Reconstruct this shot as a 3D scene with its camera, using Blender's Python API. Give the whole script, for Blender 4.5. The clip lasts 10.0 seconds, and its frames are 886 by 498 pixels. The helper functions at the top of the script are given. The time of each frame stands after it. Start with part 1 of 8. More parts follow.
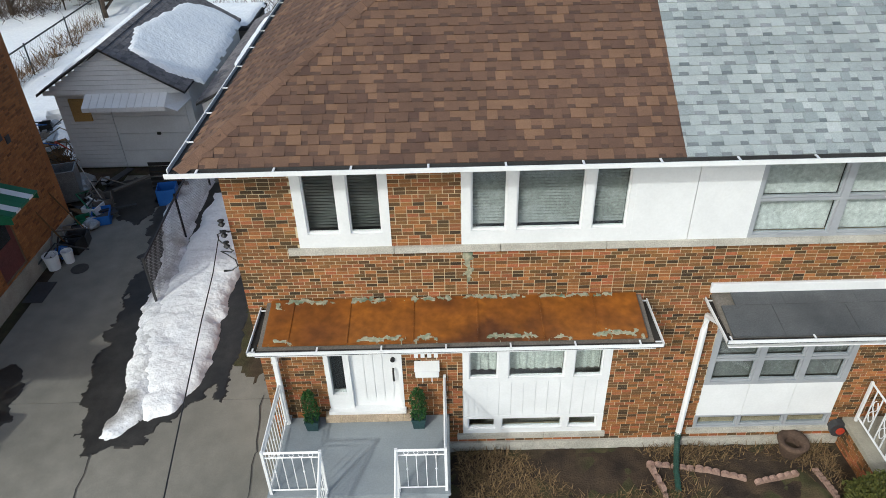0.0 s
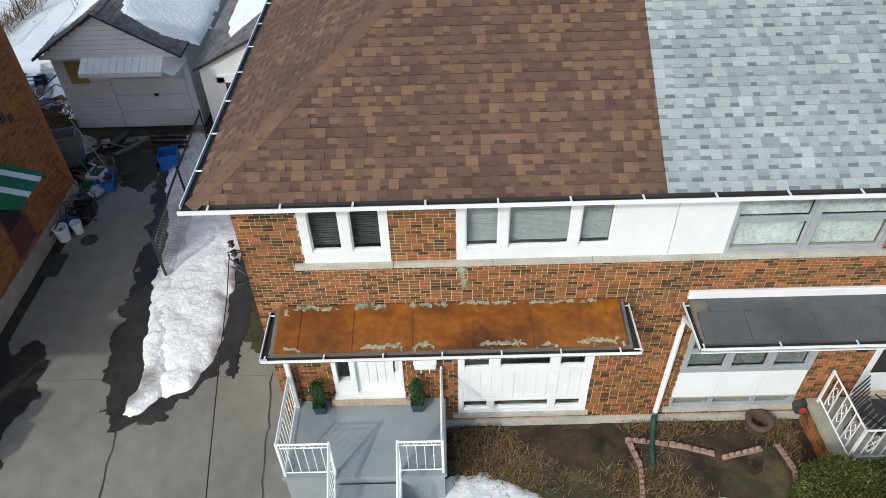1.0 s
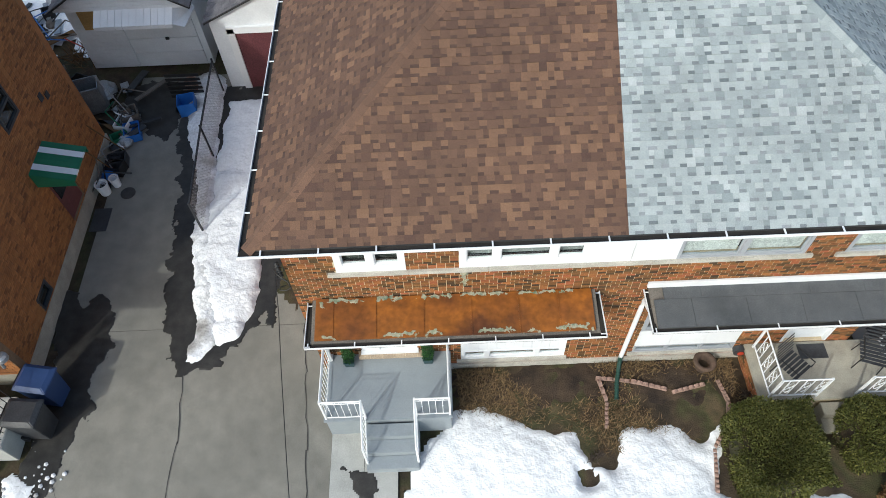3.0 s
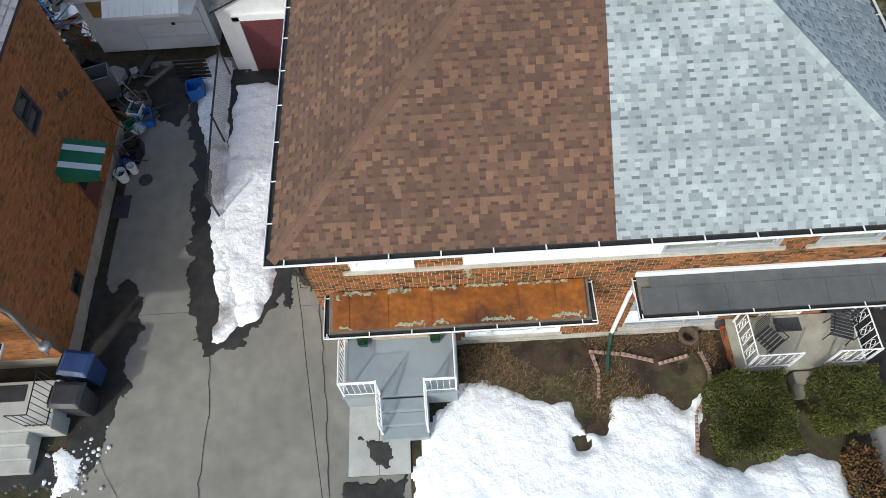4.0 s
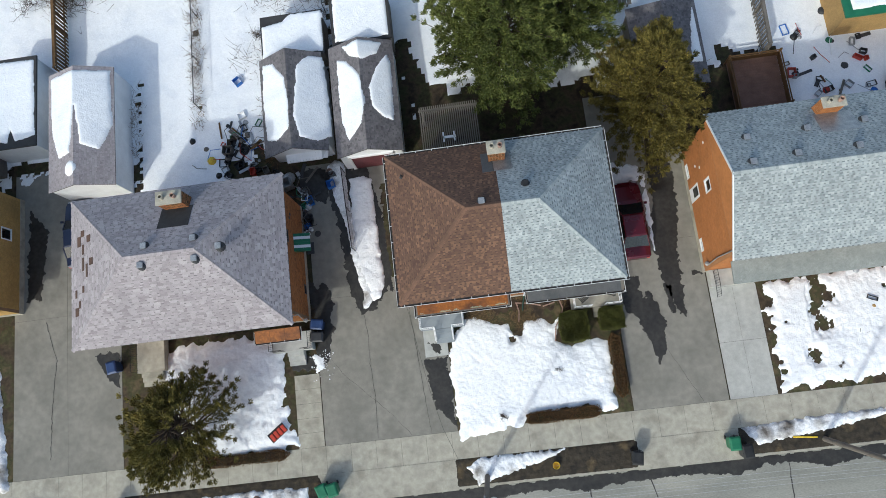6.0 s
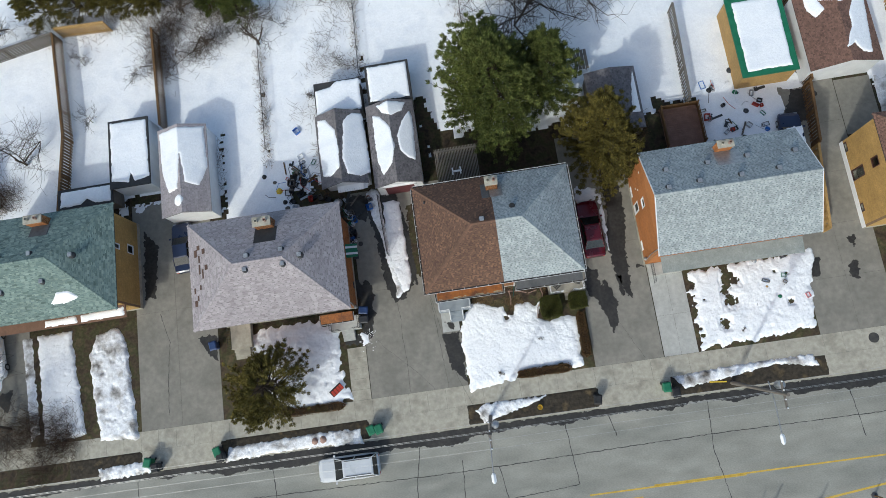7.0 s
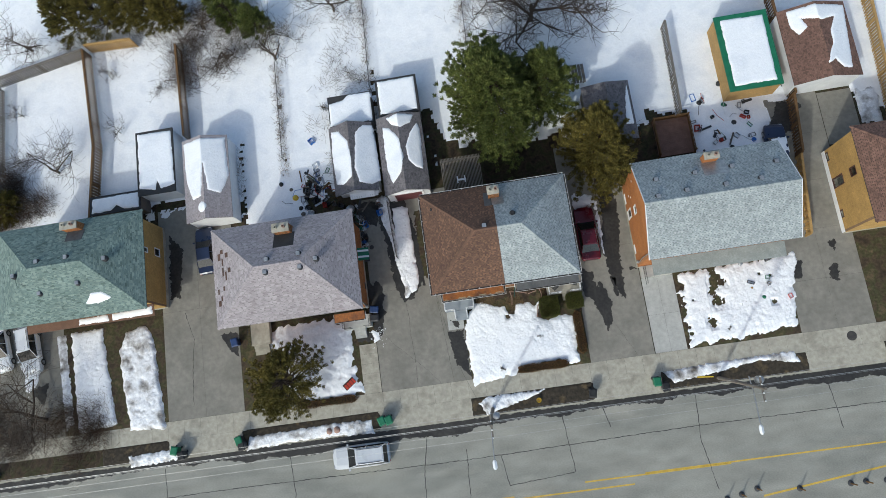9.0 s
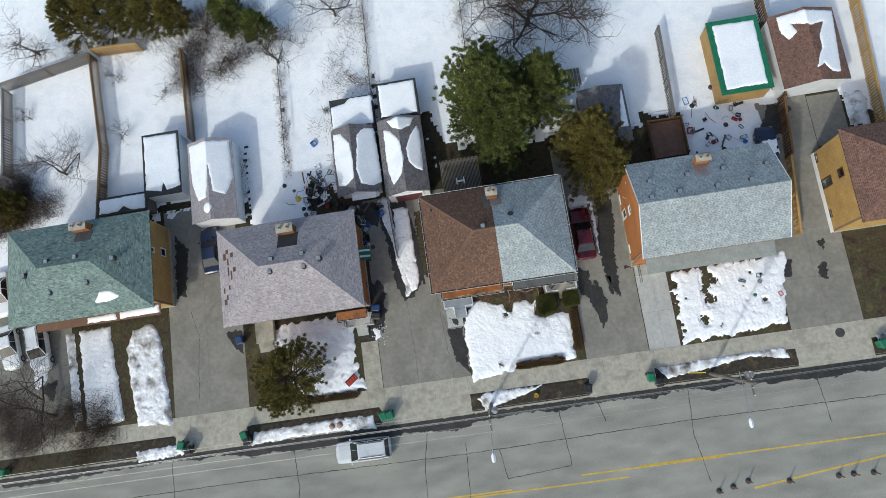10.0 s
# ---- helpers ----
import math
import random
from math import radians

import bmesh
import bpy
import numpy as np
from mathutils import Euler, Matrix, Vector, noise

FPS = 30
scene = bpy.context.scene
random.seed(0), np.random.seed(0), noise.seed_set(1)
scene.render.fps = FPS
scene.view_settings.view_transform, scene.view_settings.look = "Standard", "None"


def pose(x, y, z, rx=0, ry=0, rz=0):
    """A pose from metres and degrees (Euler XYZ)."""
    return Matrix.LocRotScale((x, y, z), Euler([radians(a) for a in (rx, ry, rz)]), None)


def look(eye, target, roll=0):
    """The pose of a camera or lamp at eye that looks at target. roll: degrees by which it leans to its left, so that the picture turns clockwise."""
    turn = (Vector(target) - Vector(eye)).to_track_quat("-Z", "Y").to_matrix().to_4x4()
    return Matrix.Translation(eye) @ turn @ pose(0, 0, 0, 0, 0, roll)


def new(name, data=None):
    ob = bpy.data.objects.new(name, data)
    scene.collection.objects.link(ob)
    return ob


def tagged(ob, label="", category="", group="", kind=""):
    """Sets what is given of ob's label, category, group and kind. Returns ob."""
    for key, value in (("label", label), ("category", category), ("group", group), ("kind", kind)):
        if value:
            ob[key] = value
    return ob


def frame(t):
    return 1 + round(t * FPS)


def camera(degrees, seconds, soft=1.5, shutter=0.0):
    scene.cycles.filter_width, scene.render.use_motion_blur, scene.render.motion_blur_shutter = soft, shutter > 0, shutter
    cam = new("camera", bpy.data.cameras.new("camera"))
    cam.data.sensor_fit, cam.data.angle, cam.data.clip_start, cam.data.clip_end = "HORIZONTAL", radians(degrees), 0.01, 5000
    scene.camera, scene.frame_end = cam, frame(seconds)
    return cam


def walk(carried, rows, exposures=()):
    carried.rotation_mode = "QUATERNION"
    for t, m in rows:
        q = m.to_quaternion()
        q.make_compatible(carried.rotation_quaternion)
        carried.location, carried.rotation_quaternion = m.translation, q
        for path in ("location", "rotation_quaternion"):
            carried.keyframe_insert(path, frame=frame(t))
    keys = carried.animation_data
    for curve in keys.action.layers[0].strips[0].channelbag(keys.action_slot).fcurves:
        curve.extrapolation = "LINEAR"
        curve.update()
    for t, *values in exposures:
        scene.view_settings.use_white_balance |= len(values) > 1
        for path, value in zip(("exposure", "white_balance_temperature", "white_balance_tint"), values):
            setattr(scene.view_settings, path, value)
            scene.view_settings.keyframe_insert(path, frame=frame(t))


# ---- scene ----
cam = camera(64.8, 10.0, 0.8)
PATH = [
    (0, (3.108, -7.728, 9.421), (3.096, -6.082, 8.284), -1.6),
    (0.5, (3.108, -7.517, 10.172), (3.102, -5.95, 8.93), -1.6),
    (1, (3.155, -7.299, 10.989), (3.146, -5.818, 9.644), -1.7),
    (1.5, (3.128, -7.054, 11.901), (3.112, -5.676, 10.452), -2.0),
    (2, (3.142, -6.894, 12.763), (3.122, -5.61, 11.229), -2.4),
    (3.5, (3.11, -6.415, 15.298), (3.093, -5.369, 13.594), -3.4),
    (4, (3.087, -6.202, 16.105), (3.064, -5.239, 14.352), -4.6),
    (4.5, (3.221, -5.947, 18.555), (3.217, -5.145, 16.723), -7.0),
    (5, (4.318, -5.669, 25.359), (4.228, -5.075, 23.452), -14.7),
    (5.5, (4.711, -5.244, 33.368), (4.592, -4.799, 31.422), -21.4),
    (5.7, (4.73, -5.211, 36.735), (4.613, -4.799, 34.782), -22.5),
    (6.8, (4.354, -7.82, 55.408), (4.254, -7.411, 53.452), -22.0),
    (7, (4.512, -8.483, 57.36), (4.407, -8.061, 55.408), -22.4),
    (7.5, (4.707, -8.476, 58.86), (4.589, -8.062, 56.907), -24.2),
    (8, (4.831, -8.378, 59.774), (4.711, -7.97, 57.82), -24.8),
    (8.5, (5.158, -8.55, 60.608), (5.025, -8.138, 58.655), -26.3),
    (9, (4.991, -8.668, 61.417), (4.863, -8.256, 59.464), -25.6),
    (9.5, (4.919, -8.883, 62.207), (4.796, -8.471, 60.253), -25.1),
    (10, (4.968, -8.907, 62.999), (4.845, -8.499, 61.045), -25.2),
]
walk(cam, [(t, look(eye, target, roll)) for t, eye, target, roll in PATH],
     [(0.0, 0.22, 6200, 2.0), (2.0, 0.44, 6200, 2.0), (3.5, 0.5, 6200, 2.0), (5.5, 0.45, 6200, 2.0), (7.0, 0.24, 6200, 2.0), (10.0, 0.22, 6200, 2.0)])

# ---- light ----
world = bpy.data.worlds.new("sky")
scene.world = world
world.use_nodes = True
SUN_EL, SUN_DIR = 37.0, (0.58, 0.81)          # the shadows run along SUN_DIR
sky = world.node_tree.nodes.new("ShaderNodeTexSky")
sky.sky_type, sky.sun_disc = "NISHITA", False
sky.sun_elevation = radians(SUN_EL)
sky.sun_rotation = math.atan2(-SUN_DIR[0], -SUN_DIR[1])
sky.dust_density = 3.0
back = world.node_tree.nodes["Background"]
back.inputs["Strength"].default_value = 0.15
world.node_tree.links.new(sky.outputs[0], back.inputs["Color"])
sun = new("sun", bpy.data.lights.new("sun", "SUN"))
sun.data.energy, sun.data.angle, sun.data.color = 1.38, radians(1.5), (1.0, 0.97, 0.93)
sun.matrix_world = look((-SUN_DIR[0] * math.cos(radians(SUN_EL)) * 60, -SUN_DIR[1] * math.cos(radians(SUN_EL)) * 60, math.sin(radians(SUN_EL)) * 60), (0, 0, 0))


# ---- materials ----
def mat(name, cols, rough=0.85, scale=1.5, fine=30.0, bump=0.15, vary="", metal=0.0, soft=0.35, spec=0.4, stretch=(1, 1, 1), fine_mix=0.25, mid=None, lump=0.0, mid_scale=0.0):
    """Colours from a ramp, read by noise at two scales, or by the piece (vary: island, object) and the noise."""
    mid = fine_mix * 0.4 if mid is None else mid
    m = bpy.data.materials.new(name)
    m.use_nodes = True
    nt = m.node_tree
    n, link = nt.nodes.new, nt.links.new
    bsdf = nt.nodes["Principled BSDF"]
    bsdf.inputs["Metallic"].default_value = metal
    bsdf.inputs["Specular IOR Level"].default_value = spec
    geo = n("ShaderNodeNewGeometry")
    mp = n("ShaderNodeMapping")
    mp.inputs["Scale"].default_value = stretch
    link(geo.outputs["Position"], mp.inputs["Vector"])
    big, small = n("ShaderNodeTexNoise"), n("ShaderNodeTexNoise")
    for t, sc, d in ((big, scale, 5.0), (small, fine, 3.0)):
        link(mp.outputs["Vector"], t.inputs["Vector"])
        t.inputs["Scale"].default_value, t.inputs["Detail"].default_value = sc, d
    ramp = n("ShaderNodeValToRGB")
    el = ramp.color_ramp.elements
    while len(el) < len(cols):
        el.new(0.5)
    lo, hi = (0.0, 1.0) if vary else (0.5 - soft / 2, 0.5 + soft / 2)
    for i, c in enumerate(cols):
        el[i].position = lo + (hi - lo) * i / max(1, len(cols) - 1)
        el[i].color = (*c, 1)
    if vary == "island":
        link(geo.outputs["Random Per Island"], ramp.inputs["Fac"])
    elif vary == "object":
        info = n("ShaderNodeObjectInfo")
        link(info.outputs["Random"], ramp.inputs["Fac"])
    else:
        link(big.outputs["Fac"], ramp.inputs["Fac"])
    # grain and, on pieces, large stains over the ramp's colour
    grain = n("ShaderNodeMapRange")
    grain.inputs["To Min"].default_value, grain.inputs["To Max"].default_value = 1 - fine_mix * 2, 1 + fine_mix * 2
    link(small.outputs["Fac"], grain.inputs["Value"])
    last = grain.outputs["Result"]
    if vary:
        stain = n("ShaderNodeMapRange")
        stain.inputs["To Min"].default_value, stain.inputs["To Max"].default_value = 0.7, 1.3
        link(big.outputs["Fac"], stain.inputs["Value"])
        mul = n("ShaderNodeMath")
        mul.operation = "MULTIPLY"
        link(stain.outputs["Result"], mul.inputs[0])
        link(last, mul.inputs[1])
        last = mul.outputs[0]
    blotch = n("ShaderNodeTexNoise")
    link(mp.outputs["Vector"], blotch.inputs["Vector"])
    blotch.inputs["Scale"].default_value, blotch.inputs["Detail"].default_value = mid_scale or scale * 4.3, 4.0
    wide = n("ShaderNodeMapRange")
    wide.inputs["From Min"].default_value, wide.inputs["From Max"].default_value = 0.3, 0.7
    wide.inputs["To Min"].default_value, wide.inputs["To Max"].default_value = 1 - mid, 1 + mid
    link(blotch.outputs["Fac"], wide.inputs["Value"])
    both = n("ShaderNodeMath")
    both.operation = "MULTIPLY"
    link(wide.outputs["Result"], both.inputs[0])
    link(last, both.inputs[1])
    last = both.outputs[0]
    mix = n("ShaderNodeVectorMath")
    mix.operation = "SCALE"
    link(ramp.outputs["Color"], mix.inputs[0])
    link(last, mix.inputs["Scale"])
    link(mix.outputs["Vector"], bsdf.inputs["Base Color"])
    r = n("ShaderNodeMapRange")
    r.inputs["To Min"].default_value, r.inputs["To Max"].default_value = max(0.03, rough - 0.12), min(1, rough + 0.12)
    link(big.outputs["Fac"], r.inputs["Value"])
    link(r.outputs["Result"], bsdf.inputs["Roughness"])
    if bump:
        b = n("ShaderNodeBump")
        b.inputs["Strength"].default_value, b.inputs["Distance"].default_value = bump, 0.02
        link(small.outputs["Fac"], b.inputs["Height"])
        if lump:
            c = n("ShaderNodeBump")
            c.inputs["Strength"].default_value, c.inputs["Distance"].default_value = 0.9, lump
            link(blotch.outputs["Fac"], c.inputs["Height"])
            link(c.outputs["Normal"], b.inputs["Normal"])
        link(b.outputs["Normal"], bsdf.inputs["Normal"])
    return m


def glass(name, tint=(0.75, 0.8, 0.8), rough=0.03):
    m = bpy.data.materials.new(name)
    m.use_nodes = True
    bsdf = m.node_tree.nodes["Principled BSDF"]
    bsdf.inputs["Base Color"].default_value = (*tint, 1)
    bsdf.inputs["Roughness"].default_value = rough
    bsdf.inputs["Transmission Weight"].default_value = 1.0
    bsdf.inputs["IOR"].default_value = 1.45
    return m


BRICKS = [(0.045, 0.028, 0.016), (0.085, 0.052, 0.022), (0.20, 0.088, 0.032), (0.33, 0.125, 0.042), (0.12, 0.07, 0.026), (0.38, 0.15, 0.05), (0.07, 0.042, 0.02), (0.27, 0.125, 0.04), (0.36, 0.112, 0.05), (0.16, 0.075, 0.028)]
BROWNS = [(0.088, 0.05, 0.038), (0.135, 0.078, 0.052), (0.105, 0.06, 0.043), (0.195, 0.112, 0.068), (0.15, 0.086, 0.057), (0.115, 0.066, 0.046)]
GREYS = [(0.22, 0.255, 0.26), (0.32, 0.355, 0.358), (0.37, 0.405, 0.405), (0.27, 0.305, 0.31), (0.41, 0.44, 0.44)]
M = dict(
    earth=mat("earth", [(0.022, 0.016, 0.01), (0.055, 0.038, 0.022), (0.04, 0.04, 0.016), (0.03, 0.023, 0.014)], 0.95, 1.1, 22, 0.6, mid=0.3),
    turf=mat("turf", [(0.03, 0.022, 0.014), (0.065, 0.046, 0.027), (0.05, 0.05, 0.02), (0.10, 0.075, 0.042)], 0.95, 1.0, 40, 0.7, mid=0.3),
    asphalt=mat("driveway_concrete", [(0.165, 0.157, 0.134), (0.245, 0.232, 0.199), (0.195, 0.186, 0.16), (0.275, 0.262, 0.225)], 0.9, 0.3, 75, 0.15, fine_mix=0.13, soft=0.5, mid=0.11, mid_scale=2.6),
    concrete=mat("concrete", [(0.285, 0.266, 0.215), (0.395, 0.372, 0.307), (0.325, 0.306, 0.252)], 0.88, 0.7, 40, 0.2, fine_mix=0.14, mid=0.14),
    pale_concrete=mat("pale_concrete", [(0.37, 0.37, 0.345), (0.46, 0.46, 0.43)], 0.88, 0.7, 40, 0.15, fine_mix=0.12, mid=0.1),
    road=mat("road", [(0.20, 0.203, 0.178), (0.285, 0.28, 0.243), (0.235, 0.235, 0.206), (0.345, 0.33, 0.28)], 0.85, 0.16, 14, 0.2, fine_mix=0.18, soft=0.5, mid=0.13, stretch=(0.5, 1.4, 1)),
    wet=mat("wet_ground", [(0.024, 0.023, 0.021), (0.042, 0.039, 0.035)], 0.5, 1.0, 50, 0.1, fine_mix=0.2, mid=0.3),
    crack=mat("crack_fill", [(0.04, 0.04, 0.04), (0.07, 0.065, 0.06)], 0.9, 2, 60, 0.2),
    snow=mat("snow", [(0.80, 0.82, 0.85), (0.89, 0.90, 0.91), (0.85, 0.865, 0.885)], 0.75, 0.5, 13, 0.9, fine_mix=0.06, spec=0.3, mid=0.03, lump=0.03, mid_scale=4.5),
    old_snow=mat("old_snow", [(0.13, 0.115, 0.10), (0.45, 0.44, 0.43), (0.78, 0.79, 0.81), (0.84, 0.85, 0.86), (0.70, 0.70, 0.70)], 0.8, 0.9, 16, 0.9, soft=0.42, fine_mix=0.18, mid=0.1, lump=0.035, mid_scale=5.0),
    brick=mat("brick", BRICKS, 0.85, 0.9, 60, 0.3, "object"),
    bricks=mat("brickwork", BRICKS, 0.85, 0.9, 60, 0.3, "island"),
    red_bricks=mat("red_brickwork", [(0.22, 0.088, 0.032), (0.38, 0.155, 0.05), (0.30, 0.12, 0.042), (0.42, 0.175, 0.058), (0.16, 0.066, 0.028)], 0.85, 0.9, 60, 0.3, "island", mid=0.12),
    orange_bricks=mat("orange_brickwork", [(0.36, 0.14, 0.045), (0.42, 0.17, 0.055), (0.38, 0.15, 0.05)], 0.85, 0.9, 60, 0.3, "island"),
    yellow_bricks=mat("yellow_brickwork", [(0.38, 0.24, 0.08), (0.45, 0.29, 0.10), (0.40, 0.25, 0.09)], 0.85, 0.9, 60, 0.3, "island"),
    mortar=mat("mortar", [(0.54, 0.44, 0.29), (0.64, 0.54, 0.37)], 0.95, 2, 80, 0.3),
    orange_mortar=mat("orange_mortar", [(0.34, 0.16, 0.07), (0.40, 0.20, 0.09)], 0.95, 2, 80, 0.3),
    dark_mortar=mat("dark_mortar", [(0.20, 0.13, 0.08), (0.26, 0.17, 0.10)], 0.95, 2, 80, 0.3),
    shingle=mat("brown_shingle", BROWNS, 0.95, 0.6, 90, 0.4, "object"),
    shingles=mat("brown_shingles", BROWNS, 0.95, 0.6, 90, 0.4, "island"),
    grey_shingles=mat("grey_shingles", GREYS, 0.95, 0.6, 90, 0.4, "island"),
    grey_shingle=mat("grey_shingle", GREYS, 0.95, 0.6, 90, 0.4, "object"),
    purple_shingles=mat("mauve_shingles", [(0.245, 0.217, 0.225), (0.35, 0.318, 0.326), (0.29, 0.26, 0.268), (0.385, 0.352, 0.358), (0.32, 0.29, 0.298)], 0.95, 0.5, 60, 0.4, "island", mid=0.04),
    green_shingles=mat("green_shingles", [(0.085, 0.125, 0.115), (0.19, 0.255, 0.23), (0.13, 0.185, 0.17), (0.235, 0.30, 0.262), (0.155, 0.215, 0.195)], 0.95, 0.5, 60, 0.4, "island", mid=0.12),
    red_shingles=mat("red_brown_shingles", [(0.10, 0.058, 0.046), (0.20, 0.115, 0.085), (0.15, 0.085, 0.065)], 0.95, 0.5, 60, 0.4, "island", mid=0.15),
    dark_shingles=mat("slate_grey_shingles", [(0.10, 0.094, 0.098), (0.19, 0.175, 0.178), (0.14, 0.13, 0.135)], 0.95, 0.5, 60, 0.4, "island", mid=0.18),
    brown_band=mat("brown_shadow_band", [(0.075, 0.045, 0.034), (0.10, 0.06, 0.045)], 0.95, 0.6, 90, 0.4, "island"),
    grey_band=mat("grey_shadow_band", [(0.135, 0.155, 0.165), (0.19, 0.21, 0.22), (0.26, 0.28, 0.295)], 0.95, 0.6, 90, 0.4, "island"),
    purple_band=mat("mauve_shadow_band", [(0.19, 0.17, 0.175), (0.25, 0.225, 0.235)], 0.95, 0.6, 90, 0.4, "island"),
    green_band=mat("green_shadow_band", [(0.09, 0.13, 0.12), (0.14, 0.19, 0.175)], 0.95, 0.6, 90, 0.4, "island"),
    brown_cap=mat("brown_ridge_shingles", [(0.135, 0.078, 0.053), (0.165, 0.095, 0.063)], 0.95, 0.6, 90, 0.4, "island"),
    felt=mat("roofing_felt", [(0.07, 0.075, 0.08), (0.10, 0.105, 0.11), (0.085, 0.09, 0.095)], 0.85, 0.9, 60, 0.25),
    tar=mat("tar_paper", [(0.03, 0.03, 0.032), (0.05, 0.05, 0.05)], 0.85, 1, 60, 0.2),
    rust=mat("rusted_sheet", [(0.05, 0.021, 0.011), (0.10, 0.035, 0.012), (0.27, 0.092, 0.014), (0.15, 0.05, 0.012), (0.06, 0.025, 0.011)], 0.45, 0.7, 9, 0.12, soft=0.5, fine_mix=0.3),
    lichen=mat("flaked_paint", [(0.22, 0.26, 0.17), (0.36, 0.34, 0.25), (0.13, 0.18, 0.12)], 0.8, 6, 30, 0.4),
    white=mat("white_paint", [(0.74, 0.75, 0.76), (0.81, 0.82, 0.83)], 0.45, 1.5, 30, 0.03, fine_mix=0.03),
    siding=mat("white_siding", [(0.66, 0.68, 0.70), (0.76, 0.78, 0.80)], 0.5, 1.2, 20, 0.05, fine_mix=0.05),
    deck=mat("grey_deck_paint", [(0.24, 0.27, 0.29), (0.29, 0.32, 0.34)], 0.6, 1.2, 40, 0.1, fine_mix=0.08),
    tile=mat("tan_stone", [(0.42, 0.33, 0.24), (0.48, 0.39, 0.29)], 0.7, 3, 40, 0.1, "island"),
    sill=mat("limestone_sill", [(0.40, 0.38, 0.33), (0.50, 0.475, 0.42)], 0.85, 2, 50, 0.15),
    black=mat("black_metal", [(0.012, 0.012, 0.012), (0.025, 0.025, 0.025)], 0.5, 3, 40, 0.05),
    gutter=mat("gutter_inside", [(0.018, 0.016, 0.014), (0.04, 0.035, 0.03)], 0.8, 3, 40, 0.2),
    # near-black colour that paints the darkness of unlit rooms
    painted_dark=mat("dark_room", [(0.03, 0.03, 0.03), (0.05, 0.05, 0.045)], 0.9, 1, 10, 0),
    blind=mat("blind_slat", [(0.30, 0.31, 0.30), (0.36, 0.37, 0.36)], 0.6, 2, 30, 0),
    curtain=mat("net_curtain", [(0.55, 0.57, 0.52), (0.66, 0.67, 0.62)], 0.9, 3, 30, 0.1),
    glass=glass("window_glass"),
    green=mat("green_metal", [(0.015, 0.13, 0.065), (0.025, 0.17, 0.085)], 0.45, 2, 30, 0.03, fine_mix=0.05),
    blue=mat("blue_plastic", [(0.02, 0.045, 0.12), (0.03, 0.06, 0.16)], 0.45, 2, 30, 0.03, fine_mix=0.05),
    bright_blue=mat("bright_blue_plastic", [(0.02, 0.12, 0.42), (0.03, 0.16, 0.5)], 0.45, 2, 30, 0.03, fine_mix=0.05),
    charcoal=mat("charcoal_plastic", [(0.03, 0.032, 0.036), (0.05, 0.052, 0.056)], 0.5, 2, 30, 0.03),
    steel=mat("galvanised", [(0.30, 0.31, 0.32), (0.42, 0.43, 0.44)], 0.45, 4, 40, 0.05, metal=0.6),
    wood=mat("fence_wood", [(0.085, 0.046, 0.02), (0.15, 0.082, 0.032), (0.115, 0.063, 0.026)], 0.85, 1.2, 40, 0.2, "island"),
    pale_wood=mat("new_fence_wood", [(0.36, 0.22, 0.08), (0.45, 0.29, 0.11)], 0.8, 1.2, 40, 0.2, "island"),
    grey_wood=mat("weathered_wood", [(0.12, 0.105, 0.09), (0.19, 0.17, 0.145)], 0.9, 1.2, 40, 0.3, "island"),
    bark=mat("bark", [(0.05, 0.037, 0.028), (0.09, 0.068, 0.05)], 0.95, 4, 40, 0.6),
    needles=mat("dark_needles", [(0.045, 0.062, 0.016), (0.13, 0.155, 0.034), (0.085, 0.11, 0.026), (0.20, 0.21, 0.055)], 0.8, 0.5, 20, 0, "island", mid=0.45, mid_scale=1.7),
    gold_needles=mat("olive_needles", [(0.06, 0.052, 0.012), (0.17, 0.14, 0.028), (0.11, 0.095, 0.022), (0.25, 0.20, 0.045)], 0.8, 0.5, 20, 0, "island", mid=0.45, mid_scale=1.7),
    hedge=mat("brown_hedge", [(0.09, 0.05, 0.02), (0.16, 0.09, 0.035), (0.12, 0.065, 0.025)], 0.9, 1, 20, 0, "island"),
    terracotta=mat("terracotta_edging", [(0.28, 0.18, 0.14), (0.35, 0.235, 0.19)], 0.9, 3, 40, 0.3, "island"),
    yellow=mat("yellow_road_paint", [(0.50, 0.33, 0.05), (0.62, 0.42, 0.08)], 0.8, 2, 30, 0.1),
    maroon=mat("maroon_car_paint", [(0.07, 0.004, 0.010), (0.085, 0.005, 0.012)], 0.25, 1, 10, 0, spec=0.6, fine_mix=0.02),
    silver=mat("silver_car_paint", [(0.50, 0.52, 0.54), (0.55, 0.57, 0.59)], 0.3, 1, 10, 0, spec=0.6, fine_mix=0.02),
    car_white=mat("white_car_paint", [(0.72, 0.73, 0.74), (0.76, 0.77, 0.78)], 0.3, 1, 10, 0, spec=0.6, fine_mix=0.02),
    navy=mat("navy_car_paint", [(0.015, 0.025, 0.06), (0.02, 0.03, 0.07)], 0.3, 1, 10, 0, spec=0.6, fine_mix=0.02),
    car_glass=mat("car_glass", [(0.012, 0.014, 0.016), (0.02, 0.022, 0.024)], 0.1, 1, 10, 0, spec=0.6),
    red=mat("red_plastic", [(0.42, 0.04, 0.025), (0.5, 0.06, 0.03)], 0.5, 3, 30, 0.05),
    yellow_plastic=mat("yellow_plastic", [(0.6, 0.42, 0.03), (0.68, 0.48, 0.05)], 0.5, 3, 30, 0.05),
)


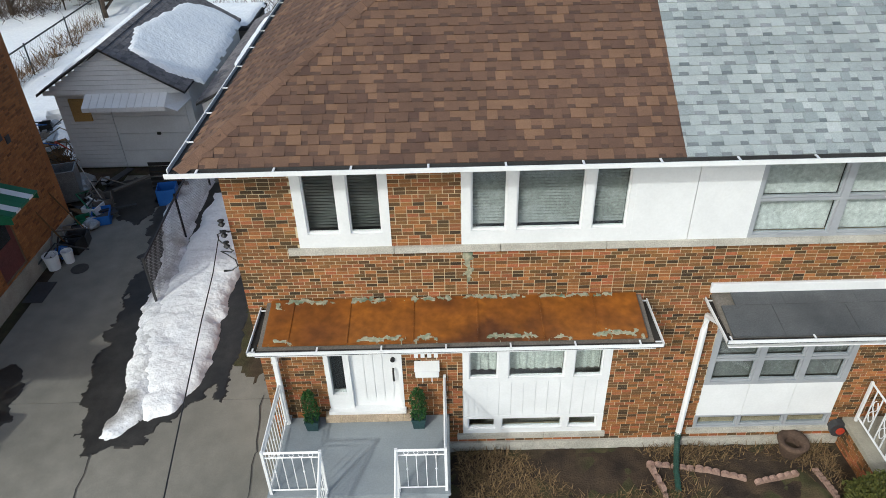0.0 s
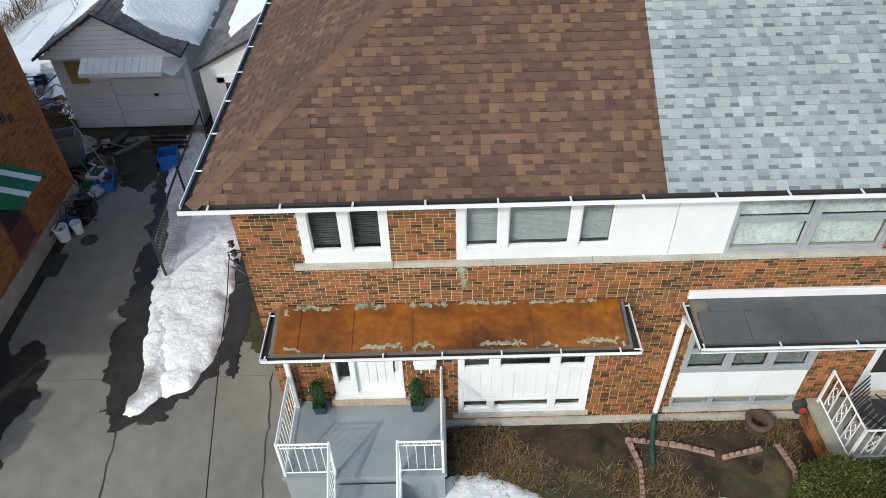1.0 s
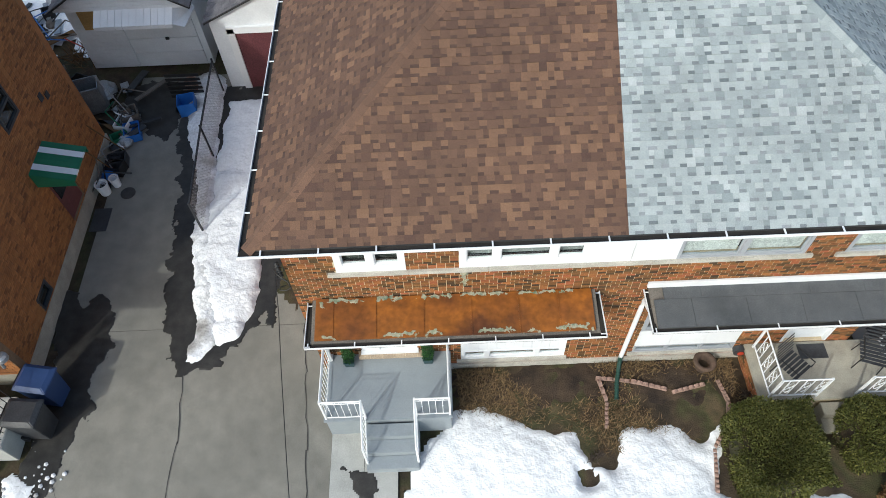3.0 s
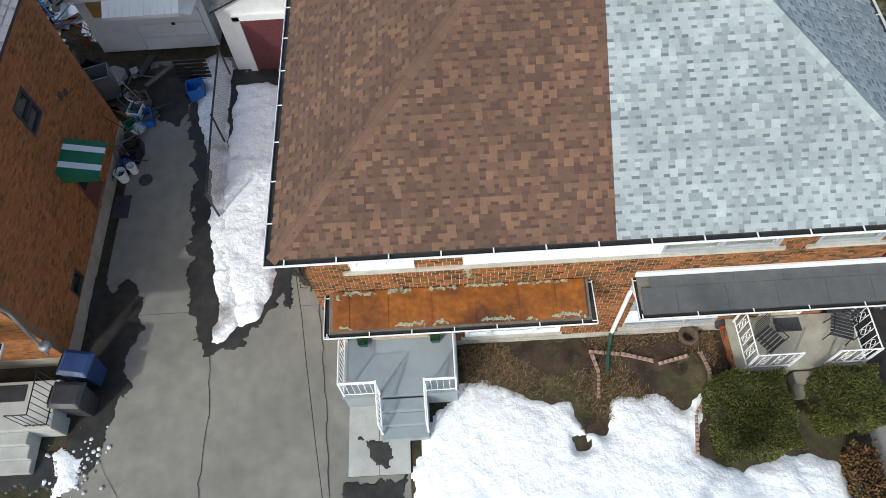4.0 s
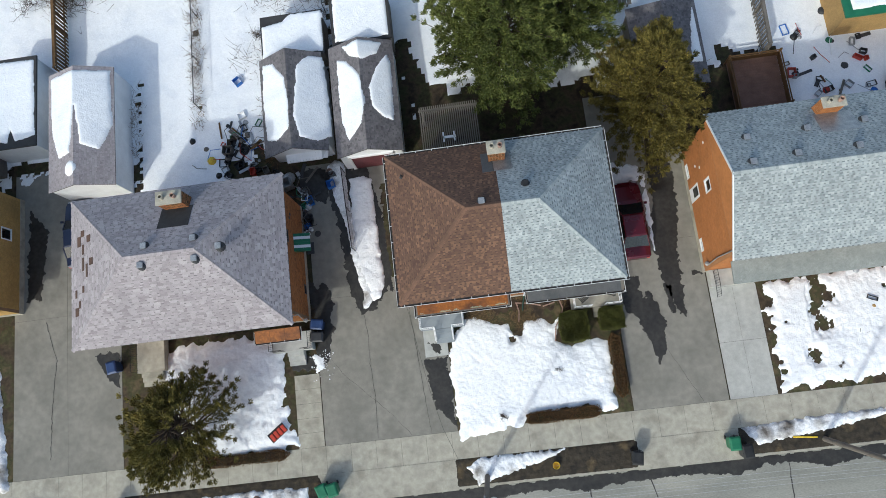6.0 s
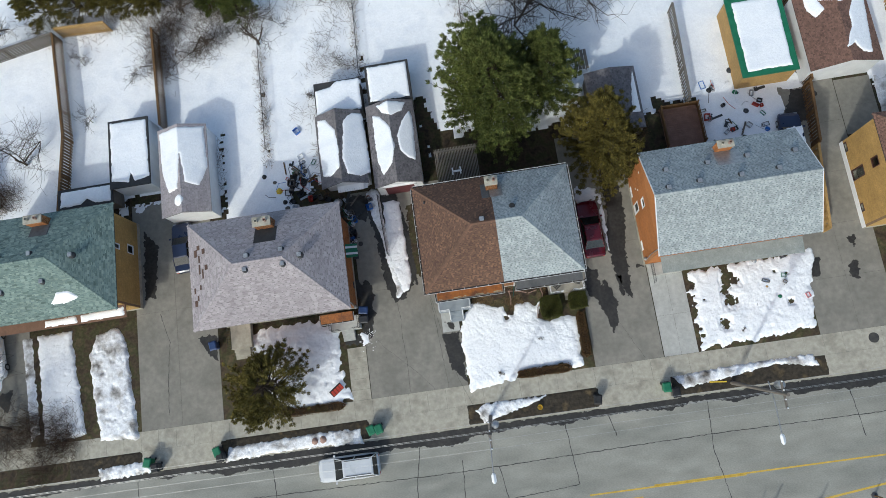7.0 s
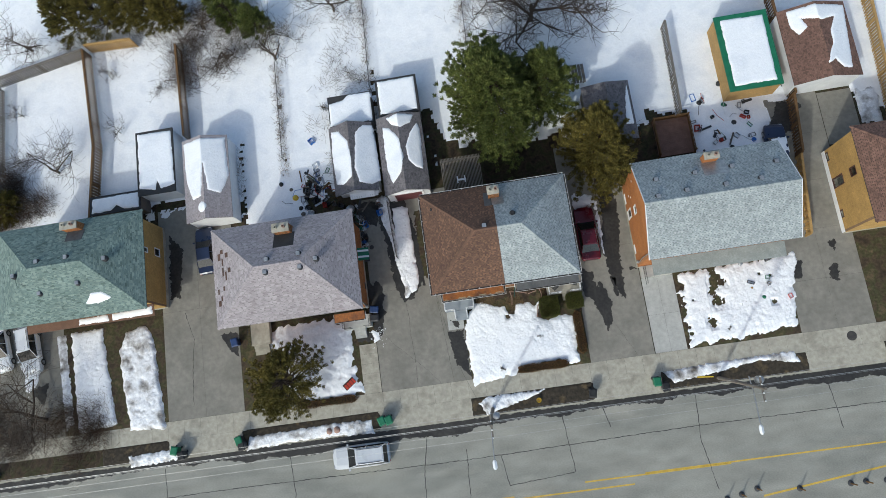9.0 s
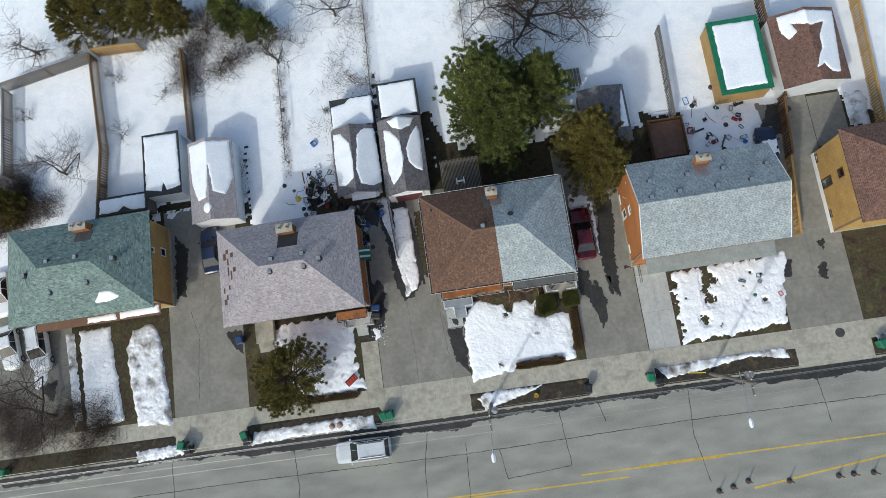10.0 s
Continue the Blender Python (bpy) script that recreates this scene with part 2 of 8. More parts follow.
# ---- mesh tools ----
class Geo:
    """Vertices and faces of one mesh."""

    def __init__(self):
        self.v, self.f, self.weld = [], [], False

    def put(self, pts, faces):
        k = len(self.v)
        self.v += [tuple(p) for p in pts]
        self.f += [tuple(i + k for i in f) for f in faces]
        return self

    def box(self, x0, x1, y0, y1, z0, z1):
        return self.put([(x, y, z) for z in (z0, z1) for y in (y0, y1) for x in (x0, x1)],
                        [(0, 2, 3, 1), (4, 5, 7, 6), (0, 1, 5, 4), (2, 6, 7, 3), (0, 4, 6, 2), (1, 3, 7, 5)])

    def block(self, o, u, v, n, du, dv, dn):
        """A box with its corner at o and sides along u, v, n."""
        o, u, v, n = Vector(o), Vector(u) * du, Vector(v) * dv, Vector(n) * dn
        return self.put([o + u * a + v * b + n * c for c in (0, 1) for b in (0, 1) for a in (0, 1)],
                        [(0, 2, 3, 1), (4, 5, 7, 6), (0, 1, 5, 4), (2, 6, 7, 3), (0, 4, 6, 2), (1, 3, 7, 5)])

    def prism(self, outline, z0, z1):
        k = len(outline)
        return self.put([(x, y, z0) for x, y in outline] + [(x, y, z1) for x, y in outline],
                        [tuple(range(k - 1, -1, -1)), tuple(range(k, 2 * k))] + [(i, (i + 1) % k, k + (i + 1) % k, k + i) for i in range(k)])

    def loft(self, rings, caps=True):
        k = len(rings[0])
        faces = [(r * k + i, r * k + (i + 1) % k, (r + 1) * k + (i + 1) % k, (r + 1) * k + i) for r in range(len(rings) - 1) for i in range(k)]
        if caps:
            faces += [tuple(range(k - 1, -1, -1)), tuple(range((len(rings) - 1) * k, len(rings) * k))]
        return self.put([p for r in rings for p in r], faces)

    def tube(self, pts, r0, r1=None, n=6):
        pts = [Vector(p) for p in pts]
        r1 = r0 if r1 is None else r1
        rings = []
        for i, p in enumerate(pts):
            d = (pts[min(i + 1, len(pts) - 1)] - pts[max(i - 1, 0)]).normalized()
            a = d.orthogonal().normalized() if abs(d.z) > 0.9 else d.cross(Vector((0, 0, 1))).normalized()
            b = d.cross(a)
            r = r0 + (r1 - r0) * i / max(1, len(pts) - 1)
            rings.append([p + (a * math.cos(6.2832 * j / n) + b * math.sin(6.2832 * j / n)) * r for j in range(n)])
        return self.loft(rings)

    def turned(self, profile, c=(0, 0, 0), n=16):
        """A solid of revolution from (radius, height) pairs."""
        rings = [[(c[0] + r * math.cos(6.2832 * j / n), c[1] + r * math.sin(6.2832 * j / n), c[2] + z) for j in range(n)] for r, z in profile]
        return self.loft(rings)

    def mesh(self, name, bevel=0.0):
        me = bpy.data.meshes.new(name)
        me.from_pydata(self.v, [], self.f)
        if bevel or len(self.f) < 3000:
            bm = bmesh.new()
            bm.from_mesh(me)
            if self.weld:
                bmesh.ops.remove_doubles(bm, verts=bm.verts, dist=1e-4)
                seen = {}
                for f in bm.faces:
                    seen.setdefault(tuple(sorted(round(c, 4) for v in f.verts for c in v.co)), []).append(f)
                bmesh.ops.delete(bm, geom=[f for same in seen.values() if len(same) > 1 for f in same], context="FACES_ONLY")
            bmesh.ops.recalc_face_normals(bm, faces=bm.faces)
            if bevel:
                bmesh.ops.bevel(bm, geom=[e for e in bm.edges if e.is_manifold and e.calc_face_angle(0) > 0.6], offset=bevel, segments=2, affect="EDGES", clamp_overlap=True)
            bm.to_mesh(me)
            bm.free()
        me.update()
        return me


def thing(name, label, category, at=(0, 0, 0), group="", kind=""):
    ob = new(name)
    ob.empty_display_size = 0.2
    ob.location = at
    return tagged(ob, label, category, group, kind)


def part(name, geo, material, parent, label="", bevel=0.0, smooth=False, local=False):
    """Links a Geo (or mesh) as one mesh object under a thing or under a part. Its vertices are in the world's metres, or the thing's own (local)."""
    me = geo.mesh(name, bevel) if isinstance(geo, Geo) else geo
    if not me.materials:
        me.materials.append(material)
    if smooth:
        me.polygons.foreach_set("use_smooth", [True] * len(me.polygons))
    ob = new(name, me)
    ob.parent = parent
    if not local and parent is not None and parent.parent is None:
        ob.matrix_parent_inverse = Matrix.Translation(-Vector(parent.location))
    return tagged(ob, label)


def solo(name, geo, material, label, category, group="", kind="", bevel=0.0, smooth=False):
    """A thing of one mesh, its vertices in the world's metres."""
    return tagged(part(name, geo, material, None, "", bevel, smooth), label, category, group, kind)


def setting(name, geo, material, label, category, smooth=False, bevel=0.0):
    return solo(name, geo, material, label, category, "", "structure", bevel, smooth)


# ---- surfaces of many pieces ----
def inside(poly, x, y):
    """Signed distance of grid points to a polygon (inside: plus)."""
    d = np.full(x.shape, 1e9)
    odd = np.zeros(x.shape, bool)
    for (ax, ay), (bx, by) in zip(poly, poly[1:] + poly[:1]):
        ex, ey = bx - ax, by - ay
        t = np.clip(((x - ax) * ex + (y - ay) * ey) / (ex * ex + ey * ey + 1e-12), 0, 1)
        d = np.minimum(d, np.hypot(x - ax - t * ex, y - ay - t * ey))
        cross = ((ay > y) != (by > y)) & (x < (bx - ax) * (y - ay) / (by - ay + 1e-12) + ax)
        odd ^= cross
    return np.where(odd, d, -d)


def waves(x, y, size, seed, octaves=4):
    """Smooth noise of about -1 to 1 at a size in metres."""
    rng = np.random.RandomState(seed)
    out, amp, total = np.zeros(x.shape), 1.0, 0.0
    for k in range(octaves):
        for _ in range(5):
            a, p = rng.uniform(0, 6.2832, 2)
            w = 6.2832 / size * rng.uniform(0.6, 1.5) * 2 ** k
            out = out + amp * np.sin(w * (x * math.cos(a) + y * math.sin(a)) + p + 1.3 * np.sin(w * 0.7 * (y * math.cos(a) - x * math.sin(a))))
        total += amp * 2.2
        amp *= 0.5
    return out / total


def heap(poly, high, step=0.1, ragged=0.15, size=0.9, rough=0.12, width=0.35, seed=1, base=0.0, slope=None, pits=0, holes=()):
    """A sheet that rises from a ragged outline to about high, for snow, turf and wet patches."""
    xs, ys = [p[0] for p in poly], [p[1] for p in poly]
    m = ragged * 2 + step
    gx, gy = np.meshgrid(np.arange(min(xs) - m, max(xs) + m, step), np.arange(min(ys) - m, max(ys) + m, step), indexing="ij")
    d = inside(poly, gx, gy) + ragged * waves(gx, gy, size, seed) * 1.4
    for px, py, pr in holes:
        i0, i1 = np.searchsorted(gx[:, 0], (px - 2 * pr, px + 2 * pr))
        j0, j1 = np.searchsorted(gy[0], (py - 2 * pr, py + 2 * pr))
        if i1 > i0 and j1 > j0:
            wx, wy = gx[i0:i1, j0:j1], gy[i0:i1, j0:j1]
            d[i0:i1, j0:j1] = np.minimum(d[i0:i1, j0:j1], np.hypot(wx - px, (wy - py) * 1.3) - pr + 0.5 * pr * waves(wx, wy, pr * 1.6, seed + 31))
    h = high * (1 - np.exp(-np.maximum(d, 0) / width)) * (1 + rough * waves(gx, gy, size * 1.3, seed + 7, 5))
    if high > 0.1 and step < 0.2:
        h = h + np.minimum(1, np.maximum(d, 0) / 0.15) * (0.010 * waves(gx, gy, 0.7, seed + 11, 4) + 0.010 * waves(gx, gy, 0.21, seed + 13, 2))
    rs = np.random.RandomState(seed + 3)
    for _ in range(pits):
        px, py, pr = rs.uniform(min(xs), max(xs)), rs.uniform(min(ys), max(ys)), rs.uniform(0.08, 0.2)
        h = h - high * 0.16 * np.exp(-((gx - px) ** 2 + (gy - py) ** 2) / pr ** 2)
    z = np.where(d > 0, np.maximum(h, 0.004), -0.03) + base
    if slope:
        z = z + slope(gx, gy)
    g = Geo()
    nx, ny = gx.shape
    keep = d > -step * 1.2
    index = -np.ones(gx.shape, int)
    index[keep] = np.arange(keep.sum())
    g.v = [tuple(p) for p in np.stack([gx[keep], gy[keep], z[keep]], 1).tolist()]
    q = keep[:-1, :-1] & keep[1:, :-1] & keep[1:, 1:] & keep[:-1, 1:]
    near = (d[:-1, :-1] > 0) | (d[1:, :-1] > 0) | (d[1:, 1:] > 0) | (d[:-1, 1:] > 0)
    i, j = np.nonzero(q & near)
    g.f = np.stack([index[i, j], index[i + 1, j], index[i + 1, j + 1], index[i, j + 1]], 1).tolist()
    return g


def tabs(o, u, v, n, high, bounds, rng, exposure=0.145, tooth=(0.11, 0.19), gap=(0.08, 0.15)):
    """Laminated shingles of one roof slope: corner o, along the eave u, up the slope v, out n; bounds(s): the slope's ends at s metres up.
    Each course has raised teeth and, between them, a low strip with a dark shadow band at its foot. Returns (teeth and strips, bands)."""
    o, u, v, n = Vector(o), Vector(u), Vector(v), Vector(n)
    out, dark = [], []

    def piece(x, w, s, e, t, to):
        a0, b0 = bounds(s)
        a1, b1 = bounds(s + e)
        p, q, P, Q = max(x, a0), min(x + w, b0), max(x, a1), min(x + w, b1)
        if q - p > 0.01:
            if Q < P:
                P = Q = min(max((P + Q) / 2, a1), b1)
            to.append([o + u * p + v * s + n * t, o + u * q + v * s + n * t, o + u * Q + v * (s + e) + n * 0.003, o + u * P + v * (s + e) + n * 0.003,
                       o + u * p + v * s - n * 0.02, o + u * q + v * s - n * 0.02])

    s = 0.0
    while s < high - 0.02:
        e = min(exposure, high - s)
        x, high_tooth = bounds(s)[0] - rng.uniform(0, 0.3), rng.random() > 0.5
        while x < bounds(s)[1]:
            if high_tooth:
                w = rng.uniform(*tooth)
                piece(x, w, s, e, rng.uniform(0.014, 0.02), out)
            else:
                w = rng.uniform(*gap)
                f = min(0.055, e * 0.5) if gap[1] > 0.03 else e * 0.9
                piece(x, w, s, f, 0.006, dark)
                piece(x, w, s + f, e - f, 0.0055, out)
            x += w
            high_tooth = not high_tooth
        s += e
    return out, dark


TAB_FACES = [(0, 1, 2, 3), (4, 5, 1, 0), (4, 0, 3), (1, 5, 2)]


def lay(pieces, faces=TAB_FACES):
    g = Geo()
    for p in pieces:
        g.put(p, faces)
    return g


def courses(length, height, holes, rng, z0=0.0, step=0.0565, brick=0.156, joint=0.0105):
    """Bricks of a running bond as (u0, u1, z0, z1), left out at the holes (u0, u1, z0, z1)."""
    out = []
    for r in range(int(height / step)):
        lo, hi = z0 + r * step, z0 + r * step + step - joint
        spans = [(0.0, length)]
        for a, b, c, d in holes:
            if hi > c + 0.01 and lo < d - 0.01:
                spans = [s for p, q in spans for s in ((p, min(q, a)), (max(p, b), q)) if s[1] - s[0] > 0.02]
        x = -(r % 2) * brick / 2
        while x < length:
            w = brick if rng.random() > 0.06 else brick / 2
            for p, q in spans:
                s, e = max(x, p), min(x + w - joint, q)
                if e - s > 0.025:
                    out.append((s, e, lo, hi))
            x += w
    return out


def pierced(o, u, n, length, z0, z1, thick, holes):
    """A wall with real openings: blocks round the holes; o is the foot of its outer face, n points out."""
    g = Geo()
    us = sorted({0.0, length, *[h[0] for h in holes], *[h[1] for h in holes]})
    zs = sorted({z0, z1, *[z for h in holes for z in h[2:] if z0 < z < z1]})
    for a, b in zip(us, us[1:]):
        for lo, hi in zip(zs, zs[1:]):
            if not any(p < (a + b) / 2 < q and c < (lo + hi) / 2 < d for p, q, c, d in holes):
                g.block(Vector(o) + Vector(u) * a + Vector((0, 0, lo)), u, (0, 0, 1), -Vector(n), b - a, hi - lo, thick)
    g.weld = True
    return g


def brick_wall(house, name, o, u, n, length, z0, z1, holes, mortar, bricks, rng, picked=None, single=None, thick=0.2):
    """A wall of the house: mortar body with openings, and bricks standing 6 mm proud; those in the picked stretch are parts."""
    o, u, n = Vector(o), Vector(u), Vector(n)
    wall = part(name, pierced(o, u, n, length, z0, z1, thick, holes), mortar, house)
    g, count, cache = Geo(), 0, {}
    for a, b, c, d in courses(length, z1 - z0, holes, rng, z0):
        at = o + u * a + Vector((0, 0, c)) - n * 0.01
        if picked and picked[0] < a < picked[1] and picked[2] < c < picked[3] and count < 300:
            key = round(b - a, 3)
            if key not in cache:
                cache[key] = Geo().block((0, 0, 0), u, (0, 0, 1), n, b - a, d - c, 0.017).mesh("brick", 0.002)
                cache[key].materials.append(single)
            ob = part("brick", cache[key], single, wall)
            ob.location = at + n * rng.uniform(-0.001, 0.002)
            count += 1
        else:
            g.block(at, u, (0, 0, 1), n, b - a, d - c, 0.016 + rng.uniform(0, 0.003))
    tagged(part("brickwork", g, bricks, wall), kind="stuff")
    return wall


def hip_roof(house, x0, x1, y0, y1, z, rise, mats, rng, split=None, gable=False, name="roof", fascia=None, tab=((0.11, 0.19), (0.08, 0.15))):
    """A hip (or gable) roof with shingle tabs on each slope. mats: one material, or left and right of split."""
    yc, half = (y0 + y1) / 2, (y1 - y0) / 2
    inset = 0.0 if gable else half
    zr = z + rise
    body = Geo().put([(x0, y0, z), (x1, y0, z), (x1, y1, z), (x0, y1, z), (x0 + inset, yc, zr), (x1 - inset, yc, zr),
                      (x0, y0, z - 0.08), (x1, y0, z - 0.08), (x1, y1, z - 0.08), (x0, y1, z - 0.08)],
                     [(0, 1, 5, 4), (2, 3, 4, 5)] + ([] if gable else [(1, 2, 5), (3, 0, 4)]) + ([(0, 6, 7, 1), (2, 8, 9, 3)] if gable else [(0, 6, 7, 1), (1, 7, 8, 2), (2, 8, 9, 3), (3, 9, 6, 0), (6, 9, 8, 7)]))
    roof = part(name, body, fascia or M["tar"], house)
    for gx in (x0, x1 - 0.05) if gable else ():
        for ya in (y0, y1):
            part("verge_board", Geo().put([(gx + dx, y, zz + dz) for dx in (0, 0.05) for y, zz in ((ya, z), (yc, zr)) for dz in (-0.12, 0.03)], [(0, 1, 3, 2), (4, 6, 7, 5), (0, 4, 5, 1), (2, 3, 7, 6), (1, 5, 7, 3), (0, 2, 6, 4)]), M["white"], roof)
    run = math.hypot(half, rise)
    slopes = []
    up, out = Vector((0, half, rise)) / run, Vector((0, -rise, half)) / run
    k = inset / run
    W, c = x1 - x0, (split - x0 if split else 0)
    bk, bo = Vector((0, -half, rise)) / run, Vector((0, rise, half)) / run
    if split:
        slopes += [((x0, y0, z), (1, 0, 0), up, out, lambda s: (k * s, c)), ((x0, y0, z), (1, 0, 0), up, out, lambda s: (c, W - k * s)),
                   ((x1, y1, z), (-1, 0, 0), bk, bo, lambda s: (k * s, W - c)), ((x1, y1, z), (-1, 0, 0), bk, bo, lambda s: (W - c, W - k * s))]
    else:
        slopes += [((x0, y0, z), (1, 0, 0), up, out, lambda s: (k * s, W - k * s)), ((x1, y1, z), (-1, 0, 0), bk, bo, lambda s: (k * s, W - k * s))]
    if not gable:
        j = half / run
        slopes.append(((x0, y1, z), (0, -1, 0), Vector((half, 0, rise)) / run, Vector((-rise, 0, half)) / run, lambda s: (j * s, y1 - y0 - j * s)))
        slopes.append(((x1, y0, z), (0, 1, 0), Vector((-half, 0, rise)) / run, Vector((rise, 0, half)) / run, lambda s: (j * s, y1 - y0 - j * s)))
    pieces, dark = [], []
    for o, u, v, n, b in slopes:
        p, d = tabs(o, u, v, n, run, b, rng, 0.145, *tab)
        pieces += p
        dark += d
    return roof, pieces, dark


def caps(a, b, rng, wide=0.125, step=0.14):
    """Ridge or hip caps from a to b: bent pieces that overlap."""
    a, b = Vector(a), Vector(b)
    d = (b - a).normalized()
    side = d.cross(Vector((0, 0, 1))).normalized()
    out, s, total = [], 0.0, (b - a).length
    while s < total:
        e = min(s + step + 0.03, total)
        lift = rng.uniform(0.012, 0.022)
        rows = []
        for t, h in ((s, lift), (e, 0.006)):
            c = a + d * t
            drop = wide * 0.42
            rows += [c - side * wide + Vector((0, 0, h - drop)), c + Vector((0, 0, h + 0.012)), c + side * wide + Vector((0, 0, h - drop))]
        out.append(rows)
        s += step
    return out


CAP_FACES = [(0, 1, 4, 3), (1, 2, 5, 4), (0, 2, 1)]


# ---- the ground, the street and the yards ----
rng = random.Random(4)
ROAD_Z = -0.14
g = Geo().put([(-400, -10.6, -0.03), (400, -10.6, -0.03), (400, 400, -0.03), (-400, 400, -0.03), (-400, -10.6, ROAD_Z - 0.05), (400, -10.6, ROAD_Z - 0.05),
               (-400, -400, ROAD_Z - 0.05), (400, -400, ROAD_Z - 0.05)], [(0, 1, 2, 3), (4, 5, 1, 0), (6, 7, 5, 4)])
setting("ground", g, M["earth"], "bare brown winter earth and dead grass", "ground")
road = setting("road", Geo().box(-120, 120, -26, -10.75, ROAD_Z - 0.1, ROAD_Z), M["road"], "worn pale grey asphalt street", "road")
setting("kerb", Geo().box(-120, 120, -10.75, -10.6, -0.3, 0.0), M["concrete"], "grey concrete kerb along the street", "kerb", bevel=0.02)
setting("pavement_far", Geo().box(-120, 120, -29, -26, -0.3, 0.0), M["concrete"], "far grey concrete pavement", "pavement")


def slabs(name, x0, x1, y0, y1, nx, ny, material, label, category, z=0.0, joint=0.012):
    """A paved strip: bed, and slabs as pieces with open joints."""
    bed = setting(name, Geo().box(x0, x1, y0, y1, -0.1, z - 0.012), M["crack"], label, category)
    w, h = (x1 - x0) / nx, (y1 - y0) / ny
    me = Geo().box(joint / 2, w - joint / 2, joint / 2, h - joint / 2, -0.09, 0).mesh("slab")
    me.materials.append(material)
    for i in range(nx):
        for j in range(ny):
            ob = part("slab", me, material, bed)
            ob.location = (x0 + i * w, y0 + j * h, z + rng.uniform(-0.003, 0.003))
    return bed


slabs("pavement_1", -60, 60, -9.1, -7.5, 80, 1, M["concrete"], "grey concrete pavement of square slabs", "pavement")
# driveways
slabs("driveway_1", -6.0, 1.9, -7.5, 10.0, 1, 2, M["asphalt"], "grey concrete driveway between two houses", "driveway", -0.004)
slabs("driveway_2", 12.2, 17.65, -7.5, 12.0, 1, 2, M["asphalt"], "grey concrete driveway with a parked car", "driveway", -0.004)
slabs("driveway_3", -25.4, -18.4, -7.5, 12.0, 2, 2, M["asphalt"], "grey concrete driveway", "driveway", -0.004)
slabs("driveway_4", 29.9, 36.0, -7.5, 14.0, 2, 5, M["asphalt"], "grey concrete driveway of large slabs", "driveway", -0.004)
slabs("driveway_6", 36.04, 39.0, 8.3, 13.2, 1, 2, M["asphalt"], "grey concrete drive in front of a garage", "driveway", -0.004)
slabs("driveway_5", -60.0, -35.0, -7.5, 6.0, 5, 3, M["asphalt"], "grey concrete driveway", "driveway", -0.004)
slabs("path_1", -7.6, -6.04, -7.5, -3.2, 1, 5, M["concrete"], "path of grey concrete slabs", "path")
slabs("path_2", 17.7, 20.4, -7.5, -1.0, 2, 2, M["pale_concrete"], "pale new concrete path", "path", 0.02)
slabs("path_3", 0.48, 1.9, -3.05, -1.4, 2, 1, M["pale_concrete"], "pale concrete landing below the steps", "path", 0.02)
for n_, (a, b) in enumerate(((-6.6, 1.6), (11.9, 17.8), (-25.6, -18.4), (29.8, 36.2))):
    setting("apron_%d" % (n_ + 1), Geo().box(a, b, -10.8, -9.1, -0.1, 0.012), M["concrete"], "grey concrete driveway crossing to the street", "pavement", bevel=0.01)
# turf of front gardens
for n_, poly in enumerate(([(1.9, -7.5), (12.2, -7.5), (12.2, 0), (3.1, 0), (3.1, -2.3), (1.9, -3.0)],
                           [(-18.4, -7.5), (-7.6, -7.5), (-7.6, -0.2), (-18.4, -0.2)],
                           [(20.4, -7.5), (29.9, -7.5), (29.9, 0), (20.4, 0)],
                           [(-35, -7.5), (-25.4, -7.5), (-25.4, 2), (-35, 2)],
                           [(36, -7.5), (50, -7.5), (50, 1), (36, 1)])):
    setting("lawn_%d" % (n_ + 1), heap(poly, 0.03, 0.15, 0.02, 0.7, 0.8, 0.2, 20 + n_), M["turf"], "patchy brown and green winter turf", "lawn", smooth=True)

# ---- snow ----
def snow(name, poly, high, step, seed, label, material="snow", ragged=0.14, base=0.0, size=1.3, width=0.3, rough=0.12, pits=0, holes=()):
    return solo(name, heap(poly, high, step, ragged, size, rough, width, seed, base, None, pits, holes), M[material], label, "snow", kind="stuff", smooth=True)


rt = random.Random(4)
THAW = [(23.6 + rt.gauss(0, 0.3), -1.0 - k * 0.42, rt.uniform(0.16, 0.42)) for k in range(8)] + [(24.3, -2.3, 0.3), (22.9, -5.5, 0.3), (23.0, -5.9, 0.18), (28.3, -4.6, 0.16)] + [(rt.uniform(20.9, 30.0), rt.uniform(-7.0, -1.2), rt.uniform(0.04, 0.07)) for _ in range(4)] + [(rt.gauss(20.95, 0.12), rt.uniform(-6.5, -1.8), rt.uniform(0.08, 0.2)) for _ in range(7)]
snow("lawn_snow", [(2.0, -3.0), (2.6, -1.6), (3.3, -0.9), (4.2, -1.2), (5.0, -1.5), (5.6, -1.75), (5.9, -2.4), (6.3, -2.3), (6.5, -1.5), (7.4, -1.6), (8.2, -1.7), (8.9, -1.5), (8.3, -3.0), (9.2, -3.3), (10.0, -3.2),
                   (10.9, -3.0), (11.3, -3.2), (11.4, -6.5), (11.5, -7.3), (10.3, -7.35), (9.5, -6.9), (6.2, -7.2), (5.6, -7.6), (2.0, -8.1), (1.9, -6.2)], 0.22, 0.07, 3, "bright melting snow over the front lawn", ragged=0.12, size=1.6, rough=0.1, pits=50, holes=[(5.8, -2.55, 0.14)])
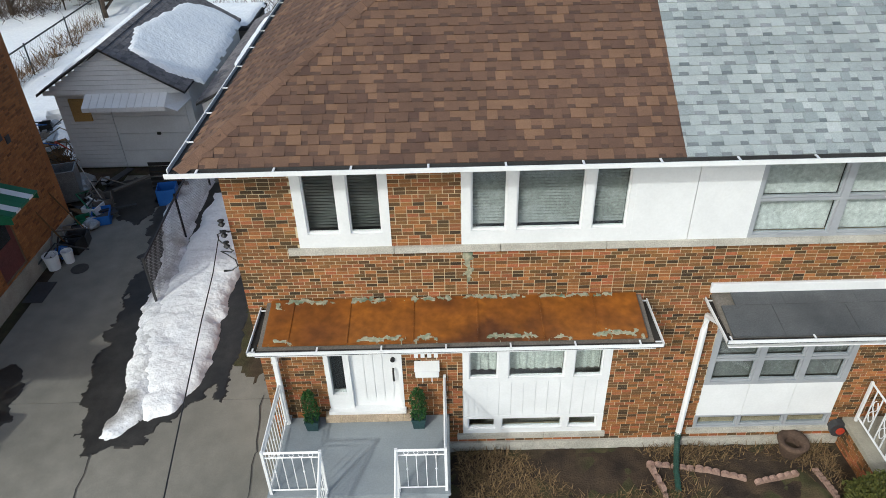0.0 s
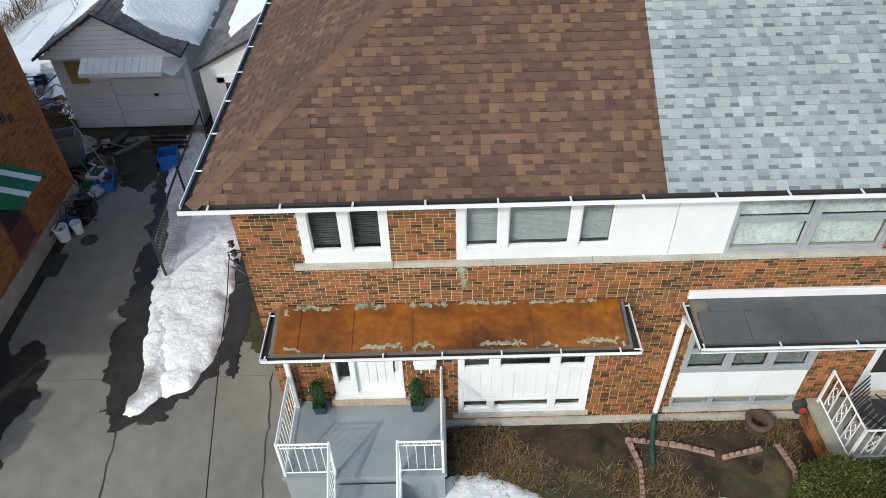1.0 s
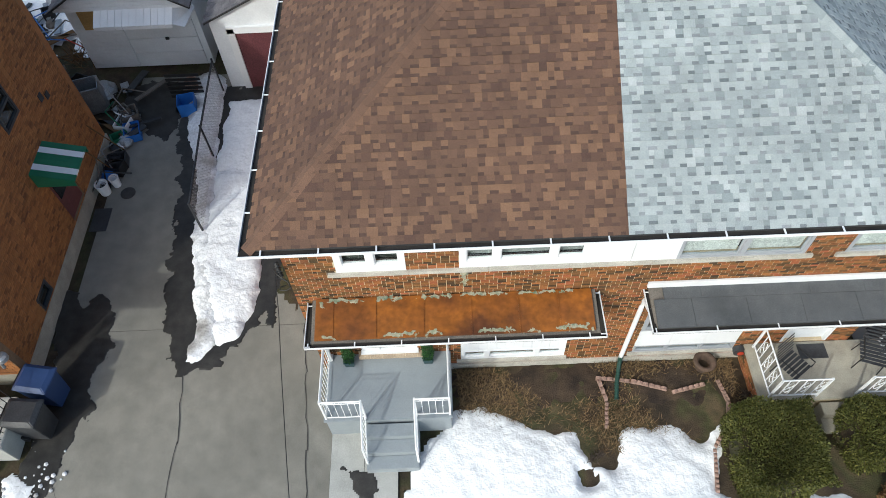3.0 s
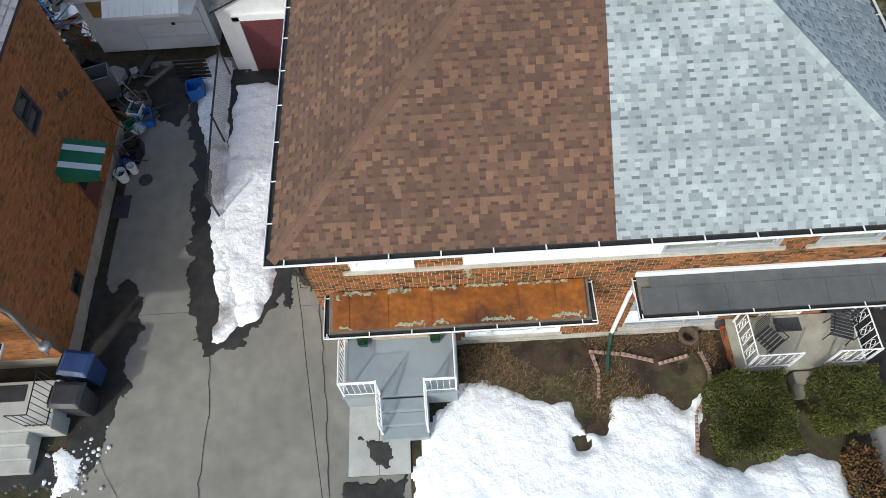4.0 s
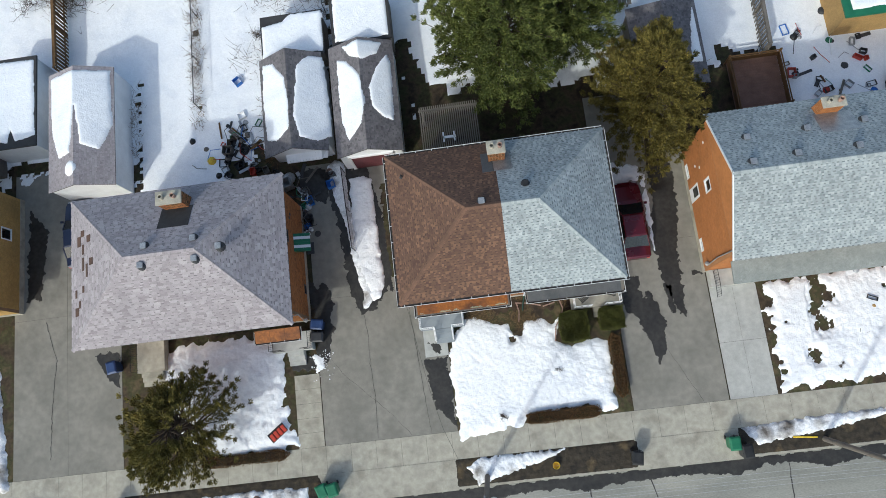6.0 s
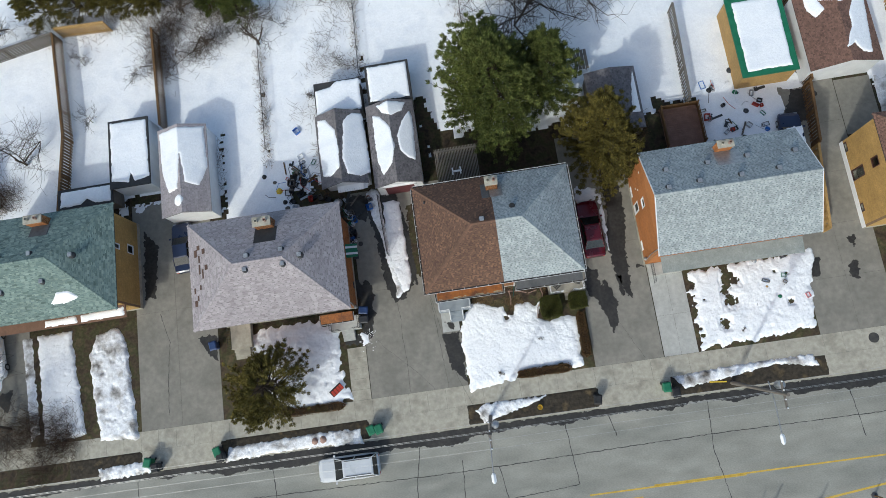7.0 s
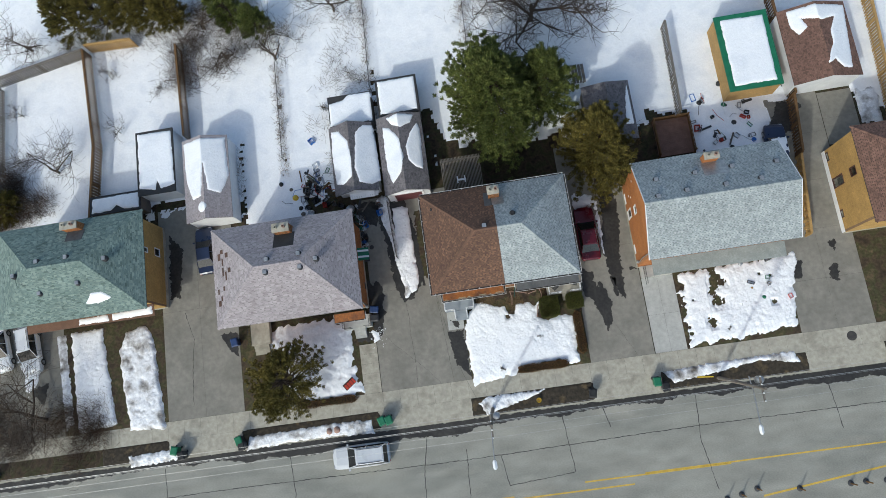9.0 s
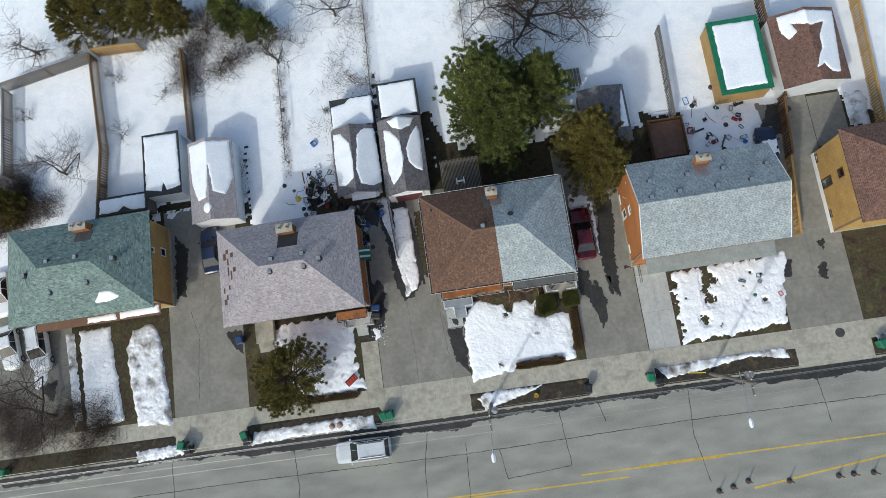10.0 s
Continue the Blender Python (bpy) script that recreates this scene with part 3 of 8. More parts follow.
snow("snow_bank", [(-4.50, 9.76), (-4.37, 8.60), (-4.22, 7.49), (-3.88, 6.63), (-3.59, 5.61), (-3.50, 4.65), (-3.45, 3.82), (-3.27, 3.02), (-3.11, 2.01), (-2.87, 1.28), (-3.05, 0.37), (-2.80, 0.25), (-2.39, 0.78), (-2.27, 1.32), (-2.48, 2.80), (-2.81, 3.87), (-3.08, 5.57), (-3.29, 7.64), (-3.36, 9.79), (-3.97, 10.15)], 0.16, 0.045, 5,
     "dirty ploughed snow bank along the driveway", "old_snow", size=0.7, rough=0.12, ragged=0.04, width=0.12, pits=90)
snow("snow_bank", [(-3.16, 8.73), (-2.27, 8.88), (-1.78, 8.62), (-1.67, 6.87), (-1.65, 4.89), (-1.58, 3.25), (-1.49, 2.23), (-1.51, 1.66), (-1.88, 0.95), (-2.28, 0.70), (-2.48, 0.87), (-2.66, 1.66), (-3.03, 2.33), (-3.25, 3.37), (-3.16, 3.98), (-3.13, 5.19), (-3.18, 6.58)], 0.19, 0.045, 15,
     "melting snow bank between the fence and the house", size=1.2, rough=0.06, ragged=0.05, width=0.12, pits=60)
snow("lawn_snow", [(-15.8, -1.1), (-14.7, -0.5), (-10.1, -0.5), (-8.1, -1.4), (-8.2, -4.8), (-7.6, -7.35), (-12.2, -7.6), (-14.2, -6.4), (-15.9, -3.4)], 0.22, 0.08, 6, "trampled snow over the neighbour's lawn", ragged=0.14, pits=220)
snow("lawn_snow", [(20.75, -1.1), (24.1, -0.8), (27.0, -0.9), (31.1, -0.7), (30.2, -3.4), (29.7, -6.8), (26.5, -7.2), (20.7, -7.3)], 0.18, 0.07, 8, "patchy snow over a littered lawn", ragged=0.16, pits=160, holes=THAW)
snow("snow_bank", [(-34.30, 1.68), (-31.22, 1.77), (-30.81, -1.59), (-30.40, -4.78), (-30.13, -7.12), (-33.78, -7.50), (-33.94, -4.29)], 0.25, 0.09, 9, "broad bank of melting snow beside a path", ragged=0.08, rough=0.05, width=0.15, pits=80)
snow("snow_bank", [(-29.03, 1.07), (-27.07, 1.48), (-26.33, -0.12), (-25.82, -5.41), (-25.61, -8.08), (-28.92, -7.74), (-29.43, -3.88), (-29.67, -0.70)], 0.3, 0.08, 10, "long dirty bank of melting snow beside a driveway", "old_snow", ragged=0.07, rough=0.05, width=0.15, pits=200)
snow("snow_bank", [(-35.65, 1.66), (-34.70, 1.63), (-34.02, -6.60), (-34.97, -7.08)], 0.1, 0.08, 11, "thin melting snow over a pale path", "old_snow", ragged=0.06)
snow("snow_bank", [(-39.29, 0.15), (-37.29, -0.93), (-37.48, -2.23), (-38.23, -3.18), (-38.58, -3.91), (-38.77, -2.57)], 0.12, 0.08, 17, "strip of melting snow beside a parked car")
for k, poly in enumerate(([(-29.30, -10.00), (-24.76, -9.85), (-24.64, -10.46), (-26.66, -10.60), (-29.06, -10.63)],
                          [(-18.48, -10.53), (-18.16, -9.73), (-10.33, -9.54), (-7.26, -9.71), (-7.11, -10.57), (-10.42, -10.37), (-14.56, -10.36)],
                          [(2.16, -9.61), (2.99, -9.14), (8.09, -9.16), (6.65, -9.74), (2.80, -10.34)],
                          [(17.98, -9.12), (21.81, -8.93), (28.96, -8.88), (29.28, -9.56), (26.08, -9.30), (21.68, -9.55), (18.71, -9.86)],
                          [(36.6, -8.9), (44, -8.8), (44, -9.4), (38.5, -9.7), (36.8, -9.5)])):
    poly = [(x, y - 0.3 if y < min(q[1] for q in poly) + 0.55 else y) for x, y in poly]
    snow("verge_snow", poly, 0.16, 0.05, 30 + k, "grey melting snow along the street verge", "old_snow", ragged=0.06, size=0.7, width=0.12, pits=60)
VERGE_SOIL = mat("verge_soil", [(0.02, 0.016, 0.012), (0.045, 0.036, 0.024), (0.03, 0.025, 0.018), (0.09, 0.066, 0.036)], 0.9, 0.9, 25, 0.9, mid=0.35, lump=0.05)
for k, (a, b) in enumerate(((-31.6, -25.4), (-18.8, -6.4), (1.5, 12.1), (17.7, 29.9), (36.2, 48.0))):
    setting("verge_%d" % (k + 1), heap([(a, -9.12), (b, -9.12), (b, -10.58), (a, -10.58)], 0.03, 0.08, 0.03, 0.6, 0.6, 0.1, 900 + k), VERGE_SOIL, "dark wet soil and dead grass of the street verge", "verge", smooth=True)
# back gardens
WAYS = (((-3.55, 9.5), (-3.5, 22.5), 0.4), ((1.0, 9.0), (1.15, 17.4), 0.45), ((1.15, 17.4), (2.6, 13.6), 0.5), ((2.6, 13.6), (3.0, 9.0), 1.3), ((3.5, 11.0), (12.5, 11.5), 1.8), ((-12.6, 22.5), (-12.6, 14.5), 0.22), ((-22.0, 12.5), (-22.0, 9.5), 0.7), ((-16.9, 9.5), (-16.8, 17.3), 0.3), ((20.2, 9.0), (20.5, 12.5), 0.7), ((-25.9, 12.4), (-22.0, 12.4), 0.5), ((-31.5, 14.2), (-26.2, 14.0), 0.25))
YARD_THAW = [(a[0] + (b[0] - a[0]) * k / 12 + rt.gauss(0, 0.1), a[1] + (b[1] - a[1]) * k / 12, r * rt.uniform(0.75, 1.2)) for a, b, r in WAYS for k in range(13)] + [(rt.uniform(-10.9, -8.3), rt.uniform(9.3, 12.6), rt.uniform(0.3, 0.7)) for _ in range(8)]
snow("yard_snow", [(-60, 8), (-31, 9), (-31, 12.5), (-25.9, 12.5), (-25.9, 11.5), (-17, 11.5), (-17, 8.4), (-11, 8.2), (-11, 11), (-7.9, 11), (-7.9, 16), (1.2, 17), (1.4, 12), (5, 14), (12, 13), (19.5, 12), (21, 11),
                   (21, 14), (24.5, 13.5), (24.7, 9), (31, 8.5), (31.6, 13), (33.4, 13.3), (33.4, 21), (39, 21), (39, 13), (42, 10), (60, 10), (60, 70), (-60, 70)], 0.1, 0.22, 12, "deep white snow over the back gardens", ragged=0.35, size=3.0, rough=0.25, holes=YARD_THAW)

# ---- the semi-detached house ----
EAVE_Z, RISE = 5.62, 2.55
HX0, HX1, HY1 = 0.26, 11.68, 7.4
house = thing("semi_detached_house", "two-storey brown brick semi-detached house with half brown, half grey roof", "house", (5.97, 3.7, 0))
W1, W2, W3 = (1.14, 2.37, 4.16, 5.40), (3.30, 7.12, 4.16, 5.40), (3.30, 5.56, 0.40, 2.90)
W4, W5, W6 = (7.12, 9.35, 4.16, 5.40), (7.05, 9.25, 0.42, 2.75), (10.05, 11.3, 4.16, 5.40)
DOOR, DOOR2 = (1.20, 2.38, 1.0, 3.05), (10.2, 11.2, 0.62, 2.7)
holes = [(a - HX0, b - HX0, c, d) for a, b, c, d in (W1, (3.30, 9.35, 4.16, 5.40), W3, W5, W6, DOOR, DOOR2)]
brick_wall(house, "front_wall", (HX0, 0, 0), (1, 0, 0), (0, -1, 0), HX1 - HX0, 0.2, 5.52, holes, M["mortar"], M["bricks"], rng, (0.0, 3.05, 3.25, 5.5), M["brick"])
part("side_wall", Geo().box(HX0, HX0 + 0.2, 0.2, HY1, 0.0, 5.52), M["bricks"], house)
part("side_wall", Geo().box(HX1 - 0.2, HX1, 0.2, HY1, 0.0, 5.52), M["bricks"], house)
part("back_wall", Geo().box(HX0 + 0.2, HX1 - 0.2, HY1 - 0.2, HY1, 0.0, 5.52), M["bricks"], house)
part("foundation", Geo().box(HX0 - 0.02, HX1 + 0.02, -0.05, HY1 + 0.02, -0.1, 0.2), M["sill"], house, "stained pale concrete foundation")
part("inner_floor", Geo().box(HX0 + 0.2, HX1 - 0.2, 0.2, HY1 - 0.2, 2.95, 3.1), M["painted_dark"], house)
RX0, RX1, RY0, RY1, RXM = -0.03, 11.98, -0.47, 7.84, 5.92
roof, pieces, bands = hip_roof(house, RX0, RX1, RY0, RY1, EAVE_Z, RISE, None, rng, RXM)
is_brown = lambda p: (p[0].x + p[1].x) / 2 < RXM
single = [p for p in pieces if is_brown(p) and p[0].y < 0.75 and p[0].x > 0.9 and abs(p[0].y - p[1].y) < 1e-4][:300]
chosen = {id(p) for p in single}
tagged(part("shingles", lay([p for p in pieces if is_brown(p) and id(p) not in chosen]), M["shingles"], roof, "brown laminated asphalt shingles"), kind="stuff")
tagged(part("shingles", lay([p for p in pieces if not is_brown(p)]), M["grey_shingles"], roof, "pale grey laminated asphalt shingles"), kind="stuff")
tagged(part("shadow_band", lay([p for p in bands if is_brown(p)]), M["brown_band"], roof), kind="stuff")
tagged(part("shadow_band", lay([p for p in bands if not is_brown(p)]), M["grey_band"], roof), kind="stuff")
for p in single:
    part("shingle", lay([p]), M["shingle"], roof)
half = (RY1 - RY0) / 2
peakL, peakR = (RX0 + half, RY0 + half, EAVE_Z + RISE), (RX1 - half, RY0 + half, EAVE_Z + RISE)
mid = (RXM, RY0 + half, EAVE_Z + RISE)
tagged(part("ridge_cap", lay(caps((RX0, RY0, EAVE_Z), peakL, rng) + caps((RX0, RY1, EAVE_Z), peakL, rng) + caps(peakL, mid, rng), CAP_FACES), M["brown_cap"], roof), kind="stuff")
tagged(part("ridge_cap", lay(caps((RX1, RY0, EAVE_Z), peakR, rng) + caps((RX1, RY1, EAVE_Z), peakR, rng) + caps(peakR, mid, rng), CAP_FACES), M["grey_shingles"], roof), kind="stuff")


def gutter(house, a, b, out, z, width=0.11, step=0.9, rim="white"):
    """An open eaves gutter from a to b with its dark inside, white lip and hangers."""
    a, b, out = Vector((*a, z)), Vector((*b, z)), Vector((*out, 0))
    d = (b - a).normalized()
    L = (b - a).length
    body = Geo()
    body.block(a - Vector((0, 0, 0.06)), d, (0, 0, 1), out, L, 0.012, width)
    gut = part("gutter", body, M["gutter"], house, "dark-bottomed gutter with white lip")
    part("lip", Geo().block(a + out * width - Vector((0, 0, 0.055)), d, (0, 0, 1), out, L, 0.06, 0.014), M[rim], gut)
    s = 0.35
    while s < L:
        part("hanger", Geo().block(a + d * s - Vector((0, 0, 0.012)), d, (0, 0, 1), out, 0.025, 0.012, width), M[rim], gut)
        s += step
    return gut


gutter(house, (RX0 - 0.12, RY0), (RX1 + 0.12, RY0), (0, -1), EAVE_Z)
gutter(house, (RX0, RY1), (RX0, RY0), (-1, 0), EAVE_Z)
gutter(house, (RX1, RY0), (RX1, RY1), (1, 0), EAVE_Z)
gutter(house, (RX1, RY1), (RX0, RY1), (0, 1), EAVE_Z)
part("soffit", Geo().box(RX0 + 0.02, RX1 - 0.02, RY0 + 0.02, RY1 - 0.02, EAVE_Z - 0.10, EAVE_Z - 0.085), M["white"], house)

# ---- neighbouring houses ----
def neighbour(name, label, x0, x1, y0, y1, wall, mortar, roof_mat, gable=False, rise=2.4, eave=0.35, ez=5.62, holes=(), fine=True, side="east", ov=0.35, band="purple_band", tab=((0.11, 0.19), (0.08, 0.15)), front=0.35):
    """A two-storey brick house; holes are in the side wall that faces the camera, along y."""
    h = thing(name, label, "house", ((x0 + x1) / 2, (y0 + y1) / 2, 0))
    a, b, c, d = x0 + eave, x1 - eave, y0 + front, y1 - eave
    a, b = (a, x1 - ov) if side == "east" else (x0 + ov, b)
    rg = random.Random(int(x0 * 10) + 999)
    brick_wall(h, "front_wall", (a, c, 0), (1, 0, 0), (0, -1, 0), b - a, 0.45, ez - 0.1, [], mortar, wall, rg)
    part("back_wall", Geo().box(a, b, d - 0.2, d, 0.0, ez - 0.1), wall, h)
    x = b if side == "east" else a
    n = (1, 0, 0) if side == "east" else (-1, 0, 0)
    if fine:
        brick_wall(h, "side_wall", (x, c + 0.2, 0), (0, 1, 0), n, d - c - 0.4, 0.45, ez - 0.1, list(holes), mortar, wall, rg)
    else:
        part("side_wall", pierced((x, c + 0.2, 0), (0, 1, 0), n, d - c - 0.4, 0.0, ez - 0.1, 0.2, list(holes)), wall, h)
    o = a if side == "east" else b - 0.2
    part("side_wall", Geo().box(o, o + 0.2, c + 0.2, d - 0.2, 0.0, ez - 0.1), wall, h)
    part("foundation", Geo().box(a - 0.03, b + 0.03, c - 0.03, d + 0.03, -0.1, 0.45), M["concrete"], h)
    if gable:
        yc = (y0 + y1) / 2
        for gx in (a, b - 0.2):
            part("gable_wall", Geo().loft([[(gx, c, ez - 0.1), (gx, d, ez - 0.1), (gx, yc, ez - 0.1 + (yc - c) * rise / (yc - y0))], [(gx + 0.2, c, ez - 0.1), (gx + 0.2, d, ez - 0.1), (gx + 0.2, yc, ez - 0.1 + (yc - c) * rise / (yc - y0))]]), wall, h)
    r, pc, bd = hip_roof(h, x0, x1, y0, y1, ez, rise, None, rg, gable=gable, fascia=M["tar"], tab=tab)
    hf = (y1 - y0) / 2
    i = 0 if gable else hf
    p, q = (x0 + i, y0 + hf, ez + rise), (x1 - i, y0 + hf, ez + rise)
    cp = caps(p, q, rg)
    if not gable:
        cp += caps((x0, y0, ez), p, rg) + caps((x0, y1, ez), p, rg) + caps((x1, y0, ez), q, rg) + caps((x1, y1, ez), q, rg)
    tagged(part("shingles", lay(pc), roof_mat, r), kind="stuff")
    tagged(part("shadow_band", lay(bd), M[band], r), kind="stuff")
    tagged(part("ridge_cap", lay(cp, CAP_FACES), roof_mat, r), kind="stuff")
    return h


PW = -6.32        # the east wall of the house with the mauve roof
purple = neighbour("semi_detached_house", "brown brick house with a faded mauve shingle roof", -17.84, -5.72, -0.8, 7.6, M["red_bricks"], M["dark_mortar"], M["purple_shingles"], ov=-5.72 - PW, ez=6.05, front=0.85, tab=((0.2, 0.42), (0.03, 0.2)),
                   holes=[(3.98, 4.72, 3.61, 4.53), (3.95, 4.85, 0.5, 2.3), (1.35, 1.95, 0.5, 0.95)])
green_house = neighbour("semi_detached_house", "tan brick house with a grey-green shingle roof", -37.2, -24.0, 1.95, 10.6, M["yellow_bricks"], M["dark_mortar"], M["green_shingles"], ov=0.8, band="green_band", front=0.8, tab=((0.2, 0.4), (0.1, 0.25)),
                        holes=[(4.3, 5.1, 1.2, 2.2), (4.3, 4.8, 3.4, 4.3)])
OW = 17.55
orange = neighbour("semi_detached_house", "orange brick house with a pale grey gable roof", 17.45, 29.4, -0.33, 7.8, M["orange_bricks"], M["orange_mortar"], M["grey_shingles"], gable=True, side="west", ov=OW - 17.45, band="grey_band",
                   holes=[(3.9, 4.75, 0.5, 2.2), (3.7, 4.5, 3.3, 4.3), (5.4, 6.3, 0.5, 1.0), (0.9, 1.7, 0.5, 1.0)])
yellow_house = neighbour("semi_detached_house", "yellow brick house with a red-brown shingle roof", 35.1, 47.5, 0.0, 8.0, M["yellow_bricks"], M["dark_mortar"], M["red_shingles"], side="west", ov=0.1, band="brown_band",
                         holes=[(3.6, 4.5, 0.5, 2.4), (3.7, 4.5, 3.6, 4.6), (6.1, 6.9, 0.4, 1.0), (1.0, 1.7, 0.4, 1.0)])


def garage(name, label, x0, x1, y0, y1, ez, rise, wall, roof_mat, ridge="y", flat=False, porch=0.0):
    gx = thing(name, label, "garage", ((x0 + x1) / 2, (y0 + y1) / 2, 0))
    e = 0.12
    part("shell", Geo().box(x0 + e, x1 - e, y0 + e + porch, y1 - e, 0, ez - 0.06), wall, gx)
    rg = random.Random(int(x0 * 7 + y0 * 3) + 500)
    if flat:
        part("roof", Geo().box(x0, x1, y0, y1, ez - 0.06, ez + 0.08), roof_mat, gx, bevel=0.02)
        return gx
    xc, hf = (x0 + x1) / 2, (x1 - x0) / 2
    part("gable", Geo().loft([[(x0 + e, y0 + e, ez - 0.06), (x1 - e, y0 + e, ez - 0.06), (xc, y0 + e, ez + rise - 0.1)], [(x0 + e, y1 - e, ez - 0.06), (x1 - e, y1 - e, ez - 0.06), (xc, y1 - e, ez + rise - 0.1)]]), wall, gx)
    run = math.hypot(hf, rise)
    r = part("roof", Geo().put([(x0, y0, ez), (xc, y0, ez + rise), (x1, y0, ez), (x0, y1, ez), (xc, y1, ez + rise), (x1, y1, ez),
                                (x0, y0, ez - 0.06), (x1, y0, ez - 0.06), (x0, y1, ez - 0.06), (x1, y1, ez - 0.06), (xc, y0, ez + rise - 0.06), (xc, y1, ez + rise - 0.06)],
                               [(0, 1, 4, 3), (1, 2, 5, 4), (0, 6, 10, 1), (1, 10, 7, 2), (3, 4, 11, 8), (4, 5, 9, 11), (0, 3, 8, 6), (2, 7, 9, 5), (6, 8, 11, 10), (10, 11, 9, 7)]), M["tar"], gx)
    pc, bd = tabs((x0, y1, ez), (0, -1, 0), Vector((hf, 0, rise)) / run, Vector((-rise, 0, hf)) / run, run, lambda s: (0, y1 - y0), rg)
    pc2, bd2 = tabs((x1, y0, ez), (0, 1, 0), Vector((-hf, 0, rise)) / run, Vector((rise, 0, hf)) / run, run, lambda s: (0, y1 - y0), rg)
    pc = pc + bd + pc2 + bd2
    tagged(part("shingles", lay(pc), roof_mat, r), kind="stuff")
    tagged(part("ridge_cap", lay(caps((xc, y0, ez + rise), (xc, y1, ez + rise), rg), CAP_FACES), roof_mat, r), kind="stuff")
    return gx


gar1 = garage("garage", "pale clapboard garage with a slate-grey roof under snow", -7.7, -3.75, 9.9, 16.4, 2.5, 1.2, M["siding"], M["dark_shingles"], porch=0.5)
gar2 = garage("garage", "low garage with a grey shingle roof under snow", -3.3, 0.75, 9.3, 16.6, 2.4, 1.0, M["siding"], M["dark_shingles"])
garage("shed", "flat dark shed roof loaded with snow", -3.0, 0.8, 16.8, 20.4, 2.3, 0.0, M["grey_wood"], M["tar"], flat=True)
garage("shed", "low lean-to behind the garage under smooth snow", -7.6, -3.55, 16.55, 19.6, 2.1, 0.0, M["grey_wood"], M["tar"], flat=True)
garage("garage", "garage with a mauve shingle roof under snow", -21.5, -17.2, 9.6, 17.5, 2.5, 0.9, M["siding"], M["purple_shingles"])
garage("garage", "flat black garage roof loaded with snow", -25.9, -22.3, 12.9, 19.1, 2.5, 0.0, M["siding"], M["tar"], flat=True)
garage("shed", "low lean-to roof loaded with snow", -30.8, -25.9, 11.9, 13.7, 2.1, 0.0, M["grey_wood"], M["tar"], flat=True)
garage("shed", "green-edged flat shed roof loaded with snow", 27.8, 32.4, 13.65, 20.8, 2.5, 0.0, M["pale_wood"], M["green"], flat=True)
garage("garage", "brown shingled garage half covered in snow", 33.2, 39.0, 13.3, 20.3, 2.5, 1.0, M["siding"], M["red_shingles"])
garage("shed", "dark grey garden shed", 15.3, 19.5, 11.0, 16.5, 2.1, 0.5, M["grey_wood"], M["dark_shingles"])


# ---- the front of the semi-detached house ----
def bars(o, u, n, rects, deep, out=0.0):
    """Flat bars (u0, u1, z0, z1) on a wall's face, standing out by out and going in by deep."""
    g = Geo()
    for a, b, c, d in rects:
        g.block(Vector(o) + Vector(u) * a + Vector((0, 0, c)) + Vector(n) * (out - deep), u, (0, 0, 1), n, b - a, d - c, deep)
    return g


def window(house, o, u, n, rect, panes, frame_mat, label, inside_kind="blind", sill=True, deep=0.1, back=None):
    """A window in a wall's opening: frame, one pane of glass for each light, and what hangs behind."""
    a, b, c, d = rect
    us = sorted({a, b, *[p[0] for p in panes], *[p[1] for p in panes]})
    zs = sorted({c, d, *[p[2] for p in panes], *[p[3] for p in panes]})
    solid = []
    for p, q in zip(us, us[1:]):
        for r, s in zip(zs, zs[1:]):
            mu, mz = (p + q) / 2, (r + s) / 2
            if not any(x[0] < mu < x[1] and x[2] < mz < x[3] for x in panes):
                solid.append((p, q, r, s))
    grid = bars(o, u, n, solid, deep, 0.015)
    grid.weld = True
    w = part("window", grid, frame_mat, house, label)
    for p in panes:
        beads = [(p[0], p[1], p[2], p[2] + 0.02), (p[0], p[1], p[3] - 0.02, p[3]), (p[0], p[0] + 0.02, p[2] + 0.02, p[3] - 0.02), (p[1] - 0.02, p[1], p[2] + 0.02, p[3] - 0.02)]
        for bead in beads:
            part("bead", bars(o, u, n, [bead], 0.05, -0.012), frame_mat, w)
        gl = part("pane", bars(o, u, n, [(p[0] + 0.018, p[1] - 0.018, p[2] + 0.018, p[3] - 0.018)], 0.006, -0.035), M["glass"], w)
        gl.visible_shadow = False
        if inside_kind == "blind":
            z, slats = p[2] + 0.03, []
            while z < p[3]:
                slats.append((p[0] + 0.01, p[1] - 0.01, z, z + (0.034 if back else 0.041)))
                z += 0.045
            tagged(part("blind", bars(o, u, n, slats, 0.004, -0.12), back or M["blind"], w, "closed slatted blind"), kind="stuff")
        elif inside_kind == "shade":
            # pale roller shade upstairs; below, a sheet coloured as a dim room
            part("shade", bars(o, u, n, [(p[0], p[1], p[2], p[3])], 0.01, -0.12), back, w, "plain flat sheet for roller shade and dim room")
        elif inside_kind == "curtain":
            g, x = Geo(), p[0]
            while x < p[1] - 0.01:
                e = min(x + 0.06, p[1])
                g.block(Vector(o) + Vector(u) * x + Vector((0, 0, p[2])) - Vector(n) * (0.2 + 0.02 * (int(x / 0.06) % 2)), u, (0, 0, 1), n, e - x, p[3] - p[2], 0.01)
                x = e
            part("curtain", g, back or M["curtain"], w, "pale net curtain")
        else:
            # flat sheet behind the pane: the room's darkness is put into its colour
            part("dark_room", bars(o, u, n, [(p[0], p[1], p[2], p[3])], 0.02, -0.4), M["painted_dark"], w)
    return w


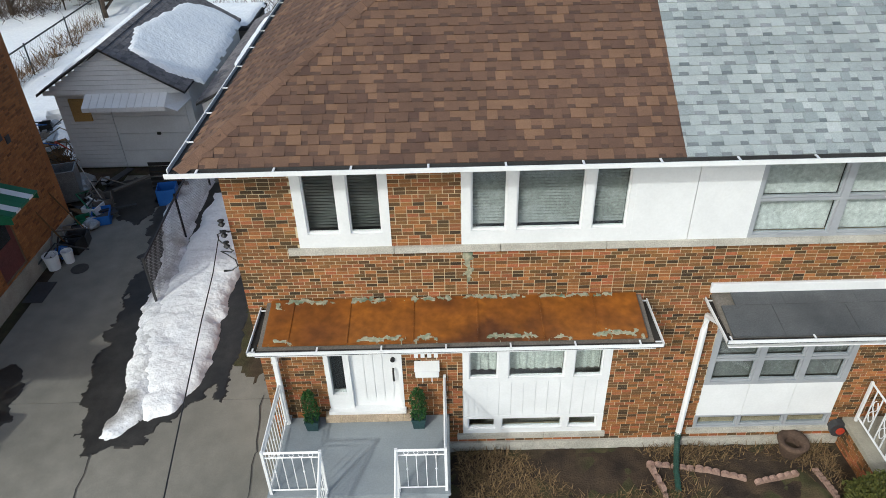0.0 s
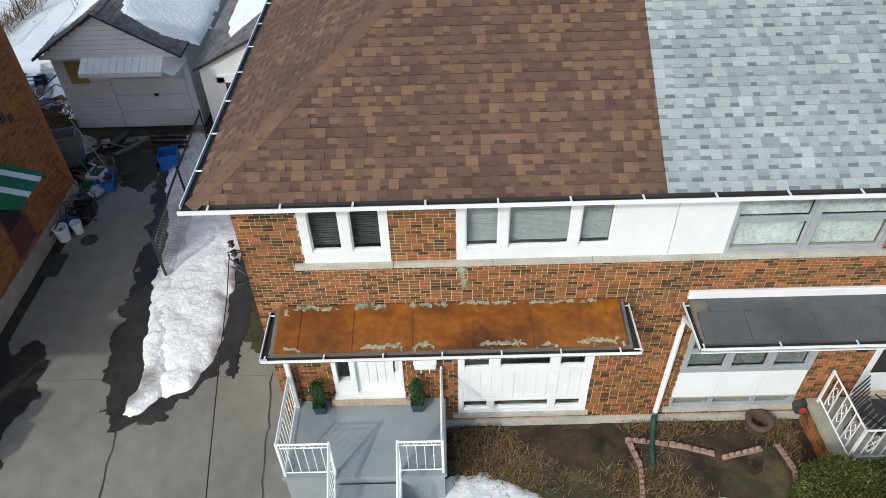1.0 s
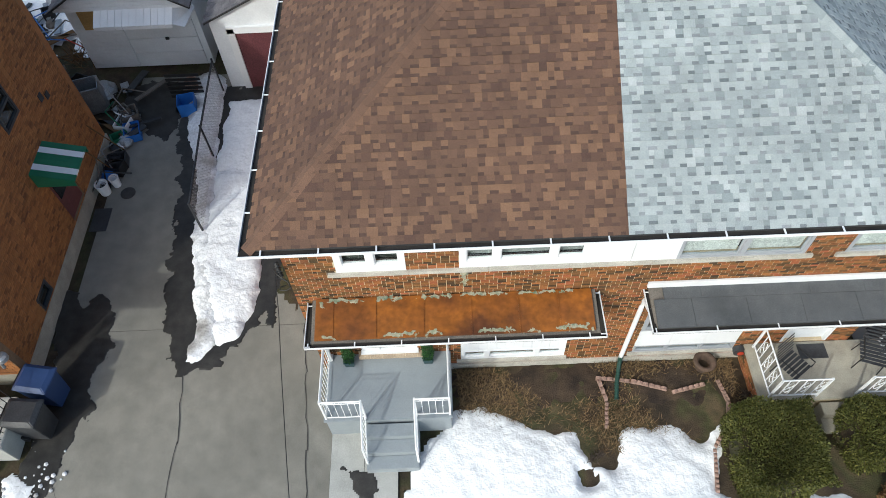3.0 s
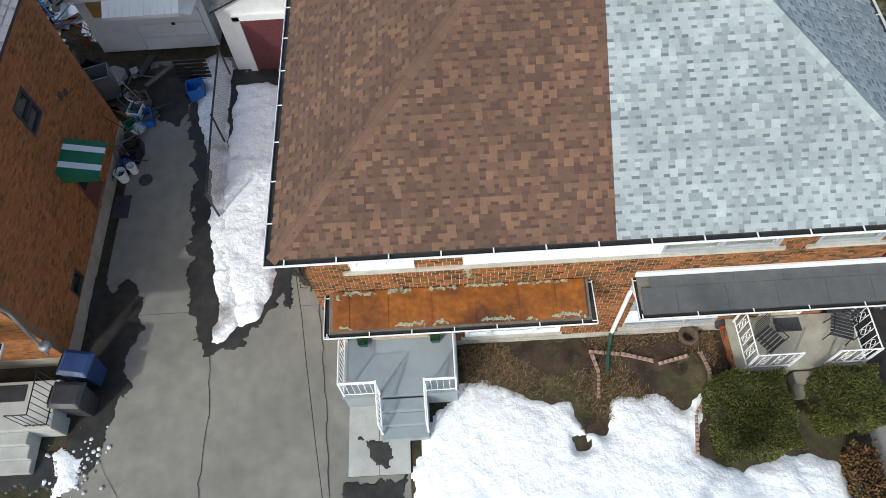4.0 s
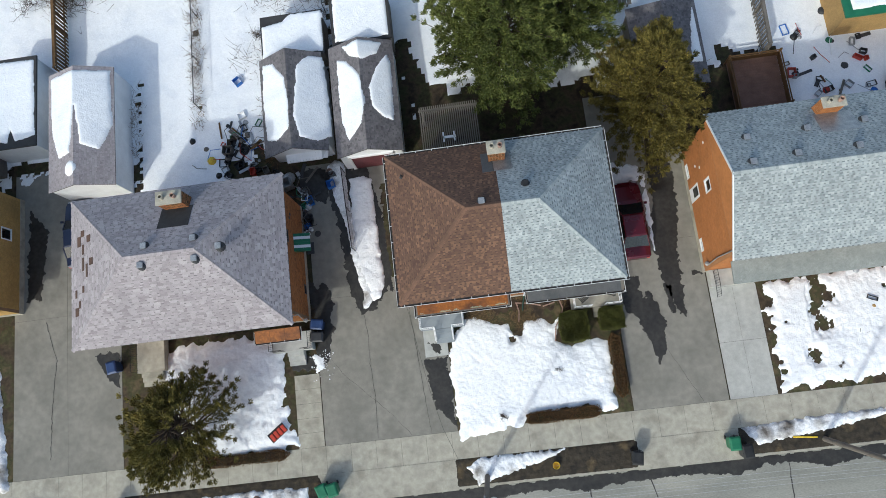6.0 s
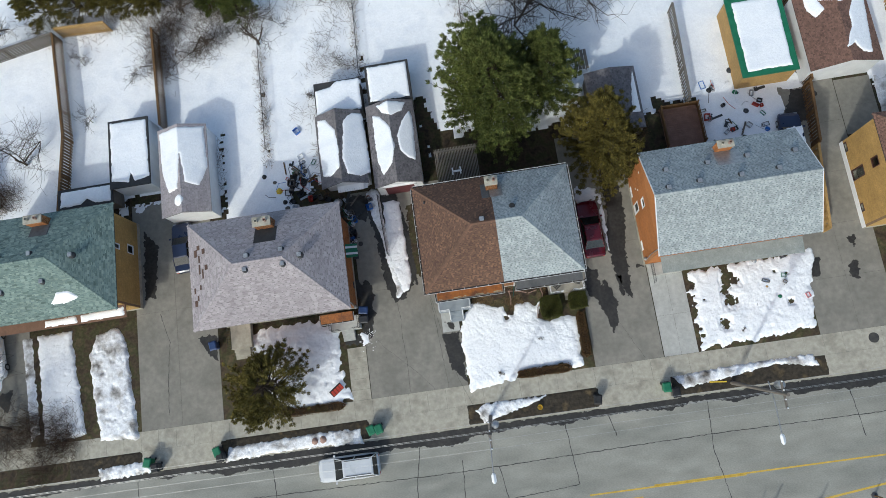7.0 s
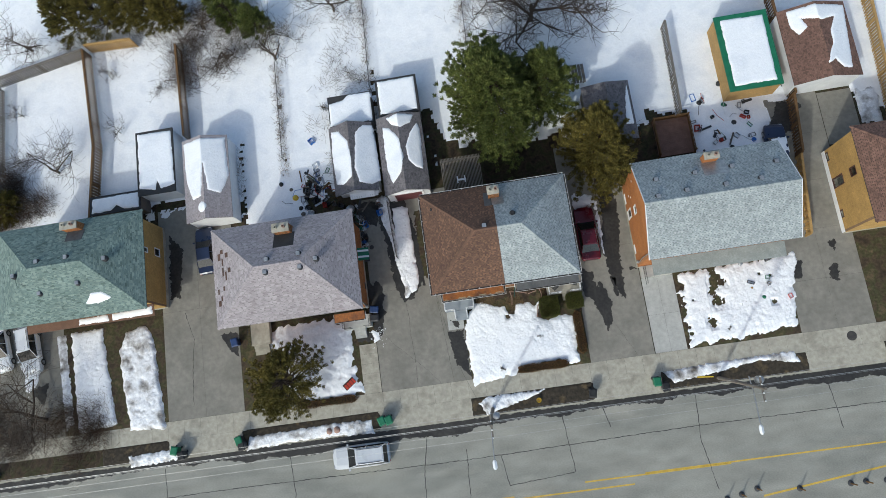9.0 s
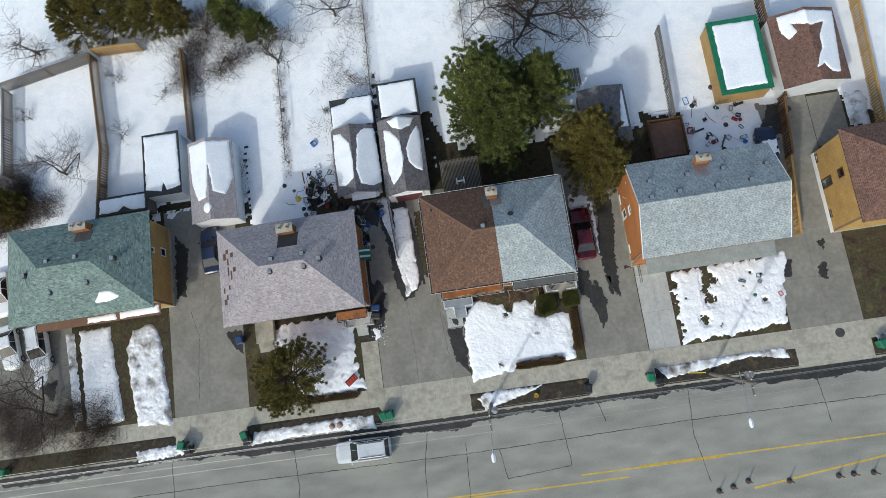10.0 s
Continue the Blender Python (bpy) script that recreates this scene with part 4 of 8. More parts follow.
F0, FU, FN = (0, 0, 0), (1, 0, 0), (0, -1, 0)
window(house, F0, FU, FN, W1, [(1.27, 1.70, 4.37, 5.36), (1.84, 2.26, 4.37, 5.36)], M["white"], "white double casement window with dark blinds", back=mat("dark_blind", [(0.05, 0.055, 0.05), (0.08, 0.085, 0.08)], 0.6))
window(house, F0, FU, FN, (3.30, 5.54, 4.16, 5.40), [(3.43, 3.89, 4.37, 5.36), (4.02, 4.88, 4.37, 5.36), (5.01, 5.46, 4.37, 5.36)], M["white"], "white triple window with pale blinds")
panel = part("panel", bars(F0, FU, FN, [(5.54, 6.30, 4.16, 5.40), (6.31, 7.10, 4.16, 5.40)], 0.06, 0.02), M["white"], house, "plain white cladding panel")
ALU = mat("grey_aluminium", [(0.36, 0.38, 0.41), (0.42, 0.44, 0.47)], 0.45, 2, 30, 0.02, metal=0.2, fine_mix=0.03)
GREYGLASS = mat("pale_room_blind", [(0.58, 0.59, 0.57), (0.68, 0.69, 0.67)], 0.8, 1.5, 20, 0)
window(house, F0, FU, FN, (7.10, 9.35, 4.16, 5.40), [(7.16, 8.18, 4.20, 4.72), (7.16, 8.18, 4.76, 5.34), (8.28, 9.29, 4.20, 4.72), (8.28, 9.29, 4.76, 5.34)], ALU, "grey aluminium sash window", "shade", back=GREYGLASS)
window(house, F0, FU, FN, W6, [(10.12, 11.22, 4.20, 4.72), (10.12, 11.22, 4.76, 5.34)], ALU, "grey aluminium sash window", "shade", back=GREYGLASS)
window(house, F0, FU, FN, (3.30, 5.56, 1.56, 2.90), [(3.40, 3.84, 1.64, 2.8), (4.00, 4.86, 1.64, 2.8), (5.00, 5.44, 1.64, 2.8)], M["white"], "white triple window with net curtains", "curtain")
# the dim grey sheet carries the room's darkness in its colour
window(house, F0, FU, FN, (7.05, 9.25, 1.40, 2.75), [(7.14, 7.78, 1.46, 1.9), (7.88, 8.48, 1.46, 1.9), (8.58, 9.16, 1.46, 1.9), (7.14, 7.78, 1.95, 2.65), (7.88, 8.48, 1.95, 2.65), (8.58, 9.16, 1.95, 2.65)], ALU, "grey aluminium triple window with a painted dim room behind", "shade", back=mat("painted_dim_room", [(0.16, 0.165, 0.16), (0.22, 0.225, 0.22)], 0.8))
for a, b, c, d, step in ((3.30, 5.56, 0.80, 1.56, 0.19), (7.05, 9.25, 0.70, 1.40, 0.73)):
    rects, x = [], a
    while x < b - 0.02:
        rects.append((x + 0.003, min(x + step, b) - 0.003, c, d))
        x += step
    pan = part("panel", bars(F0, FU, FN, [(a, b, c, d)], 0.06, -0.005), M["siding"], house, "white boarded panel below the window")
    for r in rects:
        part("board", bars(F0, FU, FN, [r], 0.012, 0.008), M["white"], pan)
for a, b, c, d in ((3.30, 5.56, 0.40, 0.80), (7.05, 9.25, 0.42, 0.70)):
    k = (b - a) / 3
    ps = [(a + 0.08, a + 0.52, c + 0.1, d - 0.06), (a + 0.62, b - 0.66, c + 0.1, d - 0.06), (b - 0.56, b - 0.1, c + 0.1, d - 0.06)]
    if a > 6:
        ps = [(a + 0.05, a + 0.7, c + 0.03, d - 0.03), (a + 0.75, b - 0.75, c + 0.03, d - 0.03), (b - 0.7, b - 0.05, c + 0.03, d - 0.03)]
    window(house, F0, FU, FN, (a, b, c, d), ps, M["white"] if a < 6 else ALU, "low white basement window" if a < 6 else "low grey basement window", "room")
for a, b, z in ((0.98, 9.5, 4.06), (9.9, 11.45, 4.06), (3.2, 5.62, 0.30), (6.95, 9.35, 0.32)):
    x = a
    while x < b - 0.05:
        e = min(x + 1.42, b)
        part("sill", Geo().box(x + 0.003, e - 0.003, -0.06, 0.1, z, z + 0.10), M["sill"], house, bevel=0.006)
        x = e
# pale run-off stain of lime below the sill joint
part("lime_stain", heap([(3.32, 0.0), (3.46, 0.0), (3.44, 0.5), (3.36, 0.62)], 0.002, 0.03, 0.03, 0.2, 0.2, 0.05, 91).mesh("lime_stain"), M["lichen"], house).matrix_basis = Matrix(((1, 0, 0, 0), (0, 0, -1, -0.011), (0, -1, 0, 4.05), (0, 0, 0, 1)))

# entrance
ent = part("door_frame", bars(F0, FU, FN, [(1.20, 1.27, 1.0, 3.05), (1.49, 1.58, 1.0, 3.05), (2.32, 2.38, 1.0, 3.05), (1.27, 1.49, 1.0, 1.36), (1.27, 1.49, 2.9, 3.05), (1.58, 2.32, 2.98, 3.05)], 0.14, 0.02), M["white"], house)
part("sidelight", bars(F0, FU, FN, [(1.27, 1.49, 1.36, 2.9)], 0.01, -0.05), M["glass"], ent, "narrow sidelight of glass over a dark sheet").visible_shadow = False
# dark sheet paints the unlit hall behind the sidelight
part("dark_hall", bars(F0, FU, FN, [(1.25, 1.5, 1.2, 2.95)], 0.02, -0.3), M["painted_dark"], ent)
door = part("door", bars(F0, FU, FN, [(1.58, 2.32, 1.06, 2.98)], 0.05, -0.05), M["white"], house, "white panelled front door")
for k in range(4):
    part("door_panel", bars(F0, FU, FN, [(1.66 + k * 0.145, 1.79 + k * 0.145, 1.24, 2.8)], 0.015, -0.038), M["white"], door, bevel=0.004)
part("door_handle", Geo().tube([(2.24, 0.02, 1.62), (2.24, -0.03, 1.66), (2.24, -0.03, 1.84), (2.24, 0.02, 1.88)], 0.016), M["black"], door, "dark metal door handle")
part("lock", Geo().tube([(2.24, 0.05, 2.05), (2.24, 0.0, 2.05)], 0.035, n=10), M["black"], door)
part("lock", Geo().box(2.20, 2.28, 0.02, 0.05, 2.16, 2.28), M["charcoal"], door, "dark keypad lock")
part("threshold", Geo().box(1.18, 2.40, -0.10, 0.05, 1.0, 1.06), M["white"], house)
step_bed = part("door_step", Geo().box(1.12, 2.62, -0.14, 0.0, 0.87, 0.985), M["mortar"], house, "tan tiled door step")
for k in range(6):
    part("tile", Geo().box(1.125 + k * 0.25, 1.365 + k * 0.25, -0.15, 0.0, 0.875, 0.995), M["tile"], step_bed, bevel=0.004)
mb = thing("mailbox", "white metal wall mailbox beside the front door", "mailbox", (2.76, -0.08, 1.78))
part("box", Geo().box(2.58, 2.94, -0.13, -0.012, 1.80, 1.97), M["white"], mb, bevel=0.01)
part("lid", Geo().put([(2.57, -0.15, 1.95), (2.95, -0.15, 1.95), (2.95, -0.01, 2.03), (2.57, -0.01, 2.03), (2.57, -0.15, 1.965), (2.95, -0.15, 1.965), (2.95, -0.01, 2.045), (2.57, -0.01, 2.045)],
                       [(0, 3, 2, 1), (4, 5, 6, 7), (0, 1, 5, 4), (1, 2, 6, 5), (2, 3, 7, 6), (3, 0, 4, 7)]), M["white"], mb)
for x in (2.69, 2.83):
    part("hook", Geo().tube([(x, -0.10, 1.80), (x, -0.11, 1.74), (x, -0.14, 1.73), (x, -0.15, 1.76)], 0.008), M["white"], mb)
for x in (2.60, 2.70, 2.80, 2.90):
    part("number_bar", Geo().box(x - 0.03, x + 0.03, -0.025, -0.011, 2.12, 2.24), M["white"], house)

# canopy of rusted sheet over the entrance
C1 = dict(x0=0.50, x1=5.86, zb=3.29, zf=3.14, yf=-0.92)
canopy = thing("door_canopy", "long rust-stained sheet metal canopy with flaking green paint", "canopy", (3.2, -0.02, 3.2))


def sheet(x0, x1, y0, y1, z0, z1, t):
    return Geo().put([(x0, y0, z0), (x1, y0, z0), (x1, y1, z1), (x0, y1, z1), (x0, y0, z0 - t), (x1, y0, z0 - t), (x1, y1, z1 - t), (x0, y1, z1 - t)],
                     [(0, 1, 2, 3), (7, 6, 5, 4), (0, 4, 5, 1), (1, 5, 6, 2), (2, 6, 7, 3), (3, 7, 4, 0)])


edges = [0.62, 0.95, 1.74, 2.62, 3.50, 4.38, 5.12, 5.74]
for a, b in zip(edges, edges[1:]):
    part("sheet", sheet(a + 0.004, b - 0.004, -0.82, -0.03, 3.165, 3.29, 0.03), M["rust"], canopy)
    if b < 5.7:
        part("seam", sheet(b - 0.012, b + 0.012, -0.82, -0.03, 3.177, 3.302, 0.02), M["rust"], canopy)
part("deck", sheet(0.55, 5.82, -0.86, -0.02, 3.10, 3.24, 0.06), M["grey_wood"], canopy)
part("soffit", Geo().box(0.52, 5.84, -0.9, -0.012, 3.02, 3.04), M["white"], canopy)
fall = lambda x, y: 3.296 + (y + 0.03) * 0.158
for k, (a, b, y, h, m_) in enumerate(((0.8, 1.5, -0.07, 0.06, "lichen"), (1.7, 2.3, -0.06, 0.07, "lichen"), (2.5, 3.2, -0.06, 0.05, "lichen"), (3.3, 4.2, -0.05, 0.05, "lichen"), (4.3, 5.5, -0.06, 0.04, "lichen"),
                                     (0.66, 0.8, -0.15, 0.1, "lichen"), (1.85, 2.55, -0.76, 0.06, "lichen"), (2.65, 2.95, -0.74, 0.09, "lichen"), (3.55, 4.3, -0.76, 0.06, "lichen"), (5.0, 5.7, -0.75, 0.07, "lichen"), (4.45, 4.7, -0.78, 0.04, "lichen"), (0.7, 1.0, -0.78, 0.05, "lichen"))):
    h = h * 0.6
    part("paint_flake", heap([(a, y - h), (b, y - h), (b - 0.1, y + h), (a + 0.1, y + h)], 0.003, 0.015, 0.03, 0.16, 0.2, 0.02, 60 + k, 0.002, fall), M[m_], canopy, "flaking grey-green paint")


def trough(owner, pts, z, rim="white", hang=0.85):
    """A narrow gutter round a canopy, given by its outer line."""
    for (ax, ay), (bx, by) in zip(pts, pts[1:]):
        a, b = Vector((ax, ay, z)), Vector((bx, by, z))
        d = (b - a).normalized()
        inn = Vector((-d.y, d.x, 0))
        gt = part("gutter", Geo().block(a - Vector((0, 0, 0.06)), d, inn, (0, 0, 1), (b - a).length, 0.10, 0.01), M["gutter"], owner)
        part("lip", Geo().block(a - Vector((0, 0, 0.06)), d, inn, (0, 0, 1), (b - a).length, 0.014, 0.06), M[rim], gt)
        s = 0.06
        while s < (b - a).length:
            part("hanger", Geo().block(a + d * s - Vector((0, 0, 0.02)), d, inn, (0, 0, 1), 0.022, 0.11, 0.01), M[rim], gt)
            s += hang


trough(canopy, [(0.44, -0.02), (0.44, -0.98), (5.92, -0.98), (5.92, -0.02)], 3.17)
spout = thing("downspout", "white square downspout beside the porch", "downspout", (0.52, -0.1, 0))
part("pipe", Geo().box(0.47, 0.55, -0.16, -0.09, 0.05, 3.08), M["white"], spout, bevel=0.012)
for z in (0.9, 2.2):
    part("strap", Geo().box(0.46, 0.56, -0.165, -0.012, z, z + 0.03), M["white"], spout)

# canopy of felt over the other half
canopy2 = thing("door_canopy", "long grey felt-covered canopy with white gutter", "canopy", (9.5, -0.02, 3.2))
xs = [6.86, 7.55, 8.55, 9.55, 10.55, 11.45, 12.05]
for a, b in zip(xs, xs[1:]):
    part("felt_sheet", sheet(a + 0.003, b - 0.003, -0.84, -0.3, 3.15, 3.235, 0.03), M["felt"], canopy2)
    part("felt_sheet", sheet(a + 0.2, b + 0.195, -0.296, -0.04, 3.24, 3.28, 0.03), M["felt"], canopy2)
part("deck", sheet(6.82, 12.25, -0.86, -0.02, 3.10, 3.23, 0.06), M["grey_wood"], canopy2)
part("flashing", Geo().box(6.78, 12.2, -0.07, -0.012, 3.27, 3.42), M["white"], canopy2, "white flashing board", bevel=0.008)
part("soffit", Geo().box(6.8, 12.2, -0.9, -0.012, 3.00, 3.02), M["white"], canopy2)
trough(canopy2, [(6.74, -0.02), (6.74, -0.95), (12.28, -0.95), (12.28, -0.02)], 3.17, hang=1.1)
spout = thing("downspout", "white downspout with a green corrugated hose at its foot", "downspout", (6.8, -0.1, 0))
part("pipe", Geo().tube([(6.80, -0.45, 3.08), (6.80, -0.12, 2.9), (6.80, -0.1, 2.6), (6.80, -0.1, 0.35)], 0.05, n=8), M["white"], spout)
hose = [(6.80, -0.1, 0.42), (6.80, -0.13, 0.25), (6.76, -0.3, 0.14), (6.68, -0.6, 0.09), (6.62, -0.95, 0.075)]
HOSE = mat("dark_green_hose", [(0.02, 0.06, 0.045), (0.03, 0.085, 0.065)], 0.6)
part("hose", Geo().tube(hose, 0.042, n=10), HOSE, spout, "green corrugated drain hose")
for k in range(22):
    t = k / 21 * 3.99
    i = int(t)
    p, q = Vector(hose[i]), Vector(hose[i + 1])
    c = p.lerp(q, t - i)
    dd = (q - p).normalized() * 0.012
    part("rib", Geo().tube([c - dd, c + dd], 0.05, n=10), HOSE, spout)

# ---- the porch with its white railings ----
porch = thing("porch", "grey painted wooden porch with steps", "porch", (1.75, -0.8, 0))
part("deck", Geo().box(0.44, 3.08, -1.5, -0.012, 0.80, 0.87), M["deck"], porch, bevel=0.01)
part("skirt", Geo().box(0.48, 3.04, -1.46, -0.012, 0.0, 0.80), M["deck"], porch)
for k in range(3):
    part("step", Geo().box(1.28, 2.36, -1.5 - 0.27 * (k + 1), -1.5 - 0.27 * k, 0.0, 0.66 - 0.2 * k), M["deck"], porch, bevel=0.012)


def railing(points, label, step=0.115, high=0.88, scroll="ring"):
    """White iron railing along points (x, y, z of its foot): posts, rails, balusters and a band of ornaments."""
    r = thing("railing", label, "railing", points[0])
    for (ax, ay, az), (bx, by, bz) in zip(points, points[1:]):
        a, b = Vector((ax, ay, az)), Vector((bx, by, bz))
        L = (b - a).length
        for z, w in ((high, 0.022), (high - 0.10, 0.012), (0.08, 0.014)):
            part("rail", Geo().tube([a + Vector((0, 0, z)), b + Vector((0, 0, z))], w, n=4), M["white"], r)
        k = max(2, int(L / step))
        for i in range(1, k):
            p = a.lerp(b, i / k)
            part("baluster", Geo().tube([p + Vector((0, 0, 0.08)), p + Vector((0, 0, high - 0.10))], 0.008, n=4), M["white"], r)
            if i % 3 == 1:
                part("collar", Geo().turned([(0.006, -0.03), (0.018, 0), (0.006, 0.03)], p + Vector((0, 0, 0.48)), 6), M["white"], r)
            d = (b - a).normalized() * 0.032
            c = p + Vector((0, 0, high - 0.05))
            ring = [c + d * math.cos(6.2832 * j / 8) + Vector((0, 0, 0.036 * math.sin(6.2832 * j / 8))) for j in range(9)]
            part("scroll", Geo().tube(ring, 0.006, n=4), M["white"], r)
    for p in points:
        part("post", Geo().box(p[0] - 0.02, p[0] + 0.02, p[1] - 0.02, p[1] + 0.02, p[2], p[2] + high + 0.03), M["white"], r)
    return r


railing([(0.50, -0.06, 0.87), (0.50, -1.44, 0.87), (1.30, -1.44, 0.87), (1.30, -2.2, 0.30)], "white wrought iron railing along the porch and steps")
railing([(3.02, -0.06, 0.87), (3.02, -1.44, 0.87), (2.34, -1.44, 0.87), (2.34, -2.2, 0.30)], "white wrought iron railing along the porch and steps")


def leaf_cloud(centres, rng, count, size, flat=0.5):
    """Small bent leaf blades scattered round centres (x, y, z, radius x, y, z)."""
    g = Geo()
    for cx, cy, cz, rx, ry, rz in centres:
        for _ in range(count):
            v = Vector((rng.gauss(0, 1), rng.gauss(0, 1), rng.gauss(0, 1))).normalized()
            k = rng.uniform(0.72, 1.05)
            p = Vector((cx + v.x * rx * k, cy + v.y * ry * k, cz + v.z * rz * k))
            s = size * rng.uniform(0.6, 1.4)
            a = (v + Vector((rng.uniform(-1, 1), rng.uniform(-1, 1), rng.uniform(-0.6, 1))) * 0.9).normalized()
            b = a.orthogonal().normalized()
            b = (b * math.cos(k * 40) + a.cross(b) * math.sin(k * 40)) * s * flat
            g.put([p - b, p + a * s, p + b, p + a * s * 0.4 + a.cross(b) * 0.35], [(0, 1, 3), (3, 1, 2)])
    return g


BOX_LEAF = mat("box_leaf", [(0.012, 0.05, 0.012), (0.03, 0.10, 0.02), (0.02, 0.07, 0.015)], 0.6, 5, 30, 0, "island")
for x, y in ((0.93, -0.22), (2.60, -0.22)):
    t_ = thing("topiary_plant", "spiral topiary shrub in a square dark planter on the porch", "potted plant", (x, y, 0.87), "plants beside the door")
    part("planter", Geo().loft([[(x + a * s, y + b * s, z) for a, b in ((-1, -1), (1, -1), (1, 1), (-1, 1))] for s, z in ((0.085, 0.87), (0.105, 1.06), (0.112, 1.06), (0.112, 1.08), (0.095, 1.08), (0.09, 1.05))]), mat("planter_glaze", [(0.02, 0.05, 0.055), (0.03, 0.07, 0.075)], 0.4), t_)
    part("stem", Geo().tube([(x, y, 1.04), (x + 0.01, y, 1.45)], 0.01), M["bark"], t_)
    part("foliage", leaf_cloud([(x, y, 1.14, 0.12, 0.12, 0.09), (x + 0.01, y, 1.30, 0.115, 0.115, 0.09), (x - 0.01, y, 1.46, 0.105, 0.105, 0.09), (x, y, 1.58, 0.07, 0.07, 0.06)], rng, 260, 0.035), BOX_LEAF, t_)

# ---- the other porch ----
porch2 = thing("porch", "concrete porch with brick sides", "porch", (10.9, -0.6, 0))
part("slab", Geo().box(9.45, 12.35, -1.32, -0.012, 0.50, 0.60), M["concrete"], porch2, bevel=0.01)
brick_wall(porch2, "brick_side", (9.5, -0.012, 0), (0, -1, 0), (-1, 0, 0), 1.26, 0.0, 0.50, [], M["mortar"], M["bricks"], rng, thick=0.1)
part("core", Geo().box(9.62, 12.3, -1.27, -0.012, 0.0, 0.50), M["mortar"], porch2)
for k in range(2):
    part("step", Geo().box(10.75, 11.3, -1.32 - 0.28 * (k + 1), -1.32 - 0.28 * k, 0.0, 0.40 - 0.2 * k), M["concrete"], porch2, bevel=0.012)
door2 = part("door", bars(F0, FU, FN, [(10.26, 11.14, 0.66, 2.64)], 0.05, -0.06), M["siding"], house, "grey storm door")
part("door_frame", bars(F0, FU, FN, [(10.2, 10.26, 0.62, 2.7), (11.14, 11.2, 0.62, 2.7), (10.26, 11.14, 2.64, 2.7)], 0.12, 0.01), M["white"], house)
part("door_glass", bars(F0, FU, FN, [(10.38, 11.02, 1.2, 2.5)], 0.012, -0.045), M["car_glass"], door2)
part("wall_lamp", Geo().box(9.75, 9.95, -0.16, -0.012, 2.0, 2.2), M["black"], house, "black wall lantern", bevel=0.02)


def ornate(points, label, high=0.85):
    """White railing whose panels hold leaf scrolls between widely set bars."""
    r = thing("railing", label, "railing", points[0])
    for (ax, ay, az), (bx, by, bz) in zip(points, points[1:]):
        a, b = Vector((ax, ay, az)), Vector((bx, by, bz))
        for z in (high, 0.1):
            part("rail", Geo().tube([a + Vector((0, 0, z)), b + Vector((0, 0, z))], 0.02, n=4), M["white"], r)
        k = max(2, int((b - a).length / 0.16))
        for i in range(k + 1):
            p = a.lerp(b, i / k)
            part("baluster", Geo().tube([p + Vector((0, 0, 0.1)), p + Vector((0, 0, high))], 0.011, n=4), M["white"], r)
            if i % 2 and i < k:
                d = (b - a).normalized()
                q = a.lerp(b, (i + 0.5) / k)
                for s in (-1, 1):
                    curl = [q + d * s * 0.06 * math.sin(j * 0.75) + Vector((0, 0, 0.25 + 0.055 * j)) for j in range(9)]
                    part("scroll", Geo().tube(curl, 0.009, n=4), M["white"], r)
    for p in points:
        part("post", Geo().box(p[0] - 0.02, p[0] + 0.02, p[1] - 0.02, p[1] + 0.02, p[2], p[2] + high + 0.02), M["white"], r)


ornate([(9.62, -0.1, 0.6), (9.62, -1.25, 0.6), (10.6, -1.25, 0.6)], "white wrought iron railing with leaf scrolls")
ornate([(12.3, -0.1, 0.6), (12.3, -1.25, 0.6), (11.42, -1.25, 0.6)], "white wrought iron railing with leaf scrolls")
solo("door_mat", Geo().box(10.55, 11.15, -0.42, -0.08, 0.60, 0.615), M["charcoal"], "dark rubber door mat on the porch", "mat", bevel=0.004)


def metal_chair(at, turn, label, slatted=True):
    c = thing("garden_chair", label, "chair", (0, 0, 0))
    for x in (-0.25, 0.25):
        for y in (-0.22, 0.22):
            part("leg", Geo().tube([(x, y, 0), (x * 0.9, y * 0.9, 0.4)], 0.012, n=5), M["black"], c, local=True)
        part("armrest", Geo().tube([(x, -0.25, 0.4), (x, -0.25, 0.62), (x, 0.2, 0.62)], 0.014, n=5), M["black"], c, local=True)
    for k in range(6):
        part("seat_slat", Geo().box(-0.25, 0.25, -0.25 + k * 0.085, -0.19 + k * 0.085, 0.40, 0.415), M["charcoal"], c, local=True)
    for k in range(6):
        y, z = 0.24 + k * 0.03, 0.46 + k * 0.08
        part("back_slat", Geo().box(-0.25, 0.25, y, y + 0.015, z, z + 0.06), M["charcoal"], c, local=True)
    c.matrix_basis = pose(*at, 0, 0, turn)
    return c


metal_chair((10.15, -0.72, 0.6), 35, "dark metal slatted garden chair on the porch")
metal_chair((11.85, -0.55, 0.6), -20, "dark metal garden chair with clutter on the porch")

# ---- roof fittings and chimneys ----
def slope_z(y, half=half, y0=RY0, y1=RY1):
    return EAVE_Z + RISE * min(y - y0, y1 - y) / half


def vent(x, y, z, label="square metal roof vent", mat_="charcoal"):
    v = thing("roof_vent", label, "vent", (x, y, z - 0.1), "roof vents")
    part("flange", Geo().turned([(0.27, -0.25), (0.25, 0.0), (0.18, 0.1), (0.1, 0.11)], (x, y, z), 12), M["charcoal"], v, "dark stained metal flange")
    part("neck", Geo().box(x - 0.13, x + 0.13, y - 0.13, y + 0.13, z - 0.1, z + 0.14), M[mat_], v)
    part("cap", Geo().box(x - 0.16, x + 0.16, y - 0.16, y + 0.16, z + 0.14, z + 0.22), M["steel"] if mat_ == "charcoal" else M[mat_], v, bevel=0.02)


